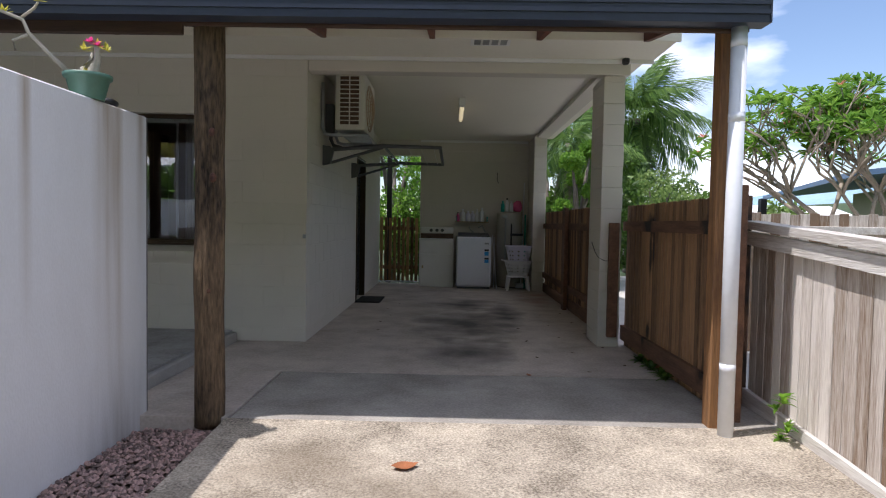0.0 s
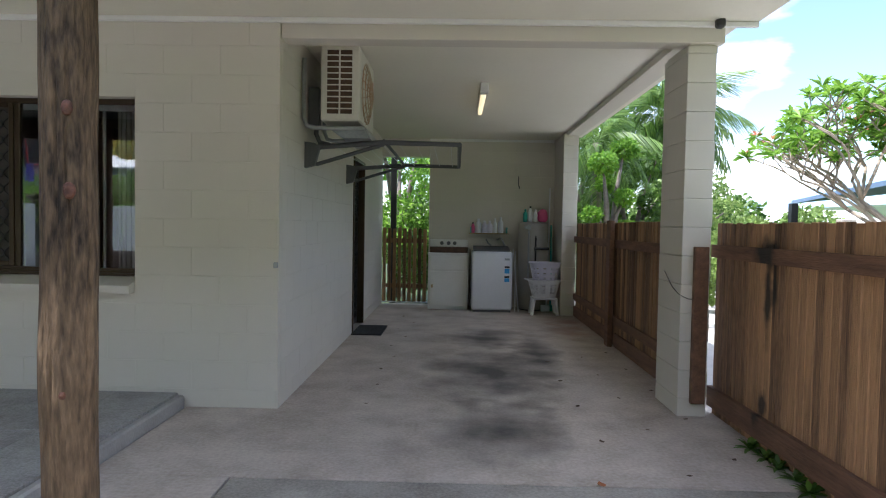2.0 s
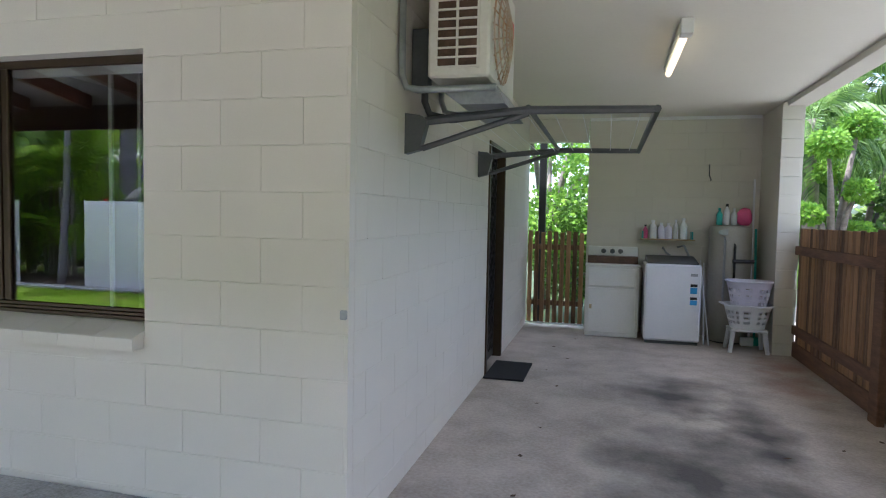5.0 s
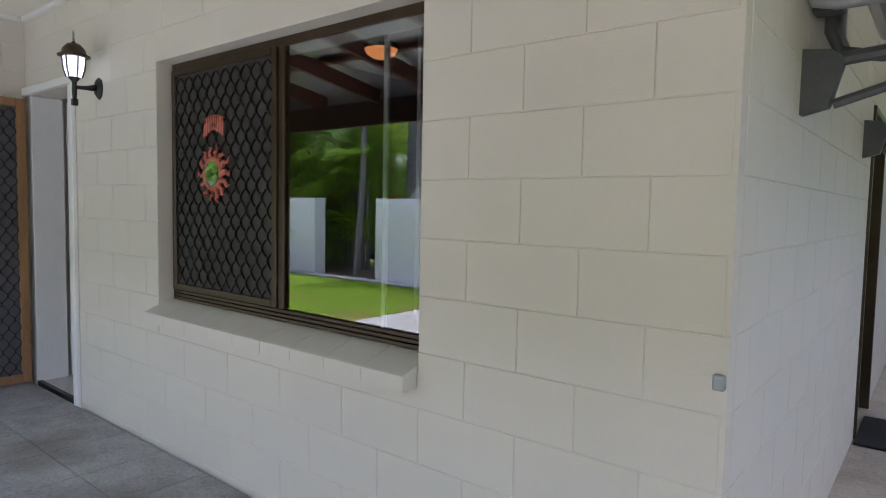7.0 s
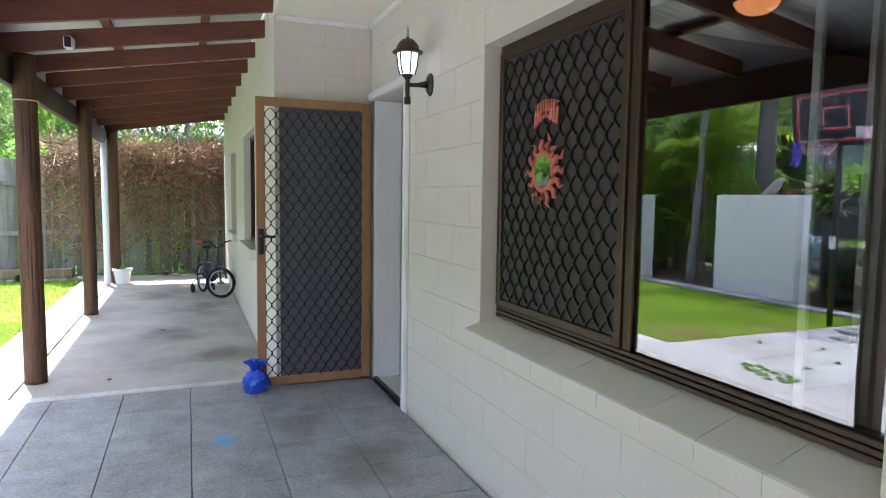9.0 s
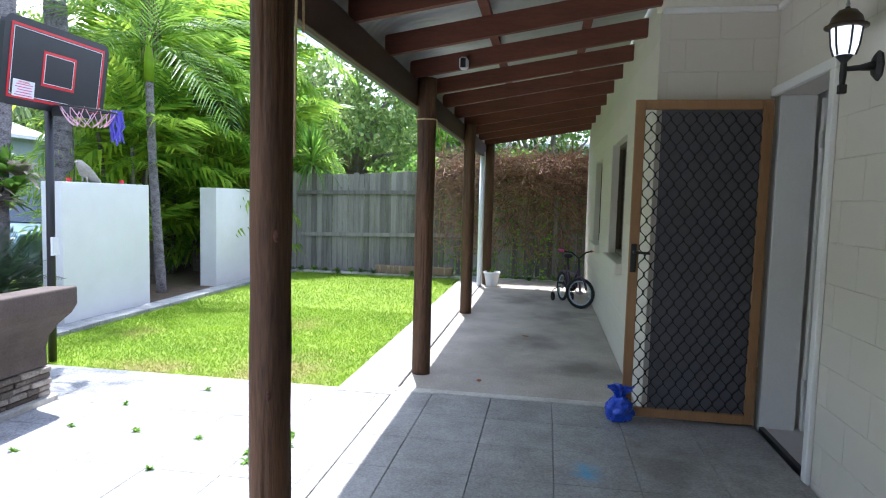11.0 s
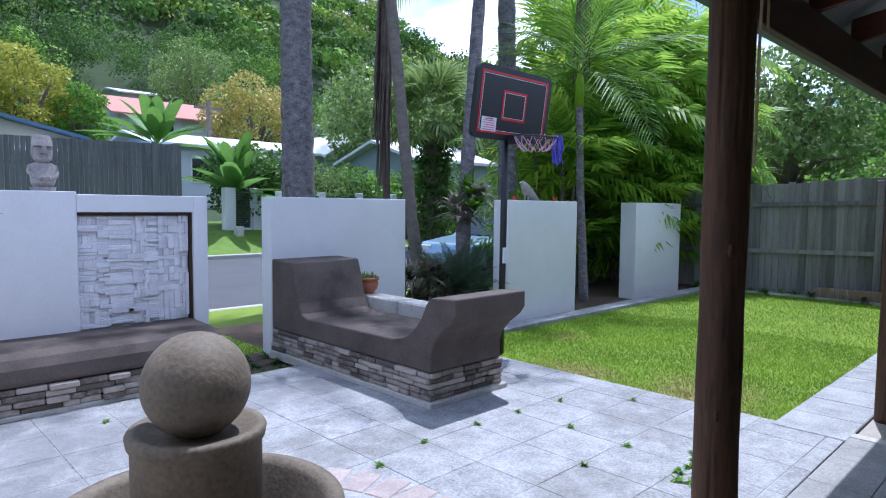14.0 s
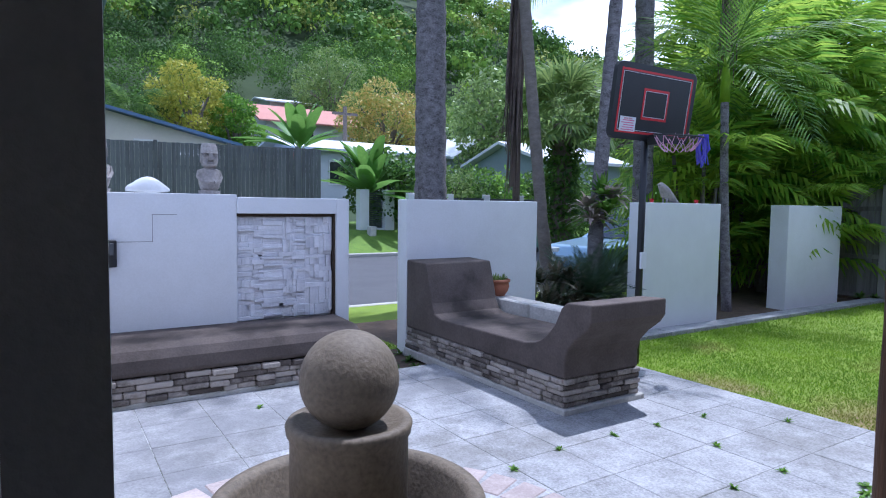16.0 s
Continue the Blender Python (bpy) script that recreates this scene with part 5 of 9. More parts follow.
tank = thing("water_heater", "beige cylindrical hot water tank with pipes", "water heater")
bm = bmesh.new()
lathe(bm, [(0.225, 0.02), (0.235, 0.04), (0.235, 1.35), (0.22, 1.385), (0.0, 1.392)], 32, (1.16, 11.68, 0), close=False)
part("tank_body", bm, M_TANK, tank, smooth=True)
bm = bmesh.new()
lathe(bm, [(0.2, 0.0), (0.2, 0.025)], 20, (1.16, 11.68, 0))
part("tank_base", bm, M_GREYMETAL, tank)
for x, z0, z1, mm in ((1.06, 0.5, 1.22, M_GALV), (1.17, 0.3, 1.15, M_BLACK)):
    bm = bmesh.new()
    tube(bm, [(x, 11.42, z0), (x, 11.42, z1), (x, 11.46, z1 + 0.03)], 0.014, 8)
    part("pipe", bm, mm, tank)
bm = bmesh.new()
tube(bm, [(1.15, 11.41, 0.98), (1.38, 11.44, 0.98)], 0.022, 8)
part("valve", bm, M_BLACK, tank)
bm = bmesh.new()
prism(bm, [(1.08 + 0.09 * math.cos(2 * math.pi * k / 16), 1.31 + 0.035 * math.sin(2 * math.pi * k / 16)) for k in range(16)], "y", 11.455, 11.46)
part("maker_plate", bm, M_GALV, tank)
for x, r, h, mm, cp, lb in ((1.02, 0.035, 0.20, M_TEAL, M_TEAL, "teal bottle standing on the water tank"), (1.10, 0.035, 0.25, M_PLASTICW, M_BLACK, "white spray bottle with black trigger on the tank"), (1.18, 0.035, 0.20, M_PLASTICW, M_PLASTICW, "white bottle standing on the water tank")):
    bottle(x, 11.62, 1.393, r, h, mm, cp, lb)
pk = thing("detergent_bag", "bright pink detergent pouch on the tank", "bag")
bm = bmesh.new()
bmesh.ops.create_icosphere(bm, subdivisions=3, radius=0.1)
for v in bm.verts:
    v.co *= 1 + 0.2 * noise.noise(v.co * 15)
    v.co = Vector((v.co.x * 0.9 + 1.30, v.co.y * 0.5 + 11.64, max(v.co.z * 1.1 + 1.49, 1.394)))
part("pouch", bm, M_PINK, pk, smooth=True)

stool = thing("plastic_stool", "small grey plastic stool under the laundry baskets", "stool")
one_box("seat", (1.08, 10.98, 0.23, 1.46, 11.28, 0.26), M_PLASTICW, stool, 0.01)
for x, dx in ((1.11, -0.03), (1.43, 0.03)):
    for y, dy in ((11.01, -0.03), (11.25, 0.03)):
        bm = bmesh.new()
        tube(bm, [(x + dx, y + dy, 0.0), (x, y, 0.232)], [0.022, 0.028], 8)
        part("leg", bm, M_PLASTICW, stool)


def basket(cx, cy, z0, z1, a0, b0, a1, b1, material, label, handles):
    """An open laundry basket with real slots between its ribs."""
    k = thing("laundry_basket", label, "basket", "laundry baskets")
    n, h = 36, z1 - z0
    bm = bmesh.new()
    levels = [0.0, 0.12, 0.22, 0.34, 0.44, 0.56, 0.66, 0.78, 0.9, 1.0]
    rg = []
    for f in levels:
        a, b = a0 + (a1 - a0) * f, b0 + (b1 - b0) * f
        rg.append([bm.verts.new((cx + a * (1 if abs(math.cos(t)) < 1 else 1) * math.copysign(abs(math.cos(t)) ** 0.6, math.cos(t)), cy + b * math.copysign(abs(math.sin(t)) ** 0.6, math.sin(t)), z0 + h * f)) for t in (2 * math.pi * i / n for i in range(n))])
    for j in range(len(levels) - 1):
        for i in range(n):
            if j in (2, 4, 6) and i % 2 == 0:
                continue
            bm.faces.new((rg[j][i], rg[j][(i + 1) % n], rg[j + 1][(i + 1) % n], rg[j + 1][i]))
    bm.faces.new(rg[0][::-1])
    ob = part("basket_body", bm, material, k)
    md = ob.modifiers.new("wall", "SOLIDIFY")
    md.thickness = 0.006
    bm = bmesh.new()
    top = [v for v in [(cx + (a1 + 0.008) * math.copysign(abs(math.cos(t)) ** 0.6, math.cos(t)), cy + (b1 + 0.008) * math.copysign(abs(math.sin(t)) ** 0.6, math.sin(t)), z1) for t in (2 * math.pi * i / n for i in range(n + 1))]]
    tube(bm, top, 0.011, 6, cap=False)
    part("rim", bm, material, k)
    if handles:
        for s in (-1, 1):
            bm = bmesh.new()
            tube(bm, [(cx + s * a1, cy - 0.07, z1), (cx + s * (a1 + 0.05), cy, z1 + 0.015), (cx + s * a1, cy + 0.07, z1)], 0.012, 6)
            part("handle", bm, material, k)


basket(1.27, 11.13, 0.262, 0.52, 0.17, 0.13, 0.24, 0.19, M_PLASTICW, "white oval laundry basket with slots on the stool", True)
basket(1.28, 11.14, 0.45, 0.78, 0.16, 0.13, 0.23, 0.17, M_LILAC, "lilac-white laundry basket stacked in the other", False)
for nm, lb, pts, r, mm in (("broom", "pale broom handle leaning in the corner", [(1.36, 11.45, 0.0), (1.44, 11.88, 1.95)], 0.012, M_PLASTICW),
                           ("mop", "teal mop handle leaning beside the tank", [(1.43, 11.5, 0.0), (1.46, 11.8, 1.35)], 0.014, M_TEAL),
                           ("clothes_prop", "thin white folding airer leaning by the washer", [(0.86, 11.35, 0.0), (0.90, 11.85, 0.92)], 0.008, M_PLASTICW),
                           ("clothes_prop", "thin white folding airer leaning by the washer", [(0.91, 11.30, 0.0), (0.86, 11.85, 0.95)], 0.008, M_PLASTICW)):
    o = thing(nm, lb, nm.replace("_", " "))
    bm = bmesh.new()
    tube(bm, pts, r, 8)
    part("stick", bm, mm, o)
    if nm in ("broom", "mop"):
        bm = bmesh.new()
        box(bm, pts[0][0] - 0.09, pts[0][1] - 0.03, 0.0, pts[0][0] + 0.05, pts[0][1] + 0.03, 0.10, 0.01)
        part("head", bm, mm, o)
wh = thing("wall_hook", "small steel hook on the back wall", "hook")
bm = bmesh.new()
tube(bm, [(0.93, 11.945, 2.13), (0.93, 11.92, 2.13), (0.93, 11.91, 2.0), (0.95, 11.90, 1.95), (0.95, 11.93, 1.94)], 0.008, 6)
part("hook_bar", bm, M_GREYMETAL, wh)
hz = thing("tap", "chrome tap with a hose over the washer", "tap")
bm = bmesh.new()
tube(bm, [(0.42, 11.94, 1.08), (0.42, 11.86, 1.10), (0.45, 11.8, 1.04), (0.5, 11.78, 1.005)], 0.012, 6)
tube(bm, [(0.6, 11.94, 1.1), (0.66, 11.82, 1.13), (0.72, 11.78, 1.0)], 0.014, 6)
part("hose", bm, M_GALV, hz)

# downpipe at the carport corner
pipe = thing("downpipe", "white round plastic downpipe at the carport corner", "pipe")
bm = bmesh.new()
tube(bm, [(1.655, 3.59, -0.05), (1.655, 3.59, 2.268)], 0.043, 20)
part("pipe_body", bm, M_PVC, pipe, smooth=True)
for z in (0.35, 1.75, 2.16):
    bm = bmesh.new()
    tube(bm, [(1.655, 3.59, z), (1.655, 3.59, z + 0.05)], 0.0445, 20)
    part("collar", bm, M_PVC, pipe, smooth=True)
pipe2 = thing("downpipe", "white plastic downpipe beside the last verandah post", "pipe")
bm = bmesh.new()
tube(bm, [(-12.0, 3.62, 0.05), (-12.0, 3.62, 2.268)], 0.043, 16)
part("pipe_body", bm, M_PVC, pipe2, smooth=True)

# ---- fences beside the carport ----


def paling_fence(name, label, x, y0, y1, z0, z1, w, material, rails, rail_mat, side=-1, gap=0.007, category="fence", slope=0.0, ragged=0.004):
    f = thing(name, label, category, kind="structure")
    n = int((y1 - y0) / w)
    for i in range(n):
        y = y0 + i * (y1 - y0) / n
        dz = slope * (y - y1)
        h = round(z1 - z0 + ragged * (random.random() - 0.5) * 2, 3)
        h = round(h / 0.006) * 0.006
        piece("paling", 0.016, (y1 - y0) / n - gap, h, material, f, (x + 0.004 * random.random(), y, z0 + dz), 0.003)
    for z, hh, d in rails:
        bm = bmesh.new()
        xs = (x - d, x - 0.001) if side < 0 else (x + 0.021, x + 0.021 + d)
        s0 = slope * (y0 - y1)
        prism(bm, [(y0, z + s0), (y1, z), (y1, z + hh), (y0, z + s0 + hh)], "x", *xs)
        part("rail", bm, rail_mat, f)
    return f


f1 = paling_fence("fence_gate", "brown timber paling gate with dark oil drips", 1.79, 3.86, 6.185, 0.0, 1.36, 0.072, M_FBROWN, [(1.12, 0.09, 0.035), (0.06, 0.14, 0.035)], M_FRAIL)
one_box("gate_post", (1.74, 3.80, -0.05, 1.84, 3.858, 1.42), M_FRAIL, f1, 0.005)
one_box("stop_board", (1.588, 6.03, 0.10, 1.682, 6.077, 1.195), M_FRAIL, f1, 0.004, "dark upright board against the column")
fside = paling_fence("fence_side", "brown timber paling fence between the columns", 1.72, 6.6, 11.0, 0.0, 1.38, 0.085, M_FBROWN, [(1.10, 0.09, 0.035), (0.25, 0.09, 0.035)], M_FRAIL)
one_box("fence_post", (1.63, 8.62, -0.02, 1.684, 8.78, 1.40), M_FRAIL, fside, 0.005)
for ya, yb in ((6.6, 8.6), (8.8, 11.0)):
    one_box("kickboard", (1.695, ya, 0.005, 1.719, yb, 0.16), M_FRAIL, fside, 0.004)
pf = paling_fence("fence_street", "silvered grey paling fence with a capping rail", 2.06, -3.4, 4.2, 0.02, 1.14, 0.098, M_FPALE, [(1.06, 0.085, 0.045), (-0.04, 0.15, 0.03)], M_FPRAIL, slope=0.075, ragged=0.0)
bm = bmesh.new()
prism(bm, [(-3.4, 1.165 - 0.57), (4.2, 1.165), (4.2, 1.215), (-3.4, 1.215 - 0.57)], "x", 1.99, 2.11)
part("capping", bm, M_FPRAIL, pf)
one_box("gate_post", (1.95, 4.21, -0.1, 2.06, 4.31, 1.38), M_FRAIL, pf, 0.005)
nf = thing("fence_neighbour", "silvered paling fence in the next yard", "fence", kind="structure")
for i in range(62):
    piece("paling", 0.10, 0.016, 1.62 + 0.01 * (i % 3), M_FPALE, nf, (2.5 + i * 0.105, 6.9, -0.3), 0.003)
for x in (3.05, 4.9, 6.75):
    one_box("post", (x, 6.83, -0.3, x + 0.13, 6.899, 1.42), M_FPALE, nf, 0.005)
one_box("rail", (2.5, 6.85, 1.12, 9.0, 6.899, 1.2), M_FPRAIL, nf, 0.004)

wire = thing("cable", "thin dark cable sagging round the painted column", "cable")
bm = bmesh.new()
tube(bm, [(1.508, 6.42, 1.0), (1.507, 6.25, 0.90), (1.508, 6.12, 0.86), (1.515, 6.074, 0.85), (1.56, 6.073, 0.83), (1.588, 6.06, 0.83)], 0.003, 5)
part("cord", bm, M_BLACK, wire)

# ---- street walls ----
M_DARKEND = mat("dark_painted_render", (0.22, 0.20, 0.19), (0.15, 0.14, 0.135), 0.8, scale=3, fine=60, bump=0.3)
solid("wall_street_side", [(-1.83, -4.0, -0.6, -1.73, 3.78, 1.76)], M_RENDER_STAINED, "white rendered boundary wall, stained by drips", "wall", 0.008)
solid("wall_bench", [(-3.12, -0.95, -0.2, -1.84, -0.72, 1.575), (-4.11, -0.95, -0.2, -3.99, -0.70, 1.555), (-3.99, -0.95, 1.42, -3.12, -0.70, 1.555), (-3.99, -0.95, -0.2, -3.12, -0.80, 1.42)],
           M_RENDER, "white rendered wall behind the bench with a framed panel", "wall", 0.004)
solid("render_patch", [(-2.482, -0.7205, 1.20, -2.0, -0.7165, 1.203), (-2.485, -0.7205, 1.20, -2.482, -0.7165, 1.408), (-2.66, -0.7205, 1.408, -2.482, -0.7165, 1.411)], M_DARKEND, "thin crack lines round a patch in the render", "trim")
solid("panel_frame", [(-4.0, -0.80, 0.45, -3.97, -0.735, 1.42), (-3.97, -0.80, 1.395, -3.12, -0.735, 1.42)], M_BRONZE, "dark frame round the stone panel", "trim")
solid("wall_middle", [(-6.37, -0.90, -0.2, -4.72, -0.72, 1.565)], M_RENDER, "white rendered wall behind the daybed", "wall", 0.006)
solid("wall_hoop", [(-9.1, -0.55, -0.2, -7.66, -0.30, 1.575)], M_RENDER, "white rendered wall behind the hoop", "wall", 0.006)
solid("wall_end", [(-12.6, -0.75, -0.2, -11.03, -0.47, 1.58)], M_RENDER, "white rendered wall beside the palms", "wall", 0.006)

# added thin dark sheet that covers the white wall's end face
tagged(one_box("end_board", (-1.828, 3.7805, -0.1, -1.732, 3.79, 1.755), M_DARKEND), "thin dark charcoal sheet over the end face of the boundary wall", "trim", kind="structure")

# stone panel: thin slips laid flat and upright
panel = structure("stone_panel", "pale split-stone panel of flat and upright slips", "panel")
rnd = random.Random(4)
z = 0.52
x = -3.965
while x < -3.13:
    upright = rnd.random() < 0.45
    w = min(rnd.choice([0.08, 0.12, 0.17]), -3.125 - x)
    z = 0.52
    while z < 1.39:
        if upright and rnd.random() < 0.6:
            h = min(rnd.choice([0.06, 0.10, 0.15]), 1.392 - z)
            k = 4 if w > 0.1 else 3
            for i in range(k):
                piece("slip", w / k, rnd.choice([0.024, 0.034, 0.046, 0.058]), h, M_STONE_PALE, panel, (x + i * w / k, -0.80, z), 0.003)
        else:
            h = min(rnd.choice([0.02, 0.03, 0.04]), 1.392 - z)
            piece("slip", w + rnd.choice([0, 0, 0.02, 0.04]), rnd.choice([0.022, 0.031, 0.041, 0.054]), max(h, 0.01), M_STONE_PALE, panel, (x, -0.80, z), 0.003)
        z += h
    x += w

# ---- daybed and bench ----


def stone_course(parent, a, b, z0, z1, courses, seed, out):
    """Courses of split stone along the foot of a seat, from point a to b, facing out by the normal."""
    r = random.Random(seed)
    a, b = Vector(a), Vector(b)
    length = (b - a).length
    turn = math.degrees(math.atan2(b.y - a.y, b.x - a.x))
    h = (z1 - z0) / courses
    for c in range(courses):
        u = 0.0
        while u < length - 0.01:
            w = min(r.choice([0.10, 0.14, 0.18, 0.24]), length - u)
            if length - u - w < 0.06:
                w = length - u
            d = r.choice([0.025, 0.032, 0.042])
            p = a + (b - a) * (u / length) + Vector(out) * d
            piece("stone", round(w, 2) - 0.004, d + 0.02, h - 0.004, M_STONE, parent, (p.x, p.y, z0 + c * h), 0.007, turn)
            u += w


def soft(ob, width=0.03, seg=3):
    md = ob.modifiers.new("round", "BEVEL")
    md.width, md.segments, md.limit_method, md.angle_limit = width, seg, "ANGLE", radians(50)


bed = thing("daybed", "brown rendered outdoor daybed on a split-stone base", "daybed")
bm = bmesh.new()
prism(bm, [(-0.71, 0.335), (1.47, 0.335), (1.465, 0.46), (1.49, 0.54), (1.56, 0.62), (1.66, 0.70), (1.70, 0.76), (1.70, 0.875), (1.47, 0.86), (1.42, 0.82), (1.36, 0.70), (1.29, 0.62), (1.22, 0.565), (1.15, 0.535), (1.05, 0.515), (-0.10, 0.50), (-0.20, 0.53), (-0.25, 0.62), (-0.32, 0.86), (-0.36, 0.975), (-0.71, 0.985)], "x", -5.46, -4.72)
ob = part("seat_shell", bm, M_BED, bed)
soft(ob, 0.014)
one_box("core", (-5.44, -0.71, 0.06, -4.74, 1.44, 0.334), M_BED, bed)
one_box("footing", (-5.50, -0.71, 0.06, -4.69, 1.505, 0.135), M_LIME, bed, 0.006, "pale stone footing")
stone_course(bed, (-4.74, -0.70, 0), (-4.74, 1.46, 0), 0.136, 0.334, 5, 11, (1, 0, 0))
stone_course(bed, (-4.72, 1.44, 0), (-5.48, 1.44, 0), 0.136, 0.334, 5, 12, (0, 1, 0))
ledge = thing("stone_ledge", "low limestone block ledge behind the daybed", "ledge")
for c in range(3):
    for i in range(4):
        piece("block", 0.22, 0.43, 0.185, M_LIME, ledge, (-5.72, -0.70 + i * 0.44, 0.05 + c * 0.19), 0.012)
pot = thing("plant_pot", "terracotta bowl of small succulents on the ledge", "pot plant")
bm = bmesh.new()
lathe(bm, [(0.07, 0.0), (0.105, 0.05), (0.12, 0.10), (0.112, 0.135), (0.128, 0.14), (0.128, 0.165), (0.112, 0.165), (0.10, 0.13)], 24, (-5.60, -0.42, 0.615), close=False)
part("bowl", bm, M_TERRA, pot, smooth=True)
bm = bmesh.new()
lathe(bm, [(0.0, 0.14), (0.108, 0.14)], 16, (-5.60, -0.42, 0.615), close=False)
part("soil", bm, M_SOIL, pot)


def rosette(name, parent, at, n, length, width, material, lift=0.7, seed=1, tip=0.2):
    """Blade leaves that rise from one point and bend outwards."""
    r = random.Random(seed)
    vs, fs = [], []
    for k in range(n):
        a = r.uniform(0, 2 * math.pi)
        el = r.uniform(0.15, 1.0) * lift * math.pi / 2
        ln = length * r.uniform(0.7, 1.1)
        d = Vector((math.cos(a), math.sin(a), 0))
        sd = Vector((-math.sin(a), math.cos(a), 0)) * width * r.uniform(0.7, 1.1)
        c = []
        for s in range(5):
            f = s / 4
            p = Vector(at) + d * (ln * f * math.cos(el)) + Vector((0, 0, ln * (f * math.sin(el) - tip * 1.6 * f * f)))
            wd = sd * (0.5 + 1.2 * f if f < 0.4 else 1.0 * (1 - f) / 0.6 + 0.02)
            c.append((p - wd, p + wd + Vector((0, 0, 0.0))))
        b = len(vs)
        for p, q in c:
            vs += [p, q]
        fs += [(b + 2 * s, b + 2 * s + 1, b + 2 * s + 3, b + 2 * s + 2) for s in range(4)]
    return raw(name, vs, fs, material, parent)


for i in range(7):
    a = i * 0.9
    rosette("succulent", pot, (-5.60 + 0.06 * math.cos(a), -0.42 + 0.06 * math.sin(a), 0.76), 14, 0.10, 0.008, M_LEAF_PALE, 0.9, i, 0.1)

bench = thing("rendered_bench", "long brown rendered bench on a split-stone base", "bench")
bm = bmesh.new()
prism(bm, [(-0.715, 0.30), (-0.14, 0.30), (-0.125, 0.34), (-0.13, 0.42), (-0.17, 0.48), (-0.24, 0.51), (-0.715, 0.525)], "x", -3.98, -1.85)
ob = part("seat_shell", bm, M_BED, bench)
soft(ob, 0.03)
one_box("core", (-3.93, -0.715, 0.06, -1.86, -0.20, 0.299), M_BED, bench)
one_box("footing", (-3.96, -0.715, 0.06, -1.86, -0.13, 0.125), M_LIME, bench, 0.006, "pale stone footing")
stone_course(bench, (-3.94, -0.21, 0), (-1.87, -0.21, 0), 0.126, 0.299, 4, 21, (0, 1, 0))

# ---- fountain ----
FX, FY = -2.655, 2.55
fo = thing("ball_fountain", "cast-stone ball fountain on a drum in a round basin", "fountain")
bm = bmesh.new()
bmesh.ops.create_uvsphere(bm, u_segments=48, v_segments=28, radius=0.172)
bm.transform(Matrix.Translation((FX, FY, 0.895)))
part("ball", bm, M_FOUNT, fo, smooth=True)
bm = bmesh.new()
lathe(bm, [(0.205, 0.10), (0.205, 0.70), (0.215, 0.715), (0.22, 0.745), (0.212, 0.758), (0.185, 0.757), (0.165, 0.735), (0.08, 0.727), (0.0, 0.726)], 48, (FX, FY, 0), close=False)
ob = part("drum", bm, M_FOUNT, fo, smooth=True)
bm = bmesh.new()
lathe(bm, [(0.46, 0.10), (0.47, 0.40), (0.485, 0.44), (0.48, 0.475), (0.44, 0.48), (0.415, 0.45), (0.39, 0.33), (0.30, 0.22), (0.0, 0.20)], 48, (FX, FY, 0), close=False)
part("basin", bm, M_FOUNT, fo, smooth=True)
ringb = structure("brick_ring", "ring of worn pink bricks round the fountain", "paving")
NB = 44
for k in range(NB):
    a = 2 * math.pi * k / NB
    w = 2 * math.pi * 1.02 / NB
    key = ("ring_brick",)
    if key not in PIECES:
        bm = bmesh.new()
        box(bm, 1.0, -w / 2 + 0.004, 0, 1.22, w / 2 - 0.004, 0.045, 0.006)
        me = bpy.data.meshes.new("brick")
        bm.to_mesh(me)
        bm.free()
        me.materials.append(M_PINKBRICK)
        PIECES[key] = me
    x, y = FX + 1.1 * math.cos(a), FY + 1.1 * math.sin(a)
    if y < 3.52 and x < -1.95:
        shared("brick", PIECES[key], ringb, pose(FX, FY, 0.060, 0, 0, math.degrees(a)))

# ---- basketball hoop ----
hp = thing("basketball_hoop", "black portable basketball hoop with red lines", "basketball hoop")
HX, HY = -6.42, 0.76
bm = bmesh.new()
tube(bm, [(HX - 0.02, HY - 0.13, 0.0), (HX, HY - 0.1, 1.2), (HX, HY - 0.09, 2.35)], 0.032, 14)
part("pole", bm, M_BLACK, hp, smooth=True)
TILTB = pose(HX, HY, 2.43, -8, 0, 0)
bm = bmesh.new()
BW, BH, CR = 0.535, 0.325, 0.07
outline = []
for cx, cz, a0 in ((BW - CR, BH - CR, 0), (-BW + CR, BH - CR, 90), (-BW + CR, -BH + CR, 180), (BW - CR, -BH + CR, 270)):
    for k in range(5):
        a = radians(a0 + k * 22.5)
        outline.append((cx + CR * math.cos(a), cz + CR * math.sin(a)))
prism(bm, outline, "y", -0.03, 0.012)
bm.transform(TILTB)
board = part("backboard", bm, M_BLACK, hp)


def stripe(pts, w, y, material, name, parent, m):
    bm = bmesh.new()
    for (x0, z0), (x1, z1) in zip(pts, pts[1:] + pts[:1]):
        xa, xb, za, zb = min(x0, x1), max(x0, x1), min(z0, z1), max(z0, z1)
        box(bm, xa - w, y, za - w, xb + w, y + 0.002, zb + w)
    bm.transform(m)
    return part(name, bm, material, parent)


stripe([(-0.47, -0.26), (-0.47, 0.265), (0.47, 0.265), (0.47, -0.26)], 0.009, 0.0125, M_RED, "red_border", board, TILTB)
stripe([(-0.452, -0.242), (-0.452, 0.247), (0.452, 0.247), (0.452, -0.242)], 0.002, 0.0127, M_PLASTICW, "white_pinstripe", board, TILTB)
stripe([(-0.16, -0.13), (-0.16, 0.12), (0.16, 0.12), (0.16, -0.13)], 0.010, 0.0125, M_RED, "red_square", board, TILTB)
stripe([(-0.146, -0.116), (-0.146, 0.106), (0.146, 0.106), (0.146, -0.116)], 0.002, 0.0127, M_PLASTICW, "white_pinstripe", board, TILTB)
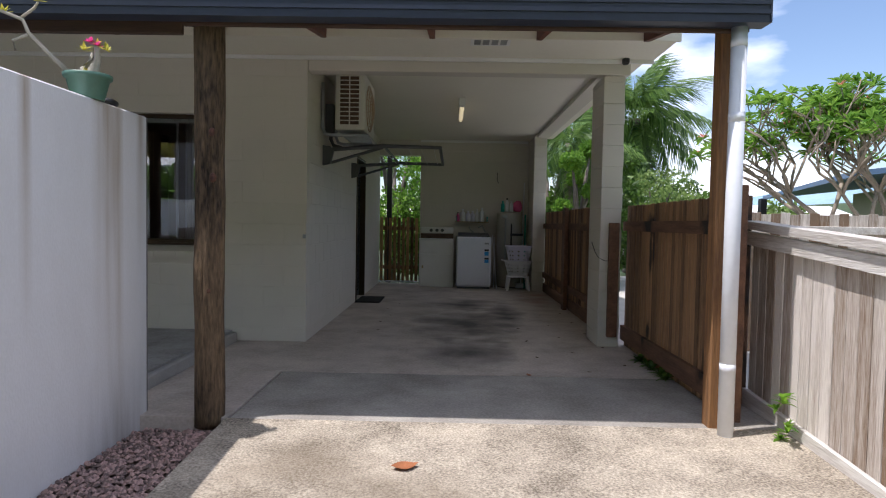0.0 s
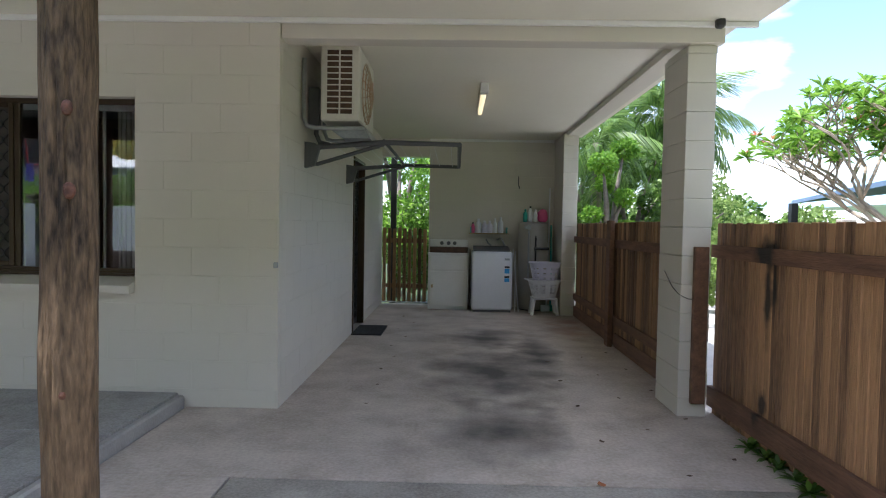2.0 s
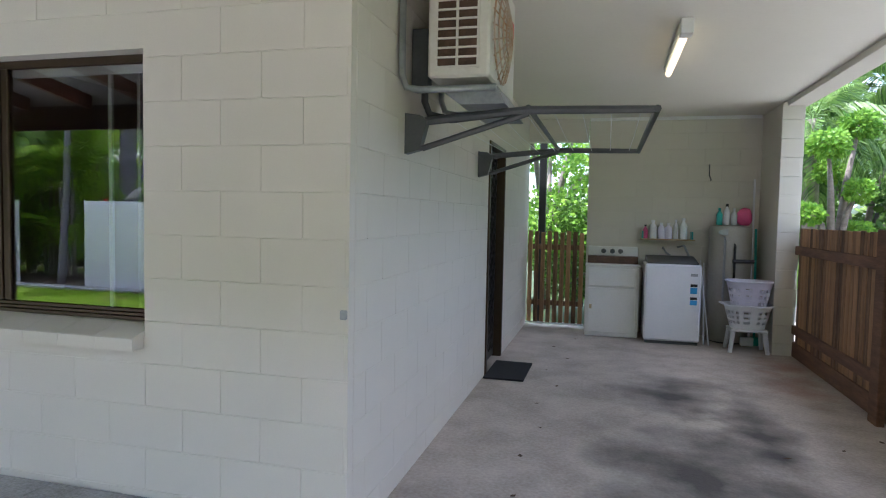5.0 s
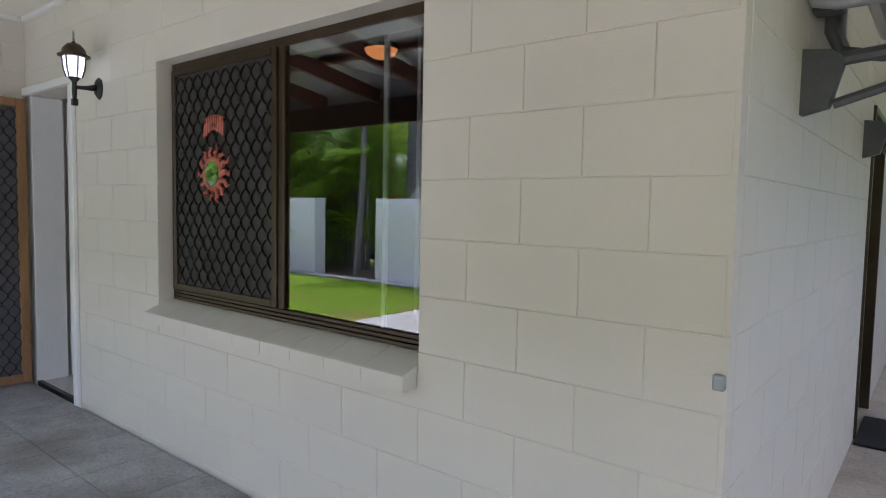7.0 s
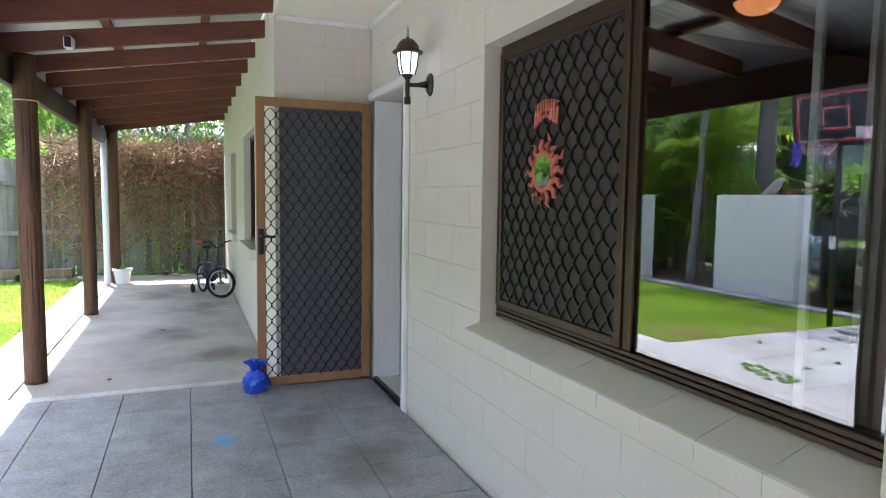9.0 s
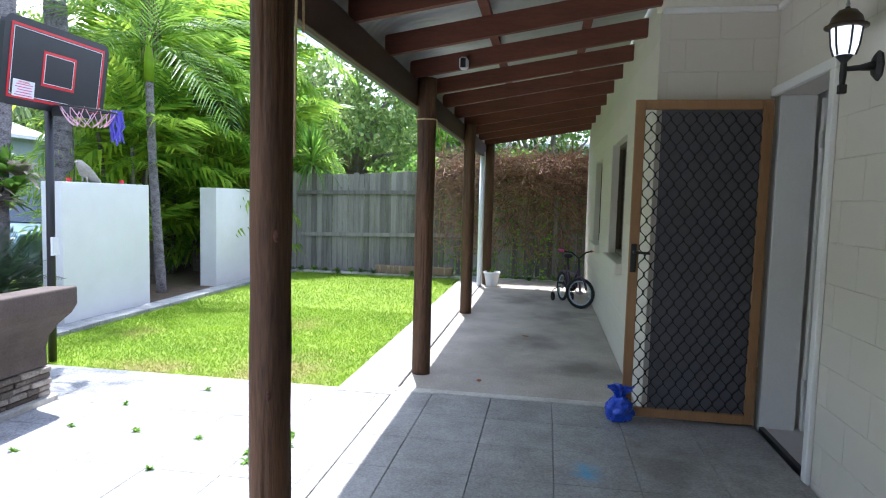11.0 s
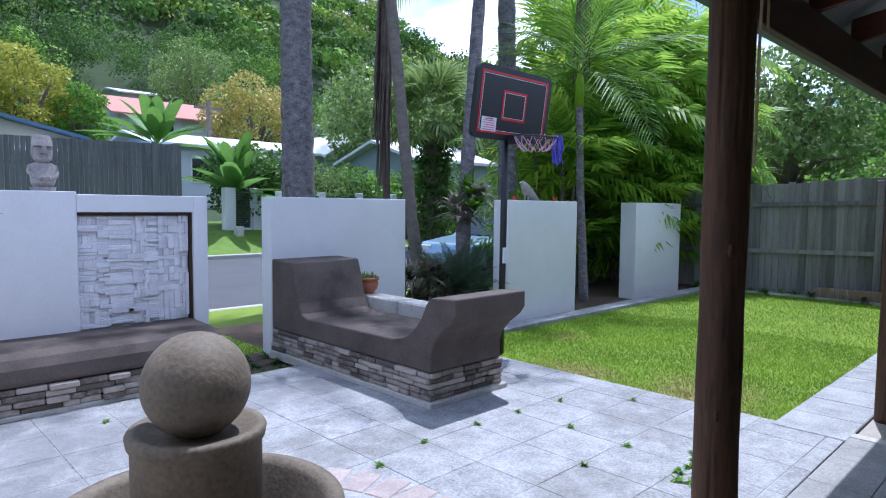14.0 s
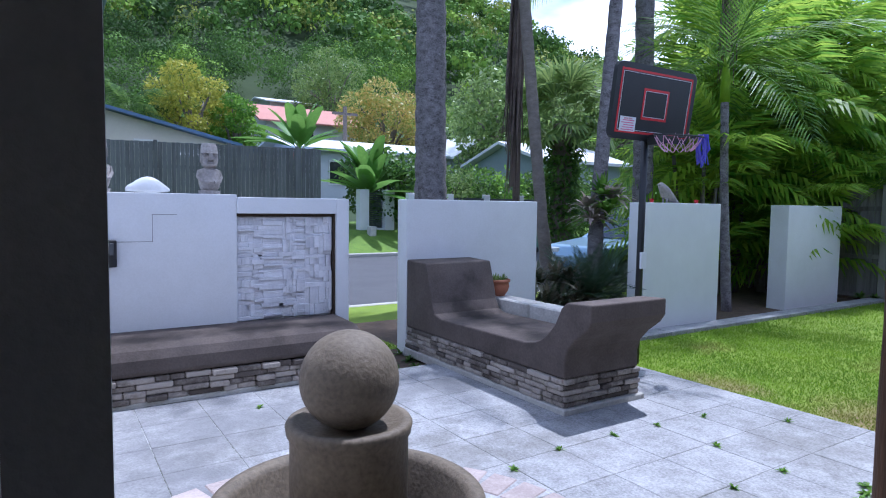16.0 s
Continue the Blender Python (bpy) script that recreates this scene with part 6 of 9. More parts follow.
bm = bmesh.new()
box(bm, 0.23, 0.0145, -0.255, 0.43, 0.0165, -0.13)
bm.transform(TILTB)
stk = part("warning_label", bm, M_PLASTICW, board, "white warning sticker")
bm = bmesh.new()
for i in range(5):
    box(bm, 0.25 + 0.01 * (i % 2), 0.0168, -0.245 + i * 0.02, 0.41 - 0.012 * (i % 3), 0.0178, -0.238 + i * 0.02)
bm.transform(TILTB)
part("small_print", bm, M_PINK, stk)
cu = bpy.data.curves.new("warning_word", "FONT")
cu.body, cu.size, cu.extrude, cu.align_x = "WARNING", 0.022, 0.0005, "CENTER"
word = new("warning_word", cu)
word.data.materials.append(M_RED)
word.parent = board
word.matrix_basis = TILTB @ pose(0.33, 0.0175, -0.152, 90, 0, 180)
bm = bmesh.new()
RC = Vector((HX, HY + 0.27, 2.13))
prev = [(RC.x + 0.20 * math.cos(2 * math.pi * k / 28), RC.y + 0.20 * math.sin(2 * math.pi * k / 28), RC.z - 0.02 * math.sin(2 * math.pi * k / 28)) for k in range(29)]
tube(bm, prev, 0.009, 6, cap=False)
box(bm, HX - 0.07, HY - 0.01, 2.07, HX + 0.07, HY + 0.09, 2.16, 0.008)
part("rim", bm, M_BLACK, hp)
bm = bmesh.new()
for k in range(12):
    a, b = 2 * math.pi * k / 12, 2 * math.pi * (k + 1) / 12
    for s in (a - b, b - a):
        pts = []
        for j in range(5):
            f = j / 4
            ang = a + s * f * 0.9
            rr = 0.20 - 0.09 * f
            sag = -0.13 * f - 0.02 * math.sin(math.pi * f)
            pts.append((RC.x + rr * math.cos(ang), RC.y + rr * math.sin(ang), RC.z + sag))
        tube(bm, pts, 0.0032, 4)
part("net", bm, M_NETPINK, hp, "frayed pink and white net")
r = random.Random(7)
for k in range(26):
    bm = bmesh.new()
    x0, y0 = RC.x - 0.13 + r.uniform(-0.035, 0.035), RC.y + 0.15 + r.uniform(-0.035, 0.035)
    tube(bm, [(x0, y0, RC.z + 0.01), (x0 + r.uniform(-0.04, 0.04), y0 + r.uniform(-0.04, 0.04), RC.z - 0.12), (x0 + r.uniform(-0.05, 0.05), y0 + r.uniform(-0.04, 0.04), RC.z - r.uniform(0.16, 0.27))], 0.006, 4)
    part("streamer", bm, M_PURPLE, hp, "violet ribbon streamer")
one_box("height_plate", (HX - 0.035, HY - 0.075, 0.95, HX + 0.035, HY - 0.055, 1.1), M_PLASTICW, hp)

# ---- things on the walls ----


def moai(x, y, z, h):
    """A carved idol: a plinth, a belly with folded arms, and a long head with a heavy brow."""
    bm = bmesh.new()
    secs = [(0.0, 0.19, 0.17, 0), (0.07, 0.20, 0.18, 0), (0.075, 0.15, 0.13, 0), (0.14, 0.18, 0.17, 0.01), (0.24, 0.20, 0.19, 0.03), (0.33, 0.19, 0.16, 0.02), (0.42, 0.205, 0.14, 0), (0.48, 0.19, 0.12, 0),
            (0.515, 0.105, 0.09, 0), (0.535, 0.115, 0.12, 0.02), (0.56, 0.14, 0.145, 0.03), (0.62, 0.15, 0.14, 0.02), (0.70, 0.145, 0.135, 0.01), (0.785, 0.135, 0.11, -0.01), (0.80, 0.16, 0.155, 0.02), (0.86, 0.155, 0.15, 0.01), (0.95, 0.145, 0.13, 0), (1.0, 0.12, 0.10, 0)]
    rg = []
    for f, a, b, o in secs:
        rg.append([bm.verts.new((x + a * h * math.copysign(abs(math.cos(t)) ** 0.6, math.cos(t)), y + (b * math.copysign(abs(math.sin(t)) ** 0.7, math.sin(t)) + o) * h, z + f * h)) for t in (2 * math.pi * k / 24 for k in range(24))])
    for a, b in zip(rg, rg[1:]):
        for k in range(24):
            bm.faces.new((a[k], a[(k + 1) % 24], b[(k + 1) % 24], b[k]))
    bm.faces.new(rg[0][::-1])
    bm.faces.new(rg[-1])
    for s in (-1, 1):
        tube(bm, [(x + s * 0.185 * h, y, z + 0.46 * h), (x + s * 0.215 * h, y + 0.03 * h, z + 0.34 * h), (x + s * 0.17 * h, y + 0.14 * h, z + 0.25 * h), (x + s * 0.05 * h, y + 0.22 * h, z + 0.225 * h)], [0.045 * h, 0.042 * h, 0.038 * h, 0.03 * h], 8)
        box(bm, x + s * 0.085 * h - 0.055 * h, y + 0.09 * h, z + 0.735 * h, x + s * 0.085 * h + 0.055 * h, y + 0.125 * h, z + 0.775 * h, 0.006 * h)
        box(bm, x + s * 0.15 * h - 0.018 * h, y - 0.04 * h, z + 0.62 * h, x + s * 0.15 * h + 0.018 * h, y + 0.03 * h, z + 0.80 * h, 0.008 * h)
    prism(bm, [(x - 0.03 * h, z + 0.80 * h), (x + 0.03 * h, z + 0.80 * h), (x + 0.05 * h, z + 0.665 * h), (x - 0.05 * h, z + 0.665 * h)], "y", y + 0.08 * h, y + 0.20 * h)
    box(bm, x - 0.075 * h, y + 0.10 * h, z + 0.595 * h, x + 0.075 * h, y + 0.175 * h, z + 0.62 * h, 0.006 * h)
    box(bm, x - 0.07 * h, y + 0.10 * h, z + 0.567 * h, x + 0.07 * h, y + 0.17 * h, z + 0.59 * h, 0.006 * h)
    return tagged(part("stone_statue", bm, M_MOAI), "carved grey stone idol statue on the wall", "statue", "stone idols")


moai(-2.93, -0.83, 1.575, 0.41)
moai(-2.13, -0.83, 1.575, 0.42)
sh = thing("shell_ornament", "smooth white shell-shaped ornament on the wall", "ornament")
bm = bmesh.new()
bmesh.ops.create_uvsphere(bm, u_segments=20, v_segments=12, radius=1)
for v in bm.verts:
    f = (v.co.x + 1) / 2
    v.co = Vector((v.co.x * 0.16, v.co.y * 0.07 * (0.4 + 0.8 * f), max(v.co.z, -0.25) * 0.085 * (0.45 + 0.75 * math.sin(math.pi * min(f, 0.85)))))
bm.transform(Matrix.Translation((-2.47, -0.82, 1.60)))
part("shell", bm, M_SHELL, sh, smooth=True)
bird = thing("bird_ornament", "painted grey bird ornament on the wall top", "ornament")
bm = bmesh.new()
tube(bm, [(-8.02, -0.40, 1.80), (-8.05, -0.40, 1.77), (-8.12, -0.40, 1.70), (-8.24, -0.40, 1.63), (-8.36, -0.40, 1.58)], [0.03, 0.045, 0.07, 0.05, 0.015], 12)
tube(bm, [(-8.12, -0.38, 1.64), (-8.12, -0.38, 1.576)], 0.012, 6)
tube(bm, [(-8.12, -0.43, 1.64), (-8.12, -0.43, 1.576)], 0.012, 6)
tube(bm, [(-8.0, -0.40, 1.80), (-7.955, -0.40, 1.785)], [0.014, 0.004], 6)
part("figure", bm, M_MOAI, bird, smooth=True)
for x, mm, lb in ((-7.9, M_TERRA, "small red pot on the wall top"), (-8.75, M_TERRA, "small red pot on the wall top")):
    o = thing("small_pot", lb, "pot")
    bm = bmesh.new()
    lathe(bm, [(0.018, 0), (0.027, 0.036), (0.03, 0.036), (0.03, 0.045)], 12, (x, -0.42, 1.576))
    part("pot_body", bm, M_RED, o)
lb = thing("letterbox", "black metal letterbox on the white wall", "letterbox")
one_box("box_body", (-2.23, -0.72, 1.02, -2.0, -0.64, 1.22), M_BLACK, lb, 0.006)
one_box("flap", (-2.21, -0.639, 1.11, -2.02, -0.632, 1.20), M_GREYMETAL, lb, 0.003)

ad = thing("adenium_pot", "green plastic pot with a flowering desert rose", "pot plant")
PX, PY, PZ = -1.78, 3.27, 1.76
bm = bmesh.new()
lathe(bm, [(0.075, 0.0), (0.10, 0.10), (0.112, 0.105), (0.115, 0.125), (0.104, 0.125), (0.095, 0.10)], 24, (PX, PY, PZ), close=False)
lathe(bm, [(0.0, 0.0), (0.075, 0.0)], 24, (PX, PY, PZ), close=False)
part("pot_body", bm, M_GREENPOT, ad, smooth=True)
bm = bmesh.new()
lathe(bm, [(0.0, 0.115), (0.10, 0.112)], 20, (PX, PY, PZ), close=False)
part("soil", bm, M_SOIL, ad)
M_PALEBARK = mat("pale_succulent_bark", (0.50, 0.46, 0.38), (0.34, 0.31, 0.25), 0.7, scale=12, fine=60, bump=0.2)
bm = bmesh.new()
tube(bm, [(PX + 0.03, PY, PZ + 0.10), (PX + 0.03, PY, PZ + 0.15), (PX + 0.05, PY, PZ + 0.20), (PX + 0.05, PY - 0.01, PZ + 0.27)], [0.035, 0.028, 0.018, 0.012], 8)
tube(bm, [(PX + 0.0, PY, PZ + 0.11), (PX - 0.03, PY, PZ + 0.16), (PX + 0.01, PY + 0.01, PZ + 0.21), (PX + 0.03, PY, PZ + 0.24)], [0.018, 0.012, 0.01, 0.008], 7)
tube(bm, [(PX - 0.06, PY - 0.02, PZ + 0.11), (PX - 0.16, PY - 0.05, PZ + 0.21), (PX - 0.25, PY - 0.08, PZ + 0.31), (PX - 0.27, PY - 0.09, PZ + 0.37), (PX - 0.40, PY - 0.12, PZ + 0.42), (PX - 0.46, PY - 0.13, PZ + 0.47)], [0.013, 0.011, 0.01, 0.009, 0.008, 0.006], 7)
tube(bm, [(PX - 0.25, PY - 0.08, PZ + 0.30), (PX - 0.32, PY - 0.09, PZ + 0.27), (PX - 0.31, PY - 0.09, PZ + 0.22)], [0.009, 0.008, 0.006], 6)
tube(bm, [(PX - 0.28, PY - 0.09, PZ + 0.38), (PX - 0.22, PY - 0.08, PZ + 0.43), (PX - 0.20, PY - 0.08, PZ + 0.46)], [0.008, 0.007, 0.005], 6)
part("stem", bm, M_PALEBARK, ad, smooth=True)
for i, (dx, dz) in enumerate(((-0.46, 0.47), (-0.20, 0.46), (0.05, 0.27), (0.10, 0.25), (-0.02, 0.25), (0.0, 0.13), (-0.36, 0.40))):
    rosette("leaf_tuft", ad, (PX + dx, PY - 0.1 * (dx < -0.1), PZ + dz), 8, 0.055, 0.010, M_LEAF_YELLOW, 0.9, i, 0.1)
for i, (dx, dz) in enumerate(((0.02, 0.285), (0.06, 0.27))):
    rosette("flower", ad, (PX + dx, PY - 0.02, PZ + dz), 9, 0.04, 0.014, M_FLOWER_PINK, 0.8, i + 20, 0.1)
rk = thing("river_stone", "small dark stone on the wall top", "stone")
bm = bmesh.new()
bmesh.ops.create_icosphere(bm, subdivisions=2, radius=0.05)
for v in bm.verts:
    v.co = Vector((v.co.x * 0.8 - 1.78, v.co.y * 1.3 + 3.47, v.co.z * 0.5 + 1.782))
part("stone_body", bm, M_BLACK, rk, smooth=True)

# ---- verandah ----
bike = thing("kids_bicycle", "small dark kids bicycle with blue-rimmed wheels", "bicycle")
FW, RW = Vector((-10.25, 5.14, 0.305)), Vector((-10.88, 4.93, 0.305))
ax = (FW - RW).normalized()
sidev = Vector((-ax.y, ax.x, 0))
for c in (FW, RW):
    wx = ax if c is RW else Vector((0.5, 0.866, 0)).normalized()
    bm = bmesh.new()
    pts = [c + wx * 0.185 * math.cos(2 * math.pi * k / 32) + Vector((0, 0, 0.185 * math.sin(2 * math.pi * k / 32))) for k in range(33)]
    tube(bm, pts, 0.022, 8, cap=False)
    wheel = part("wheel", bm, M_TYRE, bike, "black tyre")
    bm = bmesh.new()
    pts = [c + wx * 0.158 * math.cos(2 * math.pi * k / 32) + Vector((0, 0, 0.158 * math.sin(2 * math.pi * k / 32))) for k in range(33)]
    tube(bm, pts, 0.010, 6, cap=False)
    part("wheel_rim", bm, M_BIKERIM, wheel, "pale blue rim")
    bm = bmesh.new()
    for k in range(14):
        a = 2 * math.pi * k / 14
        tube(bm, [c, c + wx * 0.155 * math.cos(a) + Vector((0, 0, 0.155 * math.sin(a)))], 0.002, 4)
    tube(bm, [c - sidev * 0.03, c + sidev * 0.03], 0.018, 8)
    part("spokes", bm, M_GALV, wheel)
up = Vector((0, 0, 1))
head = FW - ax * 0.07 + up * 0.30
seat = RW + ax * 0.17 + up * 0.34
crank = (FW + RW) / 2 + up * 0.02 - ax * 0.03
bm = bmesh.new()
for a, b, rr in ((head, crank, 0.017), (crank, seat, 0.014), (head - up * 0.05, seat - up * 0.10, 0.015), (RW, crank, 0.010), (RW, seat - up * 0.08, 0.009), (FW, head + up * 0.02, 0.014)):
    tube(bm, [a, b], rr, 8)
part("bicycle_frame", bm, M_BIKE, bike)
bm = bmesh.new()
tube(bm, [head, head + up * 0.14 - ax * 0.02], 0.013, 8)
hb = head + up * 0.15 - ax * 0.02
tube(bm, [hb - sidev * 0.24 - ax * 0.08 + up * 0.10, hb - sidev * 0.10 + up * 0.08, hb, hb + sidev * 0.10 + up * 0.08, hb + sidev * 0.24 - ax * 0.08 + up * 0.10], 0.011, 8)
part("handlebar", bm, M_BLACK, bike)
bm = bmesh.new()
tube(bm, [seat, seat + up * 0.09], 0.012, 8)
box(bm, -0.11, -0.06, 0, 0.11, 0.06, 0.05, 0.02, m=Matrix.Translation(seat + up * 0.09))
part("saddle", bm, M_BLACK, bike)
bm = bmesh.new()
tube(bm, [RW + sidev * 0.04 + up * 0.03, RW.lerp(FW, 0.28) + sidev * 0.045 + up * 0.05, crank + sidev * 0.045 + up * 0.03], [0.04, 0.05, 0.06], 10)
part("chain_guard", bm, M_BIKE, bike, "plum chain guard")
for c in (FW, RW):
    bm = bmesh.new()
    tube(bm, [c + ax * 0.215 * math.cos(radians(q)) + up * 0.215 * math.sin(radians(q)) for q in range(20, 165, 12)], 0.017, 6)
    part("mudguard", bm, M_BIKE, bike, "plum mudguard")
for sd_ in (-1, 1):
    bm = bmesh.new()
    hub_ = RW + sidev * 0.14 * sd_ - up * 0.145
    tube(bm, [hub_ - sidev * 0.012, hub_ + sidev * 0.012], 0.06, 14)
    tube(bm, [RW + sidev * 0.03 * sd_, hub_ + up * 0.1, hub_], 0.007, 6)
    part("stabiliser", bm, M_TYRE, bike, "small black training wheel")
    bm = bmesh.new()
    tube(bm, [hb + sidev * 0.19 * sd_ - ax * 0.05 + up * 0.092, hb + sidev * 0.255 * sd_ - ax * 0.085 + up * 0.102], 0.017, 8)
    part("grip", bm, M_PINK, bike, "pink rubber grip")
bm = bmesh.new()
tube(bm, [crank - sidev * 0.05, crank + sidev * 0.05], 0.05, 14)
for s in (-1, 1):
    e = crank + sidev * 0.06 * s + (ax * 0.09 - up * 0.06) * s
    tube(bm, [crank + sidev * 0.06 * s, e], 0.009, 6)
    box(bm, -0.04, -0.035, -0.01, 0.04, 0.035, 0.01, m=Matrix.Translation(e + sidev * 0.05 * s))
part("pedal", bm, M_BLACK, bike)
wp = thing("white_planter", "white plastic planter with a small green plant", "pot plant")
bm = bmesh.new()
lathe(bm, [(0.09, 0.10), (0.125, 0.30), (0.14, 0.305), (0.14, 0.335), (0.12, 0.335), (0.11, 0.28)], 20, (-12.05, 3.82, 0), close=False)
lathe(bm, [(0.0, 0.10), (0.09, 0.10)], 20, (-12.05, 3.82, 0), close=False)
part("pot_body", bm, M_PLASTICW, wp, smooth=True)
rosette("foliage", wp, (-12.05, 3.82, 0.29), 40, 0.17, 0.014, M_LEAF_BRIGHT, 0.9, 3, 0.3)
bm = bmesh.new()
lathe(bm, [(0.0, 0.28), (0.112, 0.28)], 16, (-12.05, 3.82, 0), close=False)
part("soil", bm, M_SOIL, wp)

# boundary fence at the far end, with dry creeper
ff = thing("fence_far", "weathered grey paling fence at the garden end", "fence", kind="structure")
n = 78
for i in range(n):
    y = -1.6 + i * 0.105
    h = 1.78 + 0.04 * y + 0.03 * random.random()
    piece("paling", 0.016, random.choice((0.098, 0.098, 0.09, 0.084) if y > 2.4 else (0.098, 0.1)), round(h / 0.02) * 0.02, M_FGREY, ff, (-13.42 + 0.006 * random.random(), y, 0.1 + 0.02 * random.random()), 0.003)
for z in (0.75, 1.55):
    bm = bmesh.new()
    prism(bm, [(-1.6, z - 0.06), (6.6, z + 0.12), (6.6, z + 0.19), (-1.6, z + 0.01)], "x", -13.40, -13.355)
    part("rail", bm, M_FGREY, ff)
for y in (-0.2, 2.3, 4.8):
    one_box("fence_post", (-13.40, y, 0.0, -13.31, y + 0.1, 1.95), M_FGREY, ff, 0.006)
solid("plinth_board", [(-13.43, -1.6, 0.0, -13.40, 6.6, 0.12)], M_FGREY, "grey plinth board under the fence", "trim")
solid("back_edging", [(-13.28, -0.1, 0.0, -13.1, 5.3, 0.09)], M_LIME, "stone edging at the end of the lawn", "trim", 0.01)
solid("back_bed", [(-13.4, -2.6, -0.3, -13.29, 6.6, 0.06), (-13.28, 3.2, -0.3, -12.91, 5.6, 0.07)], M_SOIL, "dark soil along the far fence", "ground")
tagged(one_box("timber_sleeper", (-13.24, 1.55, 0.09, -13.10, 3.0, 0.24), M_FPALE, bevel=0.008), "pale timber sleeper lying by the fence", "timber")


def scatter_quads(n, place, size, rng, flat=0.0):
    """Loose leaf quads: place() gives a point; each leaf is a bent diamond."""
    vs, fs = [], []
    for _ in range(n):
        p = Vector(place())
        d = Vector((rng.gauss(0, 1), rng.gauss(0, 1), rng.gauss(0, 1) * (1 - flat) - 0.2)).normalized()
        s = d.cross(Vector((rng.gauss(0, 1), rng.gauss(0, 1), rng.gauss(0, 1)))).normalized()
        ln = size * rng.uniform(0.6, 1.3)
        w = ln * rng.uniform(0.25, 0.4)
        b = len(vs)
        vs += [p, p + d * ln * 0.5 + s * w, p + d * ln, p + d * ln * 0.5 - s * w]
        fs.append((b, b + 1, b + 2, b + 3))
    return vs, fs


rv = random.Random(9)
vine = tagged(new("creeper"), "dry brown creeper with green leaves on the fence", "creeper")
bm = bmesh.new()
vs, fs = [], []
for k in range(4600):
    y, z = rv.uniform(2.6, 6.5), min(2.35, 0.25 + 2.0 * rv.random() ** 0.45)
    top = z > 1.6
    p = Vector((-13.36 + rv.uniform(-0.04, 0.10 if not top else 0.22), y, z + (0.12 * rv.random() if top else 0)))
    d = Vector((rv.gauss(0, 0.35), rv.gauss(0, 1), rv.gauss(0, 0.5) if top else rv.gauss(0, 1.2))).normalized()
    ln = rv.uniform(0.15, 0.5)
    s = d.cross(Vector((1, 0.2, 0.1))).normalized() * rv.uniform(0.003, 0.006)
    m_ = p + d * ln * 0.5 + Vector((0, 0, rv.uniform(-0.05, 0.05)))
    b = len(vs)
    vs += [p - s, p + s, m_ + s, m_ - s, p + d * ln + s, p + d * ln - s]
    fs += [(b, b + 1, b + 2, b + 3), (b + 3, b + 2, b + 4, b + 5)]
tagged(raw("dry_stem_tangle", vs, fs, M_TWIG, vine), kind="stuff")
v1, f1_ = scatter_quads(1500, lambda: (-13.34 + rv.uniform(0, 0.12), 2.8 + 3.7 * rv.random() ** 0.8, 0.15 + 2.1 * rv.random() ** 1.3), 0.07, rv)
raw("green_leaves", v1, f1_, M_LEAF_BRIGHT, vine)
v1, f1_ = scatter_quads(5200, lambda: (-13.36 + rv.uniform(0, 0.3), rv.uniform(2.7, 6.5), 1.62 + 0.62 * rv.random()), 0.055, rv)
raw("dead_leaves", v1, f1_, M_TWIG, vine)

# ---- paving pieces ----
pav = structure("patio_paving", "pale grey granite pavers with weedy joints", "paving")
P = 0.403
for i in range(12):
    for j in range(10):
        x, y = max(-6.29 + i * P, -6.21), -0.105 + j * P
        w, d = min(-6.29 + (i + 1) * P - x, -1.885 - x), min(P, 3.615 - y)
        if w > 0.05 and d > 0.05:
            if math.hypot(max(abs(x + w / 2 - FX) - 0, 0), abs(y + d / 2 - FY)) < 0.55:
                continue
            gap_ = random.choice((0.003, 0.004, 0.006))
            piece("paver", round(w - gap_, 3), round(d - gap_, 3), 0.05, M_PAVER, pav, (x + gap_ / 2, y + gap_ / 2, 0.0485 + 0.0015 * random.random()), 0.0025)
P = 0.42
por = structure("porch_paving", "grey granite pavers on the shaded porch", "paving")
for i in range(11):
    for j in range(6):
        x, y = -6.20 + i * P, 3.63 + j * P - 0.14
        y0 = max(y, 3.625)
        w, d = min(P, -1.975 - x), min(y + P, 6.025) - y0
        if w > 0.05 and d > 0.03:
            piece("paver", round(w - 0.004, 3), round(d - 0.004, 3), 0.02, M_PAVER_PORCH, por, (x + 0.002, y0 + 0.002, 0.0855), 0.002)
edg = structure("lawn_edging", "pale stone edging pavers along the lawn", "paving")
for i in range(17):
    piece("paver", 0.415, 0.42, 0.11, M_PAVER, edg, (-13.25 + i * 0.42, 3.21, -0.005 + 0.004 * random.random()), 0.006)
for i in range(17):
    piece("paver", 0.412, 0.24, 0.09, M_PAVER, edg, (-13.27 + i * 0.42, -0.25, 0.0 + 0.006 * random.random()), 0.006)

# gravel strip
rg_ = random.Random(5)
vs, fs = [], []
for _ in range(5200):
    x, y = rg_.uniform(-1.725, -1.24), rg_.uniform(0.6, 3.66)
    if rg_.random() < 0.03:
        x += 0.12
    s = rg_.uniform(0.010, 0.022)
    zc = -0.085 + rg_.uniform(0, 0.018)
    b = len(vs)
    ang = rg_.uniform(0, 3.1)
    c, sn = math.cos(ang), math.sin(ang)
    for px, py, pz in ((1, 0, 0), (0, 0.75, 0.1), (-1, 0, -0.1), (0, -0.75, 0), (0.1, 0, 0.6), (0, 0.1, -0.6)):
        px, py = px * s * rg_.uniform(0.8, 1.2), py * s * rg_.uniform(0.8, 1.2)
        vs.append((x + px * c - py * sn, y + px * sn + py * c, zc + pz * s))
    fs += [(b + i, b + (i + 1) % 4, b + 4) for i in range(4)] + [(b + (i + 1) % 4, b + i, b + 5) for i in range(4)]
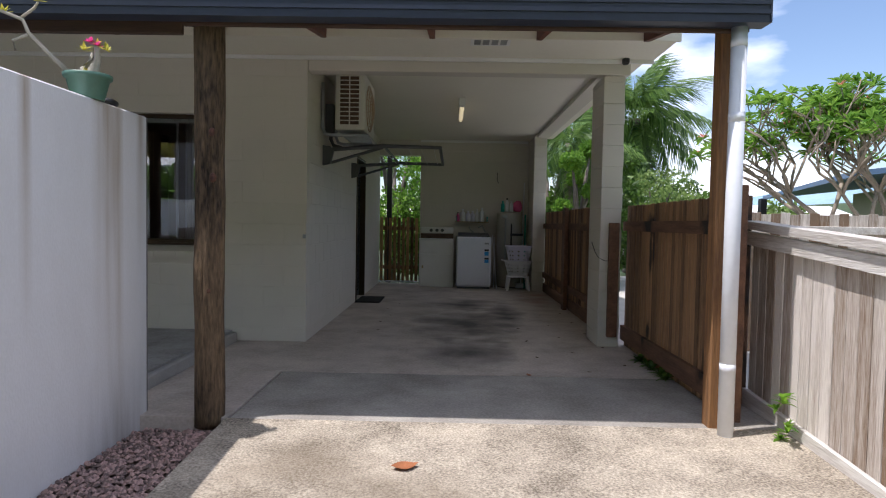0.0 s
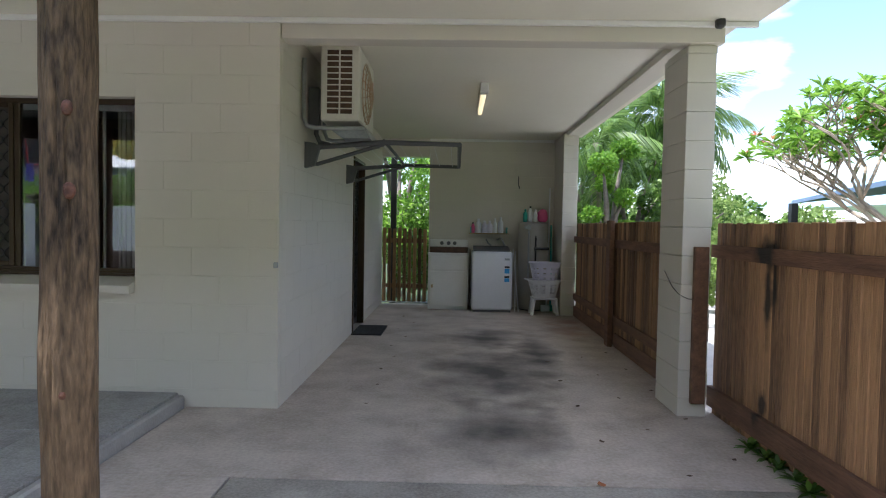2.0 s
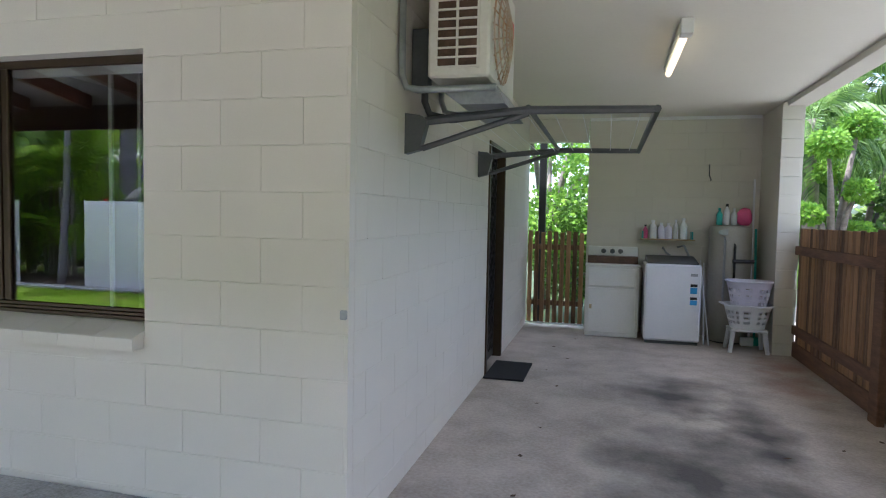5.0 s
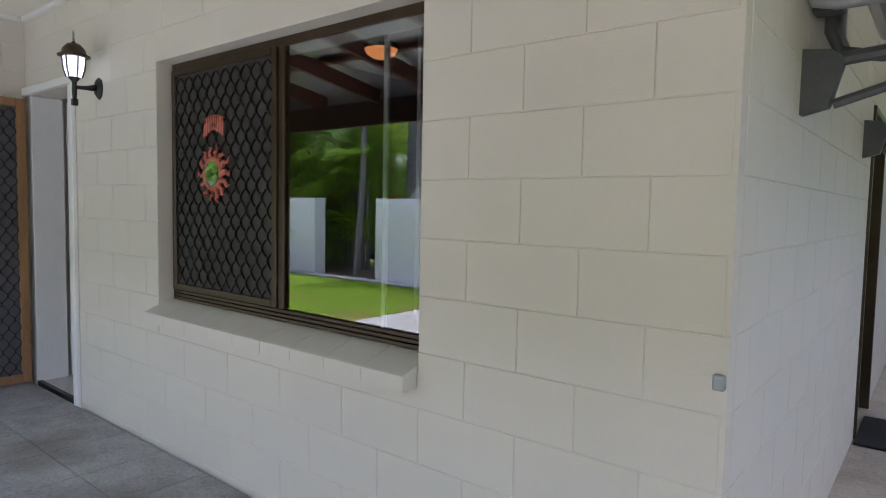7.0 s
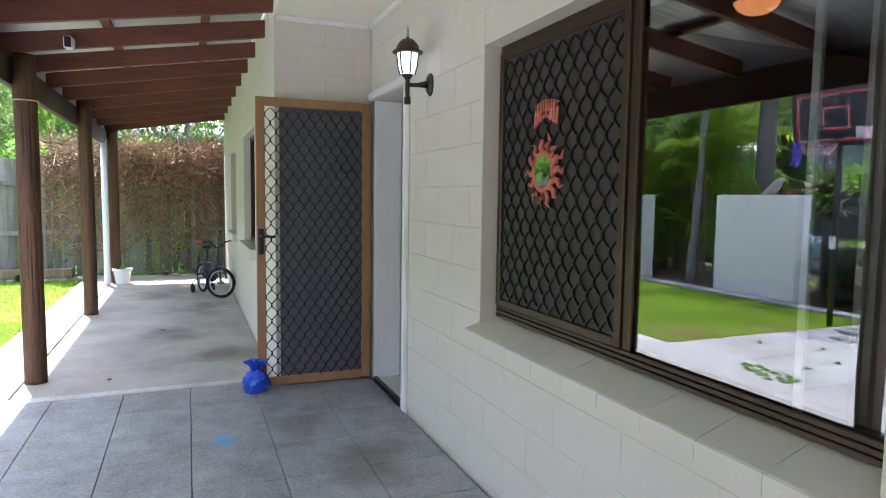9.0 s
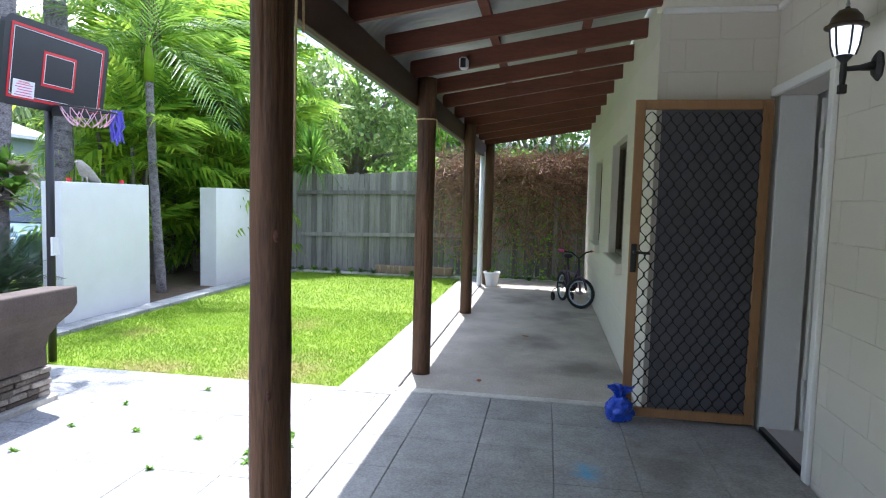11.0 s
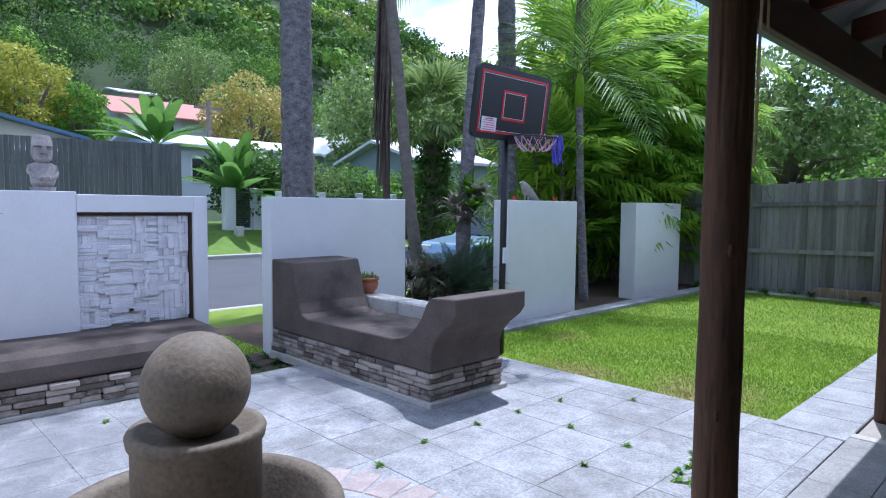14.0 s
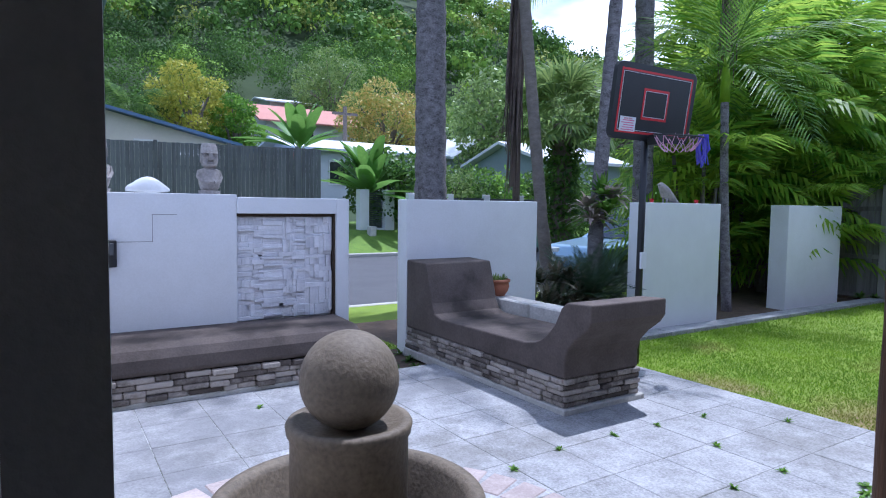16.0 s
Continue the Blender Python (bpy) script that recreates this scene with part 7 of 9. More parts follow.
tagged(raw("gravel", vs, fs, M_GRAVEL), "pink and grey gravel along the wall foot", "gravel", kind="stuff")

# ---- plants ----


def frond_mesh(name, length, pairs, leaflet, width, droop, vee, material, seed, hang=0.25, petiole=0.12, sweep=0.55):
    """A feather-palm leaf along +x: a tapering, drooping rib with leaflets on both sides."""
    r = random.Random(seed)
    vs, fs = [], []

    def rib(f):
        return Vector((length * f * (1 - 0.18 * droop * f), 0, length * (0.10 * f - droop * f * f)))
    n = 10
    for k in range(n + 1):
        p, w = rib(k / n), 0.014 * length * (1 - 0.85 * k / n) * 0.6
        vs += [p + Vector((0, w, 0)), p + Vector((0, -w, 0)), p + Vector((0, 0, -w))]
    for k in range(n):
        a, b = 3 * k, 3 * k + 3
        fs += [(a, a + 1, b + 1, b), (a + 1, a + 2, b + 2, b + 1), (a + 2, a, b, b + 2)]
    for k in range(pairs):
        f = petiole + (1 - petiole) * (k + 0.5) / pairs
        p, t = rib(f), (rib(min(1, f + 0.02)) - rib(f - 0.02)).normalized()
        ln = leaflet * (0.35 + 1.1 * math.sin(math.pi * min(1, 0.12 + 0.86 * f)) ** 0.8) * r.uniform(0.85, 1.1)
        for s in (-1, 1):
            d = (Vector((0, s, 0)) + t * (sweep + 0.5 * f) + Vector((0, 0, vee + r.uniform(-0.15, 0.15)))).normalized()
            side_ = t * width * r.uniform(0.8, 1.15)
            mid_ = p + d * ln * 0.5
            end_ = p + d * ln + Vector((0, 0, -hang * ln * r.uniform(0.7, 1.4)))
            b = len(vs)
            vs += [p, mid_ + side_, end_, mid_ - side_]
            fs.append((b, b + 1, b + 2, b + 3))
    me = bpy.data.meshes.new(name)
    me.from_pydata([tuple(v) for v in vs], [], fs)
    me.materials.append(material)
    return me


def fan_mesh(name, stalk, blade, segs, material, seed):
    """A fan-palm leaf along +x: a stalk and a round of pleated fingers with hanging tips."""
    r = random.Random(seed)
    vs, fs = [(0, 0.012, 0), (0, -0.012, 0), (stalk, -0.01, -0.05 * stalk), (stalk, 0.01, -0.05 * stalk)], [(0, 1, 2, 3)]
    c = Vector((stalk, 0, -0.05 * stalk))
    for k in range(segs):
        a = radians(-125 + 250 * k / (segs - 1))
        d = Vector((math.cos(a), math.sin(a), 0.05 + 0.15 * r.random()))
        s = Vector((-math.sin(a), math.cos(a), 0.5)).normalized() * blade * 0.055
        ln = blade * (0.75 + 0.25 * math.cos(a)) * r.uniform(0.9, 1.1)
        b = len(vs)
        vs += [c, c + d * ln * 0.6 + s, c + d * ln + Vector((0, 0, -0.35 * ln)), c + d * ln * 0.6 - s]
        fs.append((b, b + 1, b + 2, b + 3))
    me = bpy.data.meshes.new(name)
    me.from_pydata([tuple(v) for v in vs], [], fs)
    me.materials.append(material)
    return me


F_PALM = [frond_mesh("frond", 1.9, 34, 0.50, 0.016, 0.30 + 0.12 * i, 0.15, M_PALM, i) for i in range(3)]
F_ARECA = [frond_mesh("frond", 1.75, 18, 0.52, 0.046, 0.40 + 0.18 * i, 0.25, M_PALM_LIGHT, 10 + i, 0.45, sweep=0.30) for i in range(3)]
F_QUEEN = [frond_mesh("frond", 2.4, 44, 0.55, 0.030, 0.44 + 0.2 * i, 0.0, M_QUEEN, 20 + i, 0.9) for i in range(3)]
F_CYCAD = [frond_mesh("frond", 1.0, 30, 0.16, 0.010, 0.18 + 0.15 * i, 0.2, M_CYCAD, 30 + i, 0.05, 0.05) for i in range(2)]
F_FAN = [fan_mesh("fan_leaf", 1.1, 0.95, 26, M_FAN, 40 + i) for i in range(3)]
F_DEAD = [frond_mesh("dead_frond", 1.9, 30, 0.4, 0.012, 0.9, -0.6, M_DEADFROND, 50 + i, 1.0) for i in range(2)]


def fronds(parent, meshes, at, n, el0, el1, seed, scale=1.0):
    r = random.Random(seed)
    for k in range(n):
        f = k / max(1, n - 1)
        el = el0 + (el1 - el0) * f + r.uniform(-6, 6)
        az = k * 137.5 + r.uniform(-14, 14)
        s = scale * r.uniform(0.85, 1.1)
        me = meshes[k % len(meshes)]
        shared(me.name.split(".")[0], me, parent, pose(at[0], at[1], at[2], 0, 0, az) @ pose(0, 0, 0, 0, -el, 0) @ Matrix.Diagonal((s, s, s, 1)))


def trunk_line(parent, pts, radii, material, n=14, rings=0.0, name="trunk"):
    pts = [Vector(p) for p in pts]
    fine, rad = [], []
    for i in range(len(pts) - 1):
        m = max(2, int((pts[i + 1] - pts[i]).length / 0.12))
        for k in range(m):
            f = k / m
            fine.append(pts[i].lerp(pts[i + 1], f))
            rad.append((radii[i] * (1 - f) + radii[i + 1] * f) * (1 + rings * math.sin(len(fine) * 2.1)))
    fine.append(pts[-1])
    rad.append(radii[-1])
    bm = bmesh.new()
    tube(bm, fine, rad, n)
    return part(name, bm, material, parent, smooth=True)


def palm(label, pts, radii, bark, meshes, n, el0, el1, seed, scale=1.0, shaft=None, dead=0):
    p = thing("palm_tree", label, "palm", "palms")
    trunk_line(p, pts, radii, bark, rings=0.05)
    top = Vector(pts[-1])
    if shaft:
        bm = bmesh.new()
        tube(bm, [top - Vector((0, 0, 0.05)), top + Vector((0, 0, 0.25)), top + Vector((0, 0, 0.6))], [radii[-1] * 1.3, radii[-1] * 1.2, radii[-1] * 0.5], 12)
        part("crownshaft", bm, shaft, p, smooth=True)
        top += Vector((0, 0, 0.45))
    fronds(p, meshes, top, n, el0, el1, seed, scale)
    if dead:
        fronds(p, F_DEAD, top - Vector((0, 0, 0.15)), dead, -55, -85, seed + 1, scale * 1.05)
    return p


# street palms seen over the walls
palm("tall palm with a thick lichen-spotted grey trunk", [(-6.65, -3.4, -0.1), (-6.63, -3.42, 3), (-6.6, -3.45, 9.5)], [0.25, 0.225, 0.19], M_BARK, F_PALM, 14, 70, -20, 1, 1.5)
palm("slender leaning palm with a pale grey trunk", [(-8.02, -2.0, 0.0), (-7.85, -2.15, 0.6), (-7.76, -2.2, 1.3), (-7.53, -2.41, 4.4), (-7.4, -2.5, 7.5)], [0.13, 0.10, 0.085, 0.08, 0.07], M_BARK2, F_PALM, 12, 70, -25, 2, 1.1)
palm("slender grey palm trunk with a bird's-nest plant", [(-7.92, -1.36, 0.0), (-7.95, -1.33, 1.6), (-8.05, -1.2, 4.2), (-8.1, -1.15, 7.0)], [0.11, 0.095, 0.085, 0.07], M_BARK, F_PALM, 12, 70, -25, 3, 1.1)
palm("tall palm with a skirt of dead brown fronds", [(-9.88, -2.16, 0.0), (-9.85, -2.2, 3), (-9.8, -2.25, 6.2)], [0.18, 0.15, 0.14], M_BARK, F_PALM, 14, 70, -25, 4, 1.2)
palm("slim feather palm with a green crownshaft", [(-10.2, -0.87, 0.0), (-10.14, -0.95, 1.8), (-10.13, -0.99, 3.1)], [0.075, 0.06, 0.055], M_BARK, F_PALM, 13, 75, -25, 5, 1.0, shaft=M_PALM_LIGHT)

# hanging dead fronds
for (x, y, z, ln, w, sd) in ((-8.22, -3.35, 6.2, 4.6, 0.20, 1), (-10.9, -1.45, 5.6, 2.2, 0.18, 2)):
    o = thing("dead_palm_frond", "long grey-brown dead palm fronds hanging down", "palm frond", "dead fronds")
    r = random.Random(sd)
    bm = bmesh.new()
    for k in range(34):
        a, q = r.uniform(0, 6.28), r.uniform(0, 1)
        xa, ya = x + w * 0.4 * q * math.cos(a), y + w * 0.4 * q * math.sin(a)
        L = ln * r.uniform(0.75, 1.0)
        pts = [(xa + (w * 0.5 * q * f * math.cos(a)) + 0.05 * r.uniform(-1, 1) * f + 0.09 * f, ya + w * 0.5 * q * f * math.sin(a), z - L * f) for f in (0, 0.25, 0.5, 0.75, 1.0)]
        tube(bm, pts, [0.02, 0.026, 0.024, 0.016, 0.004], 5)
    tube(bm, [(x, y, z), (x + 0.03, y, z - ln * 0.5), (x + 0.08, y, z - ln * 0.95)], [0.09, 0.085, 0.04], 8)
    tube(bm, [(x, y, z - 0.1), (x, y, -0.05)] if sd == 1 else [(x, y, z), (x + 0.6, y - 0.4, z + 0.3)], 0.06, 8)
    part("hanging_frond", bm, M_DEADFROND, o)

# areca clumps beside the walls and against the far fence
for k, (x, y, h, n, sc) in enumerate(((-11.8, -2.1, 2.6, 16, 1.0), (-12.7, -1.8, 3.2, 16, 1.1), (-13.2, -1.3, 2.4, 14, 0.9), (-12.3, -2.1, 3.6, 16, 1.15), (-10.9, -1.9, 2.2, 12, 0.95), (-13.0, -1.6, 1.5, 12, 0.9),
                                       (-12.7, -3.2, 4.6, 14, 1.15), (-14.0, -3.0, 4.8, 14, 1.15), (-13.3, -2.2, 4.4, 14, 1.1), (-14.2, -1.8, 4.2, 14, 1.15), (-14.6, -1.7, 4.3, 14, 1.2), (-15.6, -1.6, 4.4, 14, 1.2))):
    o = thing("areca_palm", "dense clump of bright green areca palms", "palm", "areca clumps")
    r = random.Random(60 + k)
    for s in range(4):
        dx, dy = r.uniform(-0.35, 0.35), r.uniform(-0.3, 0.3)
        hh = h * r.uniform(0.55, 1.1)
        trunk_line(o, [(x + dx * 0.4, y + dy * 0.4, 0.0), (x + dx, y + dy, hh)], [0.04, 0.03], M_BARK2, 8, name="stem")
        fronds(o, F_ARECA, (x + dx, y + dy, hh), n // 2, 80, -5, 70 + k * 5 + s, sc * 0.9)
    fronds(o, F_ARECA, (x, y, h * 0.25), n // 2, 75, 15, 90 + k, sc * 0.9)

# spiky dracaena by the fence
dr_ = thing("dracaena", "spiky green dracaena head above the fence", "plant")
trunk_line(dr_, [(-13.62, 0.1, 0.0), (-13.58, 0.12, 2.1)], [0.07, 0.05], M_BARK2, 8)
rosette("leaf_head", dr_, (-13.58, 0.12, 2.15), 120, 1.2, 0.026, M_LEAF_BRIGHT, 1.0, 8, 0.22)
rosette("leaf_head", dr_, (-13.58, 0.12, 2.05), 60, 1.05, 0.026, M_LEAF, 0.35, 9, 0.45)

# garden bed between the walls
for k, (x, y, z, n, sc) in enumerate(((-7.6, -1.5, 0.2, 20, 0.85), (-8.6, -1.6, 0.2, 18, 0.9), (-7.45, -0.95, 0.4, 26, 0.8), (-6.8, -1.5, 0.15, 18, 0.6))):
    o = thing("cycad", "dark green cycad in the garden bed", "cycad", "cycads")
    trunk_line(o, [(x, y, 0.0), (x, y, z)], [0.09, 0.08], M_BARK2, 8)
    fronds(o, F_CYCAD, (x, y, z), n, 75, 5, 100 + k, sc)
o = thing("bromeliads", "dark grey-brown bromeliads in the garden bed", "plant")
for k in range(14):
    rosette("leaf_rosette", o, (-6.45 - 0.08 * k, -0.7 - 0.25 * (k % 3), 0.08 + 0.24 * (k % 3)), 36, 0.58, 0.028, M_DARKPLANT, 0.9, 110 + k, 0.25)
o = thing("birdsnest_plant", "green and mauve epiphyte growing on the palm trunk", "plant")
for k in range(5):
    rosette("leaf_rosette", o, (-7.93 + 0.16 * math.cos(k * 1.3), -1.30 + 0.16 * math.sin(k * 1.3) + 0.05, 1.32 + 0.14 * (k % 3)), 38, 0.52, 0.046, M_LEAF_BRIGHT if k % 2 else M_MAUVE, 0.85, 120 + k, 0.3)
rosette("leaf_rosette", o, (-7.93, -1.22, 1.66), 40, 0.46, 0.04, M_LEAF_BRIGHT, 1.0, 131, 0.15)


def leaf_cloud(n, centres, size, seed, squash=0.75):
    """Leaves in uneven clumps: (x, y, z, r) each; most leaves near a clump's skin."""
    r = random.Random(seed)
    vs, fs = [], []
    tot = sum(c[3] ** 2 for c in centres)
    for cx, cy, cz, cr in centres:
        for _ in range(int(n * cr * cr / tot)):
            d = Vector((r.gauss(0, 1), r.gauss(0, 1), r.gauss(0, 1))).normalized()
            rr = cr * (0.55 + 0.5 * r.random() ** 0.5) * (1 + 0.35 * noise.noise(d * 2.3 + Vector((cx, cy, cz))))
            p = Vector((cx + d.x * rr, cy + d.y * rr, cz + d.z * rr * squash))
            u = (d * 0.7 + Vector((r.gauss(0, 0.6), r.gauss(0, 0.6), r.gauss(0, 0.6) - 0.35))).normalized()
            s = u.cross(Vector((r.gauss(0, 1), r.gauss(0, 1), r.gauss(0, 1)))).normalized()
            ln = size * r.uniform(0.6, 1.3)
            b = len(vs)
            vs += [p, p + u * ln * 0.5 + s * ln * 0.3, p + u * ln, p + u * ln * 0.5 - s * ln * 0.3]
            fs.append((b, b + 1, b + 2, b + 3))
    return vs, fs


def broadleaf(label, x, y, z0, h, r0, material, seed, n=3000, size=0.25, bark=M_BARK2, clumps=9, low=0.35, name="tree"):
    """A trunk that forks into limbs, with clumps of leaves round the limb ends."""
    r = random.Random(seed)
    o = thing(name, label, "tree" if h > 1.6 else "shrub", "broadleaf trees" if h > 1.6 else "shrubs")
    bm = bmesh.new()
    fork = z0 + h * 0.3
    tube(bm, [(x, y, z0 - 0.2), (x + 0.03 * h * r.uniform(-1, 1), y, z0 + h * 0.15), (x, y, fork)], [0.035 * h, 0.028 * h, 0.024 * h], 9)
    centres = []
    for k in range(clumps):
        a = k * 2.4 + r.uniform(-0.4, 0.4)
        f = (k + 0.5) / clumps
        rad = r0 * (0.25 + 0.55 * math.sqrt(1 - (f * 2 - 1) ** 2 * 0.8)) * r.uniform(0.7, 1.1)
        cz = z0 + h * (low + (0.95 - low) * f)
        c = Vector((x + rad * math.cos(a), y + rad * math.sin(a), cz))
        centres.append((c.x, c.y, c.z, r0 * r.uniform(0.30, 0.52)))
        m_ = Vector((x, y, fork)).lerp(c, 0.5) + Vector((0, 0, 0.08 * h))
        tube(bm, [(x, y, fork - 0.02 * h), m_, c], [0.02 * h, 0.012 * h, 0.005 * h], 6)
    part("trunk", bm, bark, o, smooth=True)
    vs, fs = leaf_cloud(int(n * 2.0), centres, size * 0.78, seed)
    raw("crown", vs, fs, material, o)
    return o


# beyond the carport: neighbour's trees
broadleaf("bright leafy tree behind the laundry gate", -1.4, 15.8, -0.3, 4.4, 1.9, M_LEAF_BRIGHT, 201, 11000, 0.12, low=0.12)
broadleaf("bright leafy shrub behind the laundry gate", -0.3, 14.6, -0.3, 2.2, 1.0, M_LEAF, 202, 4400, 0.10, low=0.1)
tagged(one_box("steel_post", (-1.24, 12.75, -0.3, -1.14, 12.85, 2.6), M_BLACK, bevel=0.006), "dark square post beyond the laundry gate", "post")
palm("feather palm with long drooping fronds", [(5.75, 20.0, -0.3), (5.8, 20.0, 4.55)], [0.2, 0.17], M_BARK2, F_QUEEN, 36, 84, -70, 6, 0.95, dead=3)
broadleaf("leafy green tree behind the fence", 2.6, 16.2, -0.3, 4.4, 1.4, M_LEAF, 203, 5000, 0.17, low=0.15)
broadleaf("bright green conical shrub behind the fence", 2.72, 13.2, -0.3, 3.4, 0.48, M_LEAF_BRIGHT, 204, 4200, 0.085, low=0.15)
broadleaf("leafy green tree beside the palm", 3.6, 15.0, -0.3, 3.4, 1.0, M_LEAF, 205, 3000, 0.16, low=0.2)
palm("feather palm among the neighbour's trees", [(2.7, 14.2, -0.3), (2.7, 14.2, 3.0)], [0.12, 0.1], M_BARK2, F_QUEEN, 16, 75, -50, 7, 0.55)
o = thing("spiky_plant", "bright spiky plant above the fence", "plant")
trunk_line(o, [(3.45, 11.2, -0.3), (3.45, 11.2, 1.2)], [0.05, 0.04], M_BARK2, 8)
rosette("leaf_head", o, (3.45, 11.2, 1.25), 60, 0.5, 0.016, M_LEAF_BRIGHT, 1.0, 140, 0.15)
broadleaf("pale leafy shrub behind the fence", 4.9, 12.9, -0.3, 1.75, 0.7, M_LEAF_PALE, 209, 2600, 0.12, low=0.15)
broadleaf("thin tree in the next yards", 5.9, 18.0, -0.3, 3.0, 1.2, M_LEAF_PALE, 206, 1800, 0.15, low=0.3)
broadleaf("round shrub in the next yards", 7.5, 22.0, -0.3, 3.0, 1.4, M_LEAF, 207, 2200, 0.18, low=0.2)
for k, (x, y) in enumerate(((12, 30), (18, 34), (25, 33), (8, 34), (33, 36))):
    broadleaf("pale distant garden tree beyond the roofs", x, y, -0.3, 2.7, 1.7, M_LEAF_PALE if k % 2 else M_LEAF, 240 + k, 1500, 0.35, low=0.2)

# frangipani: forked grey limbs with leaf and flower tufts at the ends
fr = thing("frangipani_tree", "frangipani tree with bare forked limbs and coral flowers", "tree")
rf = random.Random(77)
bm = bmesh.new()
tips = []


def limb(p, d, ln, r, depth):
    e = p + d * ln
    m_ = p + d * ln * 0.5 + Vector((rf.uniform(-1, 1), rf.uniform(-1, 1), 0.6)) * ln * 0.06
    tube(bm, [p, m_, e], [r, r * 0.92, r * 0.8], 7)
    if depth == 0:
        tips.append((e, d))
        return
    for k in range(3 if depth in (4, 1) else 2):
        a = rf.uniform(0, 6.28)
        o_ = Vector((math.cos(a), math.sin(a), 0.1))
        nd = (d * 0.8 + o_ * 0.85 + Vector((0, 0, 0.20))).normalized()
        limb(e, nd, ln * rf.uniform(0.66, 0.92), r * 0.74, depth - 1)


FB = Vector((7.3, 11.5, -0.3))
for a in (0.3, 1.6, 2.7, 3.6, 4.6, 5.5):
    d = Vector((math.cos(a) * 0.75, math.sin(a) * 0.75, 0.85)).normalized()
    limb(FB + Vector((0, 0, 0.8)), d, 0.95, 0.05, 5)
tube(bm, [FB, FB + Vector((0.02, 0, 0.5)), FB + Vector((0, 0, 0.85))], [0.17, 0.15, 0.12], 10)
part("trunk", bm, M_LIMB, fr, smooth=True)
vs, fs = [], []
for e, d in tips:
    bare = e.x < 6.3 and rf.random() < 0.4 or rf.random() < 0.12
    for k in range(0 if bare else 15):
        a = rf.uniform(0, 6.28)
        u = (Vector((math.cos(a), math.sin(a), rf.uniform(-0.55, 1.1))) + d * 0.3).normalized()
        s = u.cross(Vector((rf.uniform(-0.6, 0.6), rf.uniform(-0.6, 0.6), 1))).normalized() * 0.032
        ln = rf.uniform(0.16, 0.29)
        b = len(vs)
        vs += [e, e + u * ln * 0.55 + s, e + u * ln - Vector((0, 0, 0.05)), e + u * ln * 0.55 - s]
        fs.append((b, b + 1, b + 2, b + 3))
    if not bare and e.z > 2.2 and rf.random() < 0.07:
        fv, ffc = [], []
        for k in range(12):
            a = rf.uniform(0, 6.28)
            u = Vector((math.cos(a), math.sin(a), rf.uniform(0, 1))).normalized()
            s = u.cross(Vector((0, 0.3, 1))).normalized() * 0.018
            q = e + Vector((0, 0, 0.05))
            b = len(fv)
            fv += [q, q + u * 0.06 + s, q + u * 0.11, q + u * 0.06 - s]
            ffc.append((b, b + 1, b + 2, b + 3))
        raw("flower_head", fv, ffc, M_FLOWER_CORAL, fr)
raw("leaves", vs, fs, M_LEAF_BRIGHT, fr)

# ---- beyond the road ----


def gable_house(name, label, x0, y0, x1, y1, zb, ze, zr, axis, wall, roof, over=0.5, wins=()):
    """A house with walls, a pitched roof with eaves, and windows let into the street face."""
    h = thing(name, label, "house", "houses across the street")
    bm = bmesh.new()
    box(bm, x0, y0, zb, x1, y1, ze)
    part("wall", bm, wall, h)
    bm = bmesh.new()
    t = 0.14
    if axis == "y":
        xm = (x0 + x1) / 2
        prism(bm, [(x0 - over, ze - 0.1), (xm, zr), (x1 + over, ze - 0.1), (x1 + over, ze - 0.1 + t), (xm, zr + t), (x0 - over, ze - 0.1 + t)], "y", y0 - over, y1 + over)
    else:
        ym = (y0 + y1) / 2
        prism(bm, [(y0 - over, ze - 0.1), (ym, zr), (y1 + over, ze - 0.1), (y1 + over, ze - 0.1 + t), (ym, zr + t), (y0 - over, ze - 0.1 + t)], "x", x0 - over, x1 + over)
    part("roof", bm, roof, h)
    bm = bmesh.new()
    if axis == "y":
        prism(bm, [(x0, ze), (x1, ze), ((x0 + x1) / 2, zr - 0.02)], "y", y0 + 0.05, y1 - 0.02)
    else:
        prism(bm, [(y0, ze), (y1, ze), ((y0 + y1) / 2, zr - 0.02)], "x", x0 + 0.05, x1 - 0.05)
    part("gable", bm, wall, h)
    for wx, wz, ww, wh in wins:
        bm = bmesh.new()
        frame_of(bm, wx, wx + ww, wz, wz + wh, y1, y1 + 0.06, 0.07)
        w = part("window", bm, M_TRIM, h, "white framed window")
        one_box("pane", (wx + 0.07, y1 + 0.005, wz + 0.07, wx + ww - 0.07, y1 + 0.02, wz + wh - 0.07), M_WINDARK, w)
    return h


gable_house("house", "cream house with dark blue roof edges", -9.3, -36, 5.5, -26.0, 0.5, 4.3, 6.0, "y", M_HOUSE_CREAM, M_ROOF_NAVY, 0.5, [(-3.2, 3.5, 1.6, 0.9)])
gable_house("house", "low white-roofed house behind the banana plants", -23.5, -33, -13.0, -27.0, 0.5, 4.45, 5.15, "x", M_HOUSE_WHITE, M_ROOF_WHITE, 0.6, [(-16.5, 2.6, 1.8, 1.3), (-19.5, 2.6, 1.5, 1.3)])
gable_house("house", "red-roofed house up the hill", -26.2, -56, -17.8, -48.0, 2.0, 8.5, 10.3, "x", M_HOUSE_WHITE, M_ROOF_RED, 0.8, [(-22, 6.8, 2.5, 1.2)])
gable_house("house", "white upper storey on the hillside", -27.6, -70, -22.8, -63.0, 3.0, 12.6, 13.4, "x", M_HOUSE_WHITE, M_ROOF_WHITE, 0.7, [(-26.3, 11.0, 2.6, 1.0)])
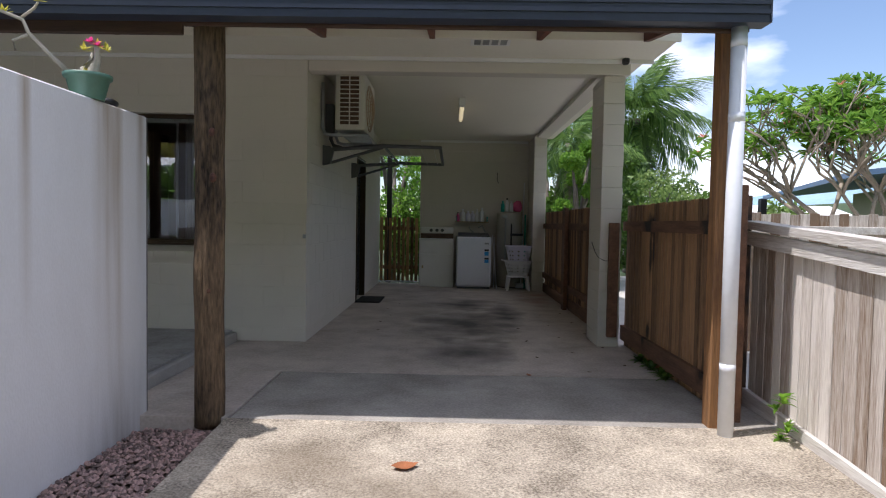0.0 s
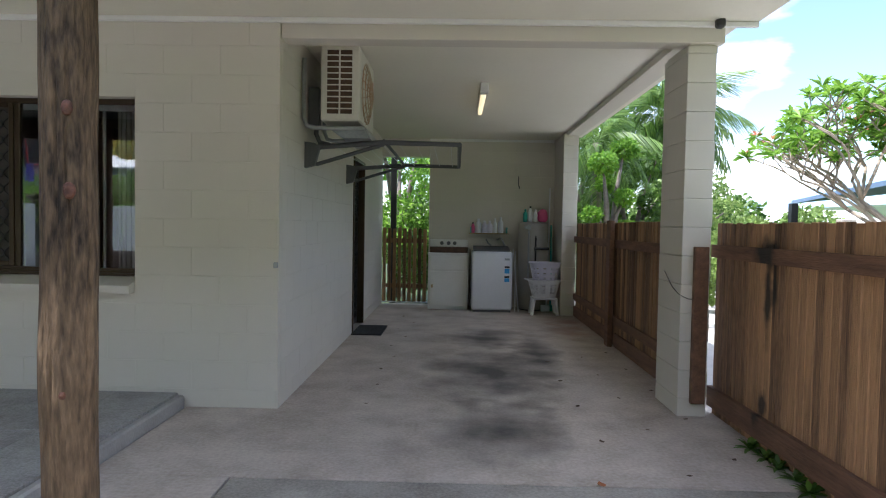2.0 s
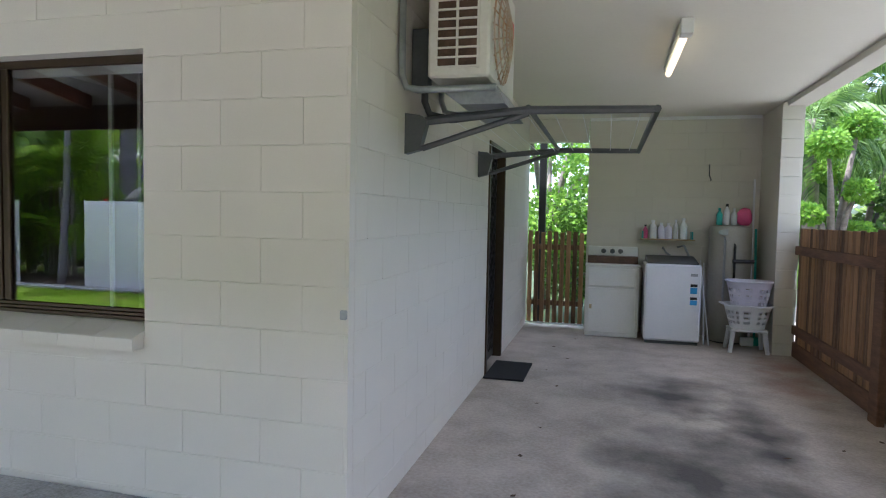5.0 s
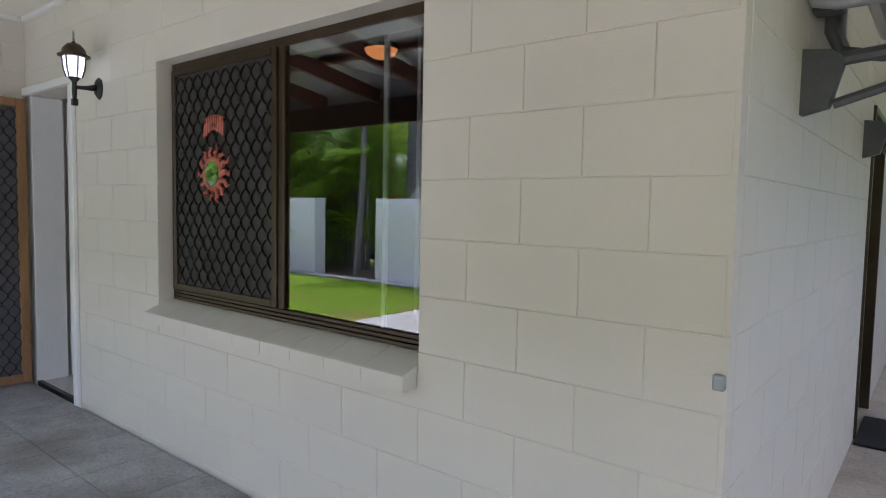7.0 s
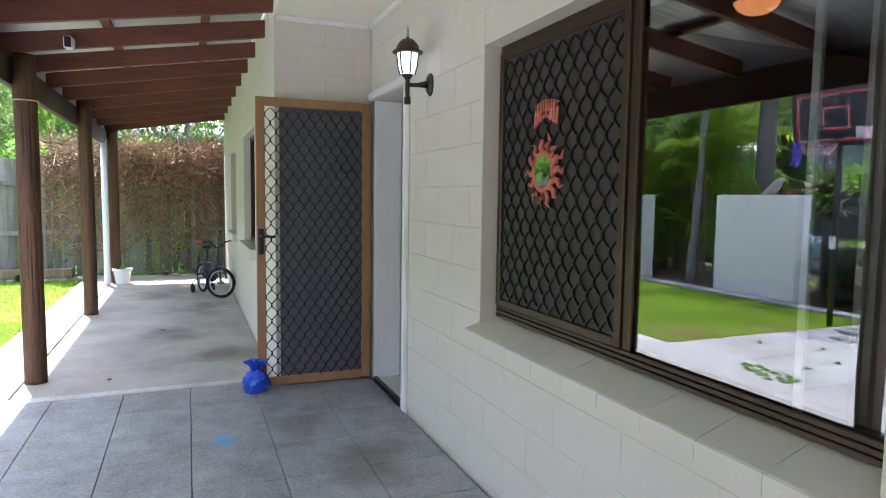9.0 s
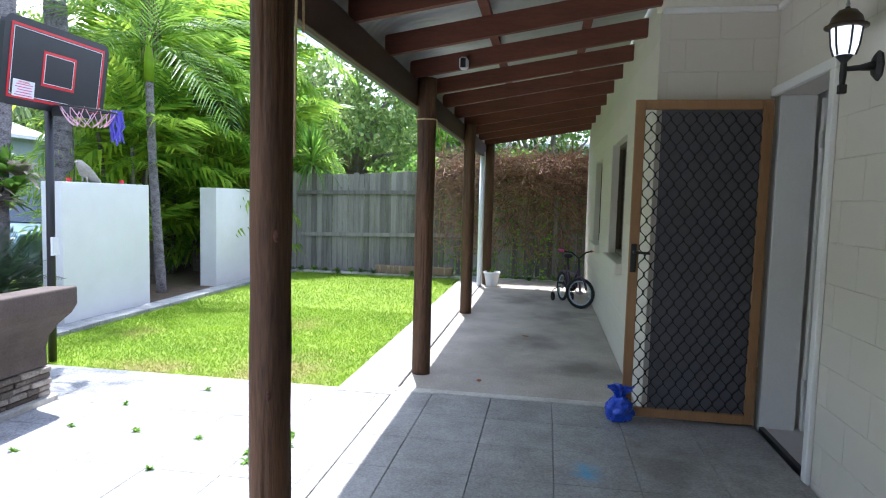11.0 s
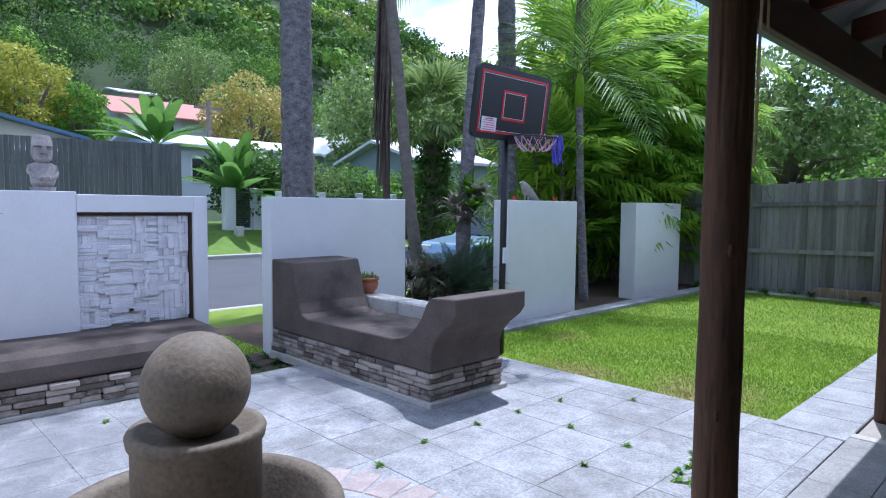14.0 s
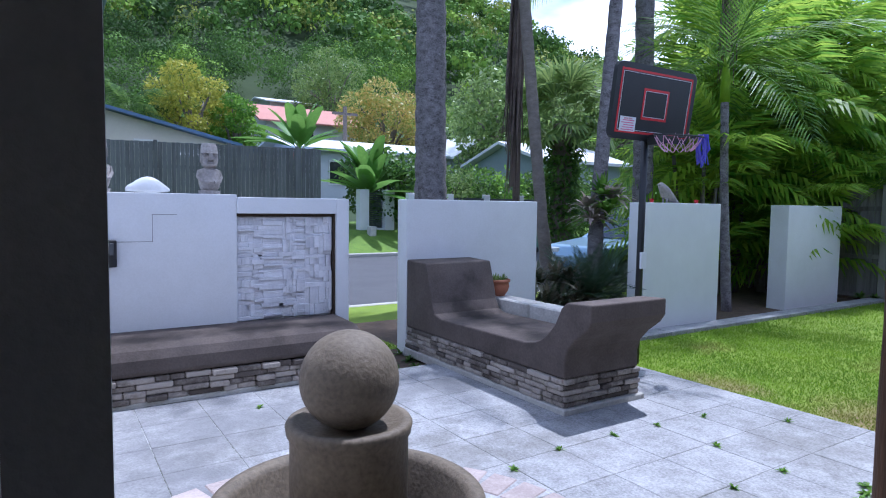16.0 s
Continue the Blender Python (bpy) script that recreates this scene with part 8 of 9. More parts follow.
gable_house("house", "pale gabled house among shrubs", -27.4, -34, -22.6, -26.5, 0.5, 4.4, 5.9, "y", M_HOUSE_WHITE, M_ROOF_WHITE, 0.5, [(-25.8, 2.6, 1.4, 1.2)])
gable_house("garage", "grey-green shed with a white roof", -25.5, -22, -20.5, -16.5, 0.3, 3.6, 4.5, "x", M_HOUSE_GREY, M_ROOF_WHITE, 0.4, [(-23.5, 1.6, 1.6, 1.1)])
gable_house("house", "blue-green house beyond the far fence", -27.5, 3.5, -20.5, 9.5, -0.3, 3.1, 4.1, "y", M_HOUSE_GREY, M_ROOF_WHITE, 0.5)
nh = gable_house("house", "neighbour's pale house with a blue metal roof", 2.9, 6.2, 9.0, 14.0, -0.3, 2.6, 3.2, "y", M_HOUSE_CREAM, M_ROOF_NAVY, 2.8)
nh.matrix_basis = pose(8.9, 12.6, 0, 0, 0, -17.8)
gable_house("house", "pale low house beyond the next yard", 15.0, 42, 27.0, 50.0, -0.3, 1.75, 2.75, "x", M_HOUSE_WHITE, M_ROOF_WHITE, 0.6)
tagged(one_box("carport_post", (12.9, 26.2, -0.3, 13.15, 26.45, 2.42), M_BLACK), "dark post under the neighbour's eave", "post")
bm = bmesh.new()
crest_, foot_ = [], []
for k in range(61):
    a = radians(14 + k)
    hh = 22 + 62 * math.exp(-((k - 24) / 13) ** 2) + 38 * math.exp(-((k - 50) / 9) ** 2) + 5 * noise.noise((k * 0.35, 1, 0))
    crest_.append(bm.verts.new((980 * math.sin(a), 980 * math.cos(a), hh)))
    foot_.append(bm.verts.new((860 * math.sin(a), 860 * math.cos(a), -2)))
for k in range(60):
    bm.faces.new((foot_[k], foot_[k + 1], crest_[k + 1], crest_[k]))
# distance haze is put into the range's pale blue colour
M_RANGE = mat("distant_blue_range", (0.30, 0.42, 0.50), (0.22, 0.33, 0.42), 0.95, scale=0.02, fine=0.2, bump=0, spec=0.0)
tagged(part("backdrop", bm, M_RANGE, smooth=True), "mountain range far beyond the roofs, haze in its blue-green colour", "mountain", kind="structure")

wing = thing("house_wing", "cream flat-roofed wing with a dark blue roof edge", "house", "houses across the street")
one_box("wall", (-13.1, -30.0, 0.5, -9.35, -26.3, 4.0), M_HOUSE_CREAM, wing)
one_box("roof", (-13.5, -30.4, 4.001, -9.31, -25.7, 4.17), M_ROOF_NAVY, wing)
unit = thing("wall_unit", "white air conditioner on the cream house wall", "air conditioner")
one_box("casing", (-6.2, -25.999, 3.75, -5.2, -25.75, 4.3), M_ACWHITE, unit, 0.03)
bm = bmesh.new()
tube(bm, [(-5.95, -25.748, 4.02), (-5.95, -25.74, 4.02)], 0.2, 20)
part("fan_ring", bm, M_GREYMETAL, unit)
awn = thing("window_awning", "white ribbed metal awning on the cream house", "awning")
bm = bmesh.new()
prism(bm, [(-25.995, 4.02), (-25.0, 3.62), (-25.0, 3.56), (-25.995, 3.96)], "x", -8.9, -6.9)
part("sheet", bm, M_ROOF_WHITE, awn)
for k in range(9):
    bm = bmesh.new()
    prism(bm, [(-25.99, 4.055), (-25.0, 3.655), (-25.0, 3.625), (-25.99, 4.025)], "x", -8.88 + k * 0.245, -8.83 + k * 0.245)
    part("rib", bm, M_ROOF_WHITE, awn)

gf = thing("fence_across", "weathered grey paling fence across the street", "fence", kind="structure")
A, B = Vector((3.0, -18.2, 0)), Vector((-9.9, -15.95, 0))
tn = math.degrees(math.atan2(B.y - A.y, B.x - A.x))
NP = 100
for i in range(NP):
    p = A.lerp(B, i / NP)
    piece("paling", (B - A).length / NP - 0.005, 0.02, 2.86 + 0.006 * (i % 3), M_FDARK, gf, (p.x, p.y, 0.55), 0.004, tn)
for i in range(6):
    p = A.lerp(B, (i + 0.6) / 6)
    piece("fence_post", 0.12, 0.10, 2.92, M_FDARK, gf, (p.x, p.y + 0.03, 0.55), 0.006, tn)
for zz in (1.2, 2.6):
    p = A
    piece("rail", (B - A).length, 0.05, 0.1, M_FDARK, gf, (p.x, p.y - 0.05, zz), 0.004, tn)

ent = thing("gate_pillars", "white gate pillars with a dark slatted gate", "gate")
for k, (x, y) in enumerate(((-11.27, -15.5), (-12.22, -15.4))):
    one_box("pillar", (x - 0.18, y - 0.16, 0.3, x + 0.18, y + 0.16, 2.07), M_RENDER, ent, 0.01)
bm = bmesh.new()
for i in range(17):
    box(bm, -12.04, -15.52, 0.72 + i * 0.075, -11.45, -15.48, 0.765 + i * 0.075)
part("gate_slats", bm, M_CHAR, ent)
one_box("plinth", (-12.04, -15.6, 0.3, -11.45, -15.4, 0.72), M_RENDER, ent)
one_box("low_block", (-11.4, -14.9, 0.4, -11.15, -14.65, 0.80), M_LIME, ent, 0.02)
cu = bpy.data.curves.new("house_number", "FONT")
cu.body, cu.size, cu.extrude, cu.align_x = "19", 0.2, 0.004, "CENTER"
num = new("house_number", cu)
num.data.materials.append(M_BLACK)
num.parent = ent
num.matrix_basis = pose(-12.22, -15.235, 1.78, 90, 0, 180)

cf = thing("fence_charcoal", "charcoal sheet fence with white capped posts", "fence", kind="structure")
one_box("sheet", (-18.9, -14.0, 0.0, -12.2, -13.93, 1.82), M_CHAR, cf)
for x in (-12.3, -13.9, -15.5, -17.1, -18.8):
    one_box("post", (x - 0.12, -14.05, 0.0, x + 0.12, -13.85, 1.95), M_RENDER, cf, 0.01)
one_box("letter_wall", (-18.7, -13.2, 0.0, -17.6, -12.95, 1.85), M_RENDER, cf, 0.01)
one_box("slot", (-18.05, -12.949, 1.0, -17.85, -12.94, 1.55), M_BLACK, cf)

bn = thing("wheelie_bin", "dark green wheelie bin with a red lid", "bin")
bm = bmesh.new()
prism(bm, [(-0.22, 0.08), (0.22, 0.08), (0.28, 0.95), (-0.28, 0.95)], "x", -0.27, 0.27)
bm.transform(Matrix.Translation((-17.0, -12.3, -0.1)))
part("bin_body", bm, M_GREENPOT, bn)
one_box("lid", (-17.3, -12.62, 0.852, -16.7, -12.0, 0.92), M_RED, bn, 0.02)
for s in (-1, 1):
    bm = bmesh.new()
    tube(bm, [(-17.0 + s * 0.25, -12.5, 0.0), (-17.0 + s * 0.29, -12.5, 0.0)], 0.1, 12)
    part("wheel", bm, M_TYRE, bn)


def car(label, x, y, z, paint, turn=0.0):
    c = thing("parked_car", label, "car", "parked cars")
    m = pose(x, y, z, 0, 0, turn)
    bm = bmesh.new()
    prism(bm, [(-2.15, 0.25), (2.15, 0.25), (2.2, 0.55), (2.1, 0.78), (1.1, 0.92), (0.35, 1.38), (-0.95, 1.42), (-1.65, 1.0), (-2.15, 0.92), (-2.2, 0.55)], "y", -0.84, 0.84)
    for v in bm.verts:
        if v.co.z > 0.95:
            v.co.y *= 0.78
    bm.transform(m)
    b = part("body", bm, paint, c)
    soft(b, 0.06)
    for s in (-1, 1):
        bm = bmesh.new()
        vs_ = [(0.95, 0.97), (0.33, 1.32), (-0.9, 1.35), (-1.4, 1.02)]
        prism(bm, vs_, "y", 0.0, 0.012)
        for v in bm.verts:
            v.co.y = s * (0.855 - 0.42 * max(0, v.co.z - 0.95) + (v.co.y - 0.006)) - s * 0.0
        bm.transform(m)
        part("side_window", bm, M_WINDARK, c)
    bm = bmesh.new()
    prism(bm, [(1.12, 0.945), (0.40, 1.40), (0.38, 1.385), (1.08, 0.93)], "y", -0.62, 0.62)
    bm.transform(m)
    part("windscreen", bm, M_WINDARK, c)
    for wx in (-1.35, 1.35):
        for s in (-1, 1):
            bm = bmesh.new()
            tube(bm, [(wx, s * 0.68, 0.31), (wx, s * 0.87, 0.31)], 0.31, 20)
            bm.transform(m)
            w = part("wheel", bm, M_TYRE, c)
            bm = bmesh.new()
            tube(bm, [(wx, s * 0.871, 0.31), (wx, s * 0.88, 0.31)], 0.19, 16)
            bm.transform(m)
            part("rim", bm, M_GALV, w)
    for s in (-1, 1):
        bm = bmesh.new()
        box(bm, 2.10, s * 0.62 - 0.16, 0.6, 2.19, s * 0.62 + 0.16, 0.72, 0.02)
        bm.transform(m)
        part("headlight", bm, M_PVC, c)


car("silver-blue sedan parked in the street", -13.7, -5.4, -0.1, M_CARBLUE)
car("red hatchback parked further along the street", -19.2, -5.5, -0.1, M_CARRED)


def banana(x, y, z0, n, length, seed, h=1.0):
    o = thing("banana_plant", "banana plant with broad torn green leaves", "banana plant", "banana plants")
    r = random.Random(seed)
    trunk_line(o, [(x, y, z0), (x, y, z0 + h)], [0.14, 0.09], M_LEAF_PALE, 10)
    for k in range(n):
        a, el = k * 2.4 + r.uniform(-0.3, 0.3), radians(r.choice([84, 76, 68, 58, 46, 34, 20, 5]) + r.uniform(-6, 6))
        d, s = Vector((math.cos(a), math.sin(a), 0)), Vector((-math.sin(a), math.cos(a), 0))
        ln, vs, fs = length * r.uniform(0.75, 1.1), [], []
        for j in range(15):
            f = j / 14
            p = Vector((x, y, z0 + h * r.choice([1.0]))) + d * ln * (f * math.cos(el) + 0.15 * f * f) + Vector((0, 0, ln * (f * math.sin(el) - 0.22 * f * f)))
            w = ln * 0.125 * (min(1, max(0.08, (f - 0.12) * 5)) if f < 0.4 else math.sqrt(max(0.0, 1 - ((f - 0.4) / 0.6) ** 2))) * r.uniform(0.93, 1.0)
            vs += [p - s * w + Vector((0, 0, 0.2 * w)), p, p + s * w + Vector((0, 0, 0.2 * w))]
        for j in range(14):
            b = 3 * j
            fs += [(b, b + 1, b + 4, b + 3), (b + 1, b + 2, b + 5, b + 4)]
        raw("leaf", vs, fs, M_BANANA, o)


banana(-11.75, -15.9, 0.6, 32, 2.5, 1, 1.3)
banana(-10.6, -20.0, 0.8, 22, 2.4, 3, 2.9)
o = thing("heliconia", "orange-flowered heliconia above the fence", "plant")
rosette("leaf_head", o, (-9.6, -18.0, 2.9), 50, 0.8, 0.06, M_LEAF, 1.0, 150, 0.3)
rosette("flowers", o, (-9.6, -17.6, 3.2), 26, 0.45, 0.05, M_FLOWER_CORAL, 0.7, 151, 0.3)

# fan palm wrapped in ivy
fp = thing("fan_palm", "tall fan palm with an ivy-covered trunk", "palm")
trunk_line(fp, [(-17.0, -11.6, -0.2), (-17.0, -11.6, 4.4)], [0.4, 0.33], M_DEADFROND, 12)
fronds(fp, F_FAN, (-17.0, -11.6, 4.7), 48, 80, -45, 9, 1.05)
vs, fs = leaf_cloud(2600, [(-17.0, -11.6, 0.6 + 0.45 * k, 0.55) for k in range(7)], 0.2, 300, 0.9)
raw("ivy", vs, fs, M_LEAF, fp)

# trees in the yards across the street
for k, (lb_, x, y, h, r0, mm, n, sz, lw) in enumerate((
        ("yellow-green rounded tree on the slope", -11.0, -43, 8.3, 2.5, M_LEAF_YELLOW, 6500, 0.30, 0.25),
        ("mango tree flushed with orange new leaves", -26.0, -42, 8.2, 3.4, M_LEAF_ORANGE, 6500, 0.32, 0.25),
        ("bright green tree on the slope", -13.7, -42, 6.8, 1.9, M_LEAF_BRIGHT, 5000, 0.28, 0.15),
        ("pale green tree on the hillside", -28.6, -60, 9.6, 3.6, M_LEAF_PALE, 5500, 0.34, 0.2),
        ("dark leafy shrub beside the palms", -13.0, -16.6, 3.0, 1.8, M_LEAF, 3200, 0.22, 0.15),
        ("dark leafy shrub over the charcoal fence", -15.2, -16.0, 2.6, 1.8, M_LEAF, 3200, 0.20, 0.1),
        ("dark leafy shrub over the charcoal fence", -17.4, -16.4, 2.4, 1.8, M_LEAF_BRIGHT, 3000, 0.20, 0.1),
        ("dark leafy shrub over the charcoal fence", -20.0, -15.4, 2.8, 2.0, M_LEAF, 3000, 0.22, 0.1),
        ("spreading light green tree over the roofs", -24.5, -24.0, 7.8, 3.6, M_LEAF_PALE, 4200, 0.36, 0.35),
        ("spreading light tree over the roofs", -28.5, -21.0, 8.0, 3.8, M_LEAF_PALE, 4200, 0.36, 0.3),
        ("leafy tree behind the street palms", -30.5, -13.0, 7.5, 3.8, M_LEAF, 4200, 0.36, 0.2),
        ("flowering shrub behind the wall", -14.4, -15.0, 2.9, 1.2, M_LEAF_PALE, 2400, 0.14, 0.15),
        ("leafy tree behind the areca palms", -17.5, -4.6, 5.0, 2.4, M_LEAF_BRIGHT, 5200, 0.22, 0.1),
        ("dense shrub behind the areca palms", -14.9, -2.6, 3.4, 1.5, M_LEAF_BRIGHT, 4600, 0.18, 0.08),
        ("tall thin-leaved tree beyond the fence", -21.0, -1.5, 6.6, 2.4, M_LEAF_PALE, 7000, 0.24, 0.2),
        ("tall thin-leaved tree beyond the fence", -26.0, 1.5, 6.4, 2.8, M_LEAF_BRIGHT, 7000, 0.28, 0.15),
        ("bright shrub over the far fence", -15.6, 1.6, 2.6, 1.2, M_LEAF_BRIGHT, 3000, 0.15, 0.1),
        ("bright shrub over the far fence", -16.4, 3.4, 2.8, 1.3, M_LEAF_BRIGHT, 3000, 0.15, 0.1),
        ("leafy tree beyond the far fence", -19.5, 4.6, 5.0, 1.8, M_LEAF, 3600, 0.2, 0.2),
        ("leafy shrub by the house corner", -15.2, 6.6, 2.9, 0.9, M_LEAF_BRIGHT, 2200, 0.13, 0.15),
        ("dark leafy tree beyond the shed", -33.0, -6.0, 7.0, 3.6, M_LEAF, 3400, 0.36, 0.15),
        ("leafy tree beyond the far gardens", -36.0, 2.0, 7.0, 3.4, M_LEAF, 3000, 0.38, 0.15))):
    broadleaf(lb_, x, y, rise(x, y), h, r0, mm, 400 + k, n, sz, low=lw, clumps=17)
palm("small feather palm on the slope", [(-6.9, -42, 1.5), (-6.9, -42, 7.6)], [0.2, 0.16], M_BARK2, F_QUEEN, 16, 70, -40, 12, 1.2)
pl = thing("power_pole", "grey power pole with a crossarm", "pole")
bm = bmesh.new()
tube(bm, [(-17.2, -30.5, 1.0), (-17.2, -30.5, 7.4)], 0.12, 10)
part("pole", bm, M_BARK2, pl)
one_box("crossarm", (-18.0, -30.56, 6.9, -16.4, -30.44, 7.05), M_BARK2, pl)

# the wooded hill: each tree is a heap of rounded leafy billows
rw = random.Random(31)
npr = np.random.RandomState(3)
tv = []
count = 0
matid = []
while count < 2500:
    phi = radians(rw.uniform(-14, 112))
    d = 48 + 190 * rw.random() ** 0.75
    x, y = -2 - d * math.sin(phi), 4 - d * math.cos(phi)
    if y > 40 or (d < 82 and -33 < x < -14 and y > -46) or (-30 < x < -17 and -72 < y < -46):
        continue
    r0 = rw.uniform(1.9, 5.4) * (0.75 if d < 75 else 1.0)
    n = 900 if d < 95 else 180
    matid += [rw.choice([0, 0, 1, 1, 1, 2] if d < 95 else [0, 0, 0, 1, 1, 1, 2, 2, 3, 4])] * n
    zc = rise(x, y) + r0 * 0.85
    nb = rw.choice((5, 6, 7, 8))
    bc = npr.normal(size=(nb, 3))
    bc /= np.linalg.norm(bc, axis=1)[:, None]
    bc[:, 2] = np.abs(bc[:, 2]) * 0.9 - 0.15
    br = r0 * npr.uniform(0.34, 0.58, nb)
    bc *= (r0 * npr.uniform(0.45, 0.75, nb))[:, None]
    which = npr.randint(0, nb, n)
    dirs = npr.normal(size=(n, 3))
    dirs /= np.linalg.norm(dirs, axis=1)[:, None]
    dirs[:, 2] = np.abs(dirs[:, 2]) * 1.15 - 0.3
    p = bc[which] + dirs * (br[which] * npr.uniform(0.82, 1.06, n))[:, None] + np.array([x, y, zc])
    face = dirs + npr.normal(size=(n, 3)) * 0.28
    u = np.cross(face, npr.normal(size=(n, 3)))
    u /= np.linalg.norm(u, axis=1)[:, None]
    s = np.cross(u, face)
    s /= np.linalg.norm(s, axis=1)[:, None]
    ln = npr.uniform(0.6, 1.3, n)[:, None] * (0.21 if d < 95 else 0.62) * (r0 / 3.6)
    quad = np.stack([p, p + u * ln * 0.5 + s * ln * 0.42, p + u * ln, p + u * ln * 0.5 - s * ln * 0.42], axis=1)
    tv.append(quad.reshape(-1, 3))
    count += 1
allv = np.concatenate(tv)
nq = len(allv) // 4
me = bpy.data.meshes.new("hill_forest")
me.vertices.add(len(allv))
me.vertices.foreach_set("co", allv.astype(np.float32).ravel())
me.loops.add(nq * 4)
me.loops.foreach_set("vertex_index", np.arange(nq * 4, dtype=np.int32))
me.polygons.add(nq)
me.polygons.foreach_set("loop_start", np.arange(0, nq * 4, 4, dtype=np.int32))
me.update(calc_edges=True)
for fm in M_FOREST:
    me.materials.append(fm)
me.polygons.foreach_set("material_index", np.array(matid, dtype=np.int32))
tagged(new("hill_forest", me), "dense green forest covering the hillside", "forest", kind="stuff")

# ---- grass and litter ----
gv = np.random.RandomState(8)


def blades(areas, per, h0, h1, name, label):
    parts_ = []
    for x0, y0, x1, y1, z in areas:
        n = int((x1 - x0) * (y1 - y0) * per)
        x, y = gv.uniform(x0, x1, n), gv.uniform(y0, y1, n)
        a, h = gv.uniform(0, 6.28, n), gv.uniform(h0, h1, n)
        dx, dy = np.cos(a) * 0.004, np.sin(a) * 0.004
        lx, ly = gv.normal(0, 0.018, n), gv.normal(0, 0.018, n)
        zz = np.full(n, z)
        parts_.append(np.stack([np.stack([x - dx, y - dy, zz], 1), np.stack([x + dx, y + dy, zz], 1), np.stack([x + lx, y + ly, zz + h], 1)], 1).reshape(-1, 3))
    v = np.concatenate(parts_)
    n = len(v) // 3
    m_ = bpy.data.meshes.new(name)
    m_.vertices.add(len(v))
    m_.vertices.foreach_set("co", v.astype(np.float32).ravel())
    m_.loops.add(n * 3)
    m_.loops.foreach_set("vertex_index", np.arange(n * 3, dtype=np.int32))
    m_.polygons.add(n)
    m_.polygons.foreach_set("loop_start", np.arange(0, n * 3, 3, dtype=np.int32))
    m_.update(calc_edges=True)
    m_.materials.append(M_BLADE)
    tagged(new(name, m_), label, "grass", kind="stuff")


blades([(-9.5, 0.02, -6.23, 3.18, 0.048)], 5200, 0.012, 0.035, "grass", "short bright lawn grass blades")
blades([(-13.05, 0.02, -9.5, 3.18, 0.048)], 2200, 0.015, 0.04, "grass", "short bright lawn grass blades")
blades([(-4.86, -2.55, -3.92, -1.0, 0.028)], 1500, 0.02, 0.05, "grass", "short bright verge grass blades")


def weed(x, y, z, n, ln, seed, material=M_LEAF_BRIGHT, label="small green weed in a paving joint"):
    o = thing("weed", label, "weed", "weeds")
    rosette("leaf_tuft", o, (x, y, z), n, ln, ln * 0.14, material, 0.8, seed, 0.25)


for k, (x, y) in enumerate(((-4.70, 1.93), (-4.26, 1.92), (-5.08, 1.95), (-5.5, 2.0), (-5.1, 2.36), (-4.66, 2.75), (-3.85, 2.0), (-5.08, 2.76), (-3.43, 0.7), (-5.9, 2.35), (-3.0, 0.3))):
    weed(x, y, 0.10, 16, 0.05, 500 + k)
o = thing("weed", "creeping weed spreading over the patio edge", "weed", "weeds")
for k in range(16):
    rosette("leaf_tuft", o, (-5.35 + 0.035 * k + 0.05 * math.sin(k * 2), 3.15 + 0.09 * math.sin(k * 1.7) + 0.008 * k, 0.105), 12, 0.06, 0.012, M_LEAF_BRIGHT, 0.6, 520 + k, 0.3)
o = thing("weed", "leafy green weed at the downpipe foot", "weed", "weeds")
for k in range(7):
    rosette("leaf_tuft", o, (1.93 + 0.012 * (k % 3), 3.60 - 0.05 * (k % 4), -0.06 + 0.05 * k), 10, 0.085, 0.014, M_LEAF_BRIGHT, 0.9, 540 + k, 0.25)
for k in range(5):
    weed(1.73 + 0.02 * (k % 2), 5.45 - 0.16 * k, 0.0, 26, 0.13, 560 + k, M_LEAF, "dark green weed tuft under the gate")
weed(-1.45, 2.55, -0.08, 14, 0.09, 570, M_LEAF_BRIGHT, "small green weed in the gravel")
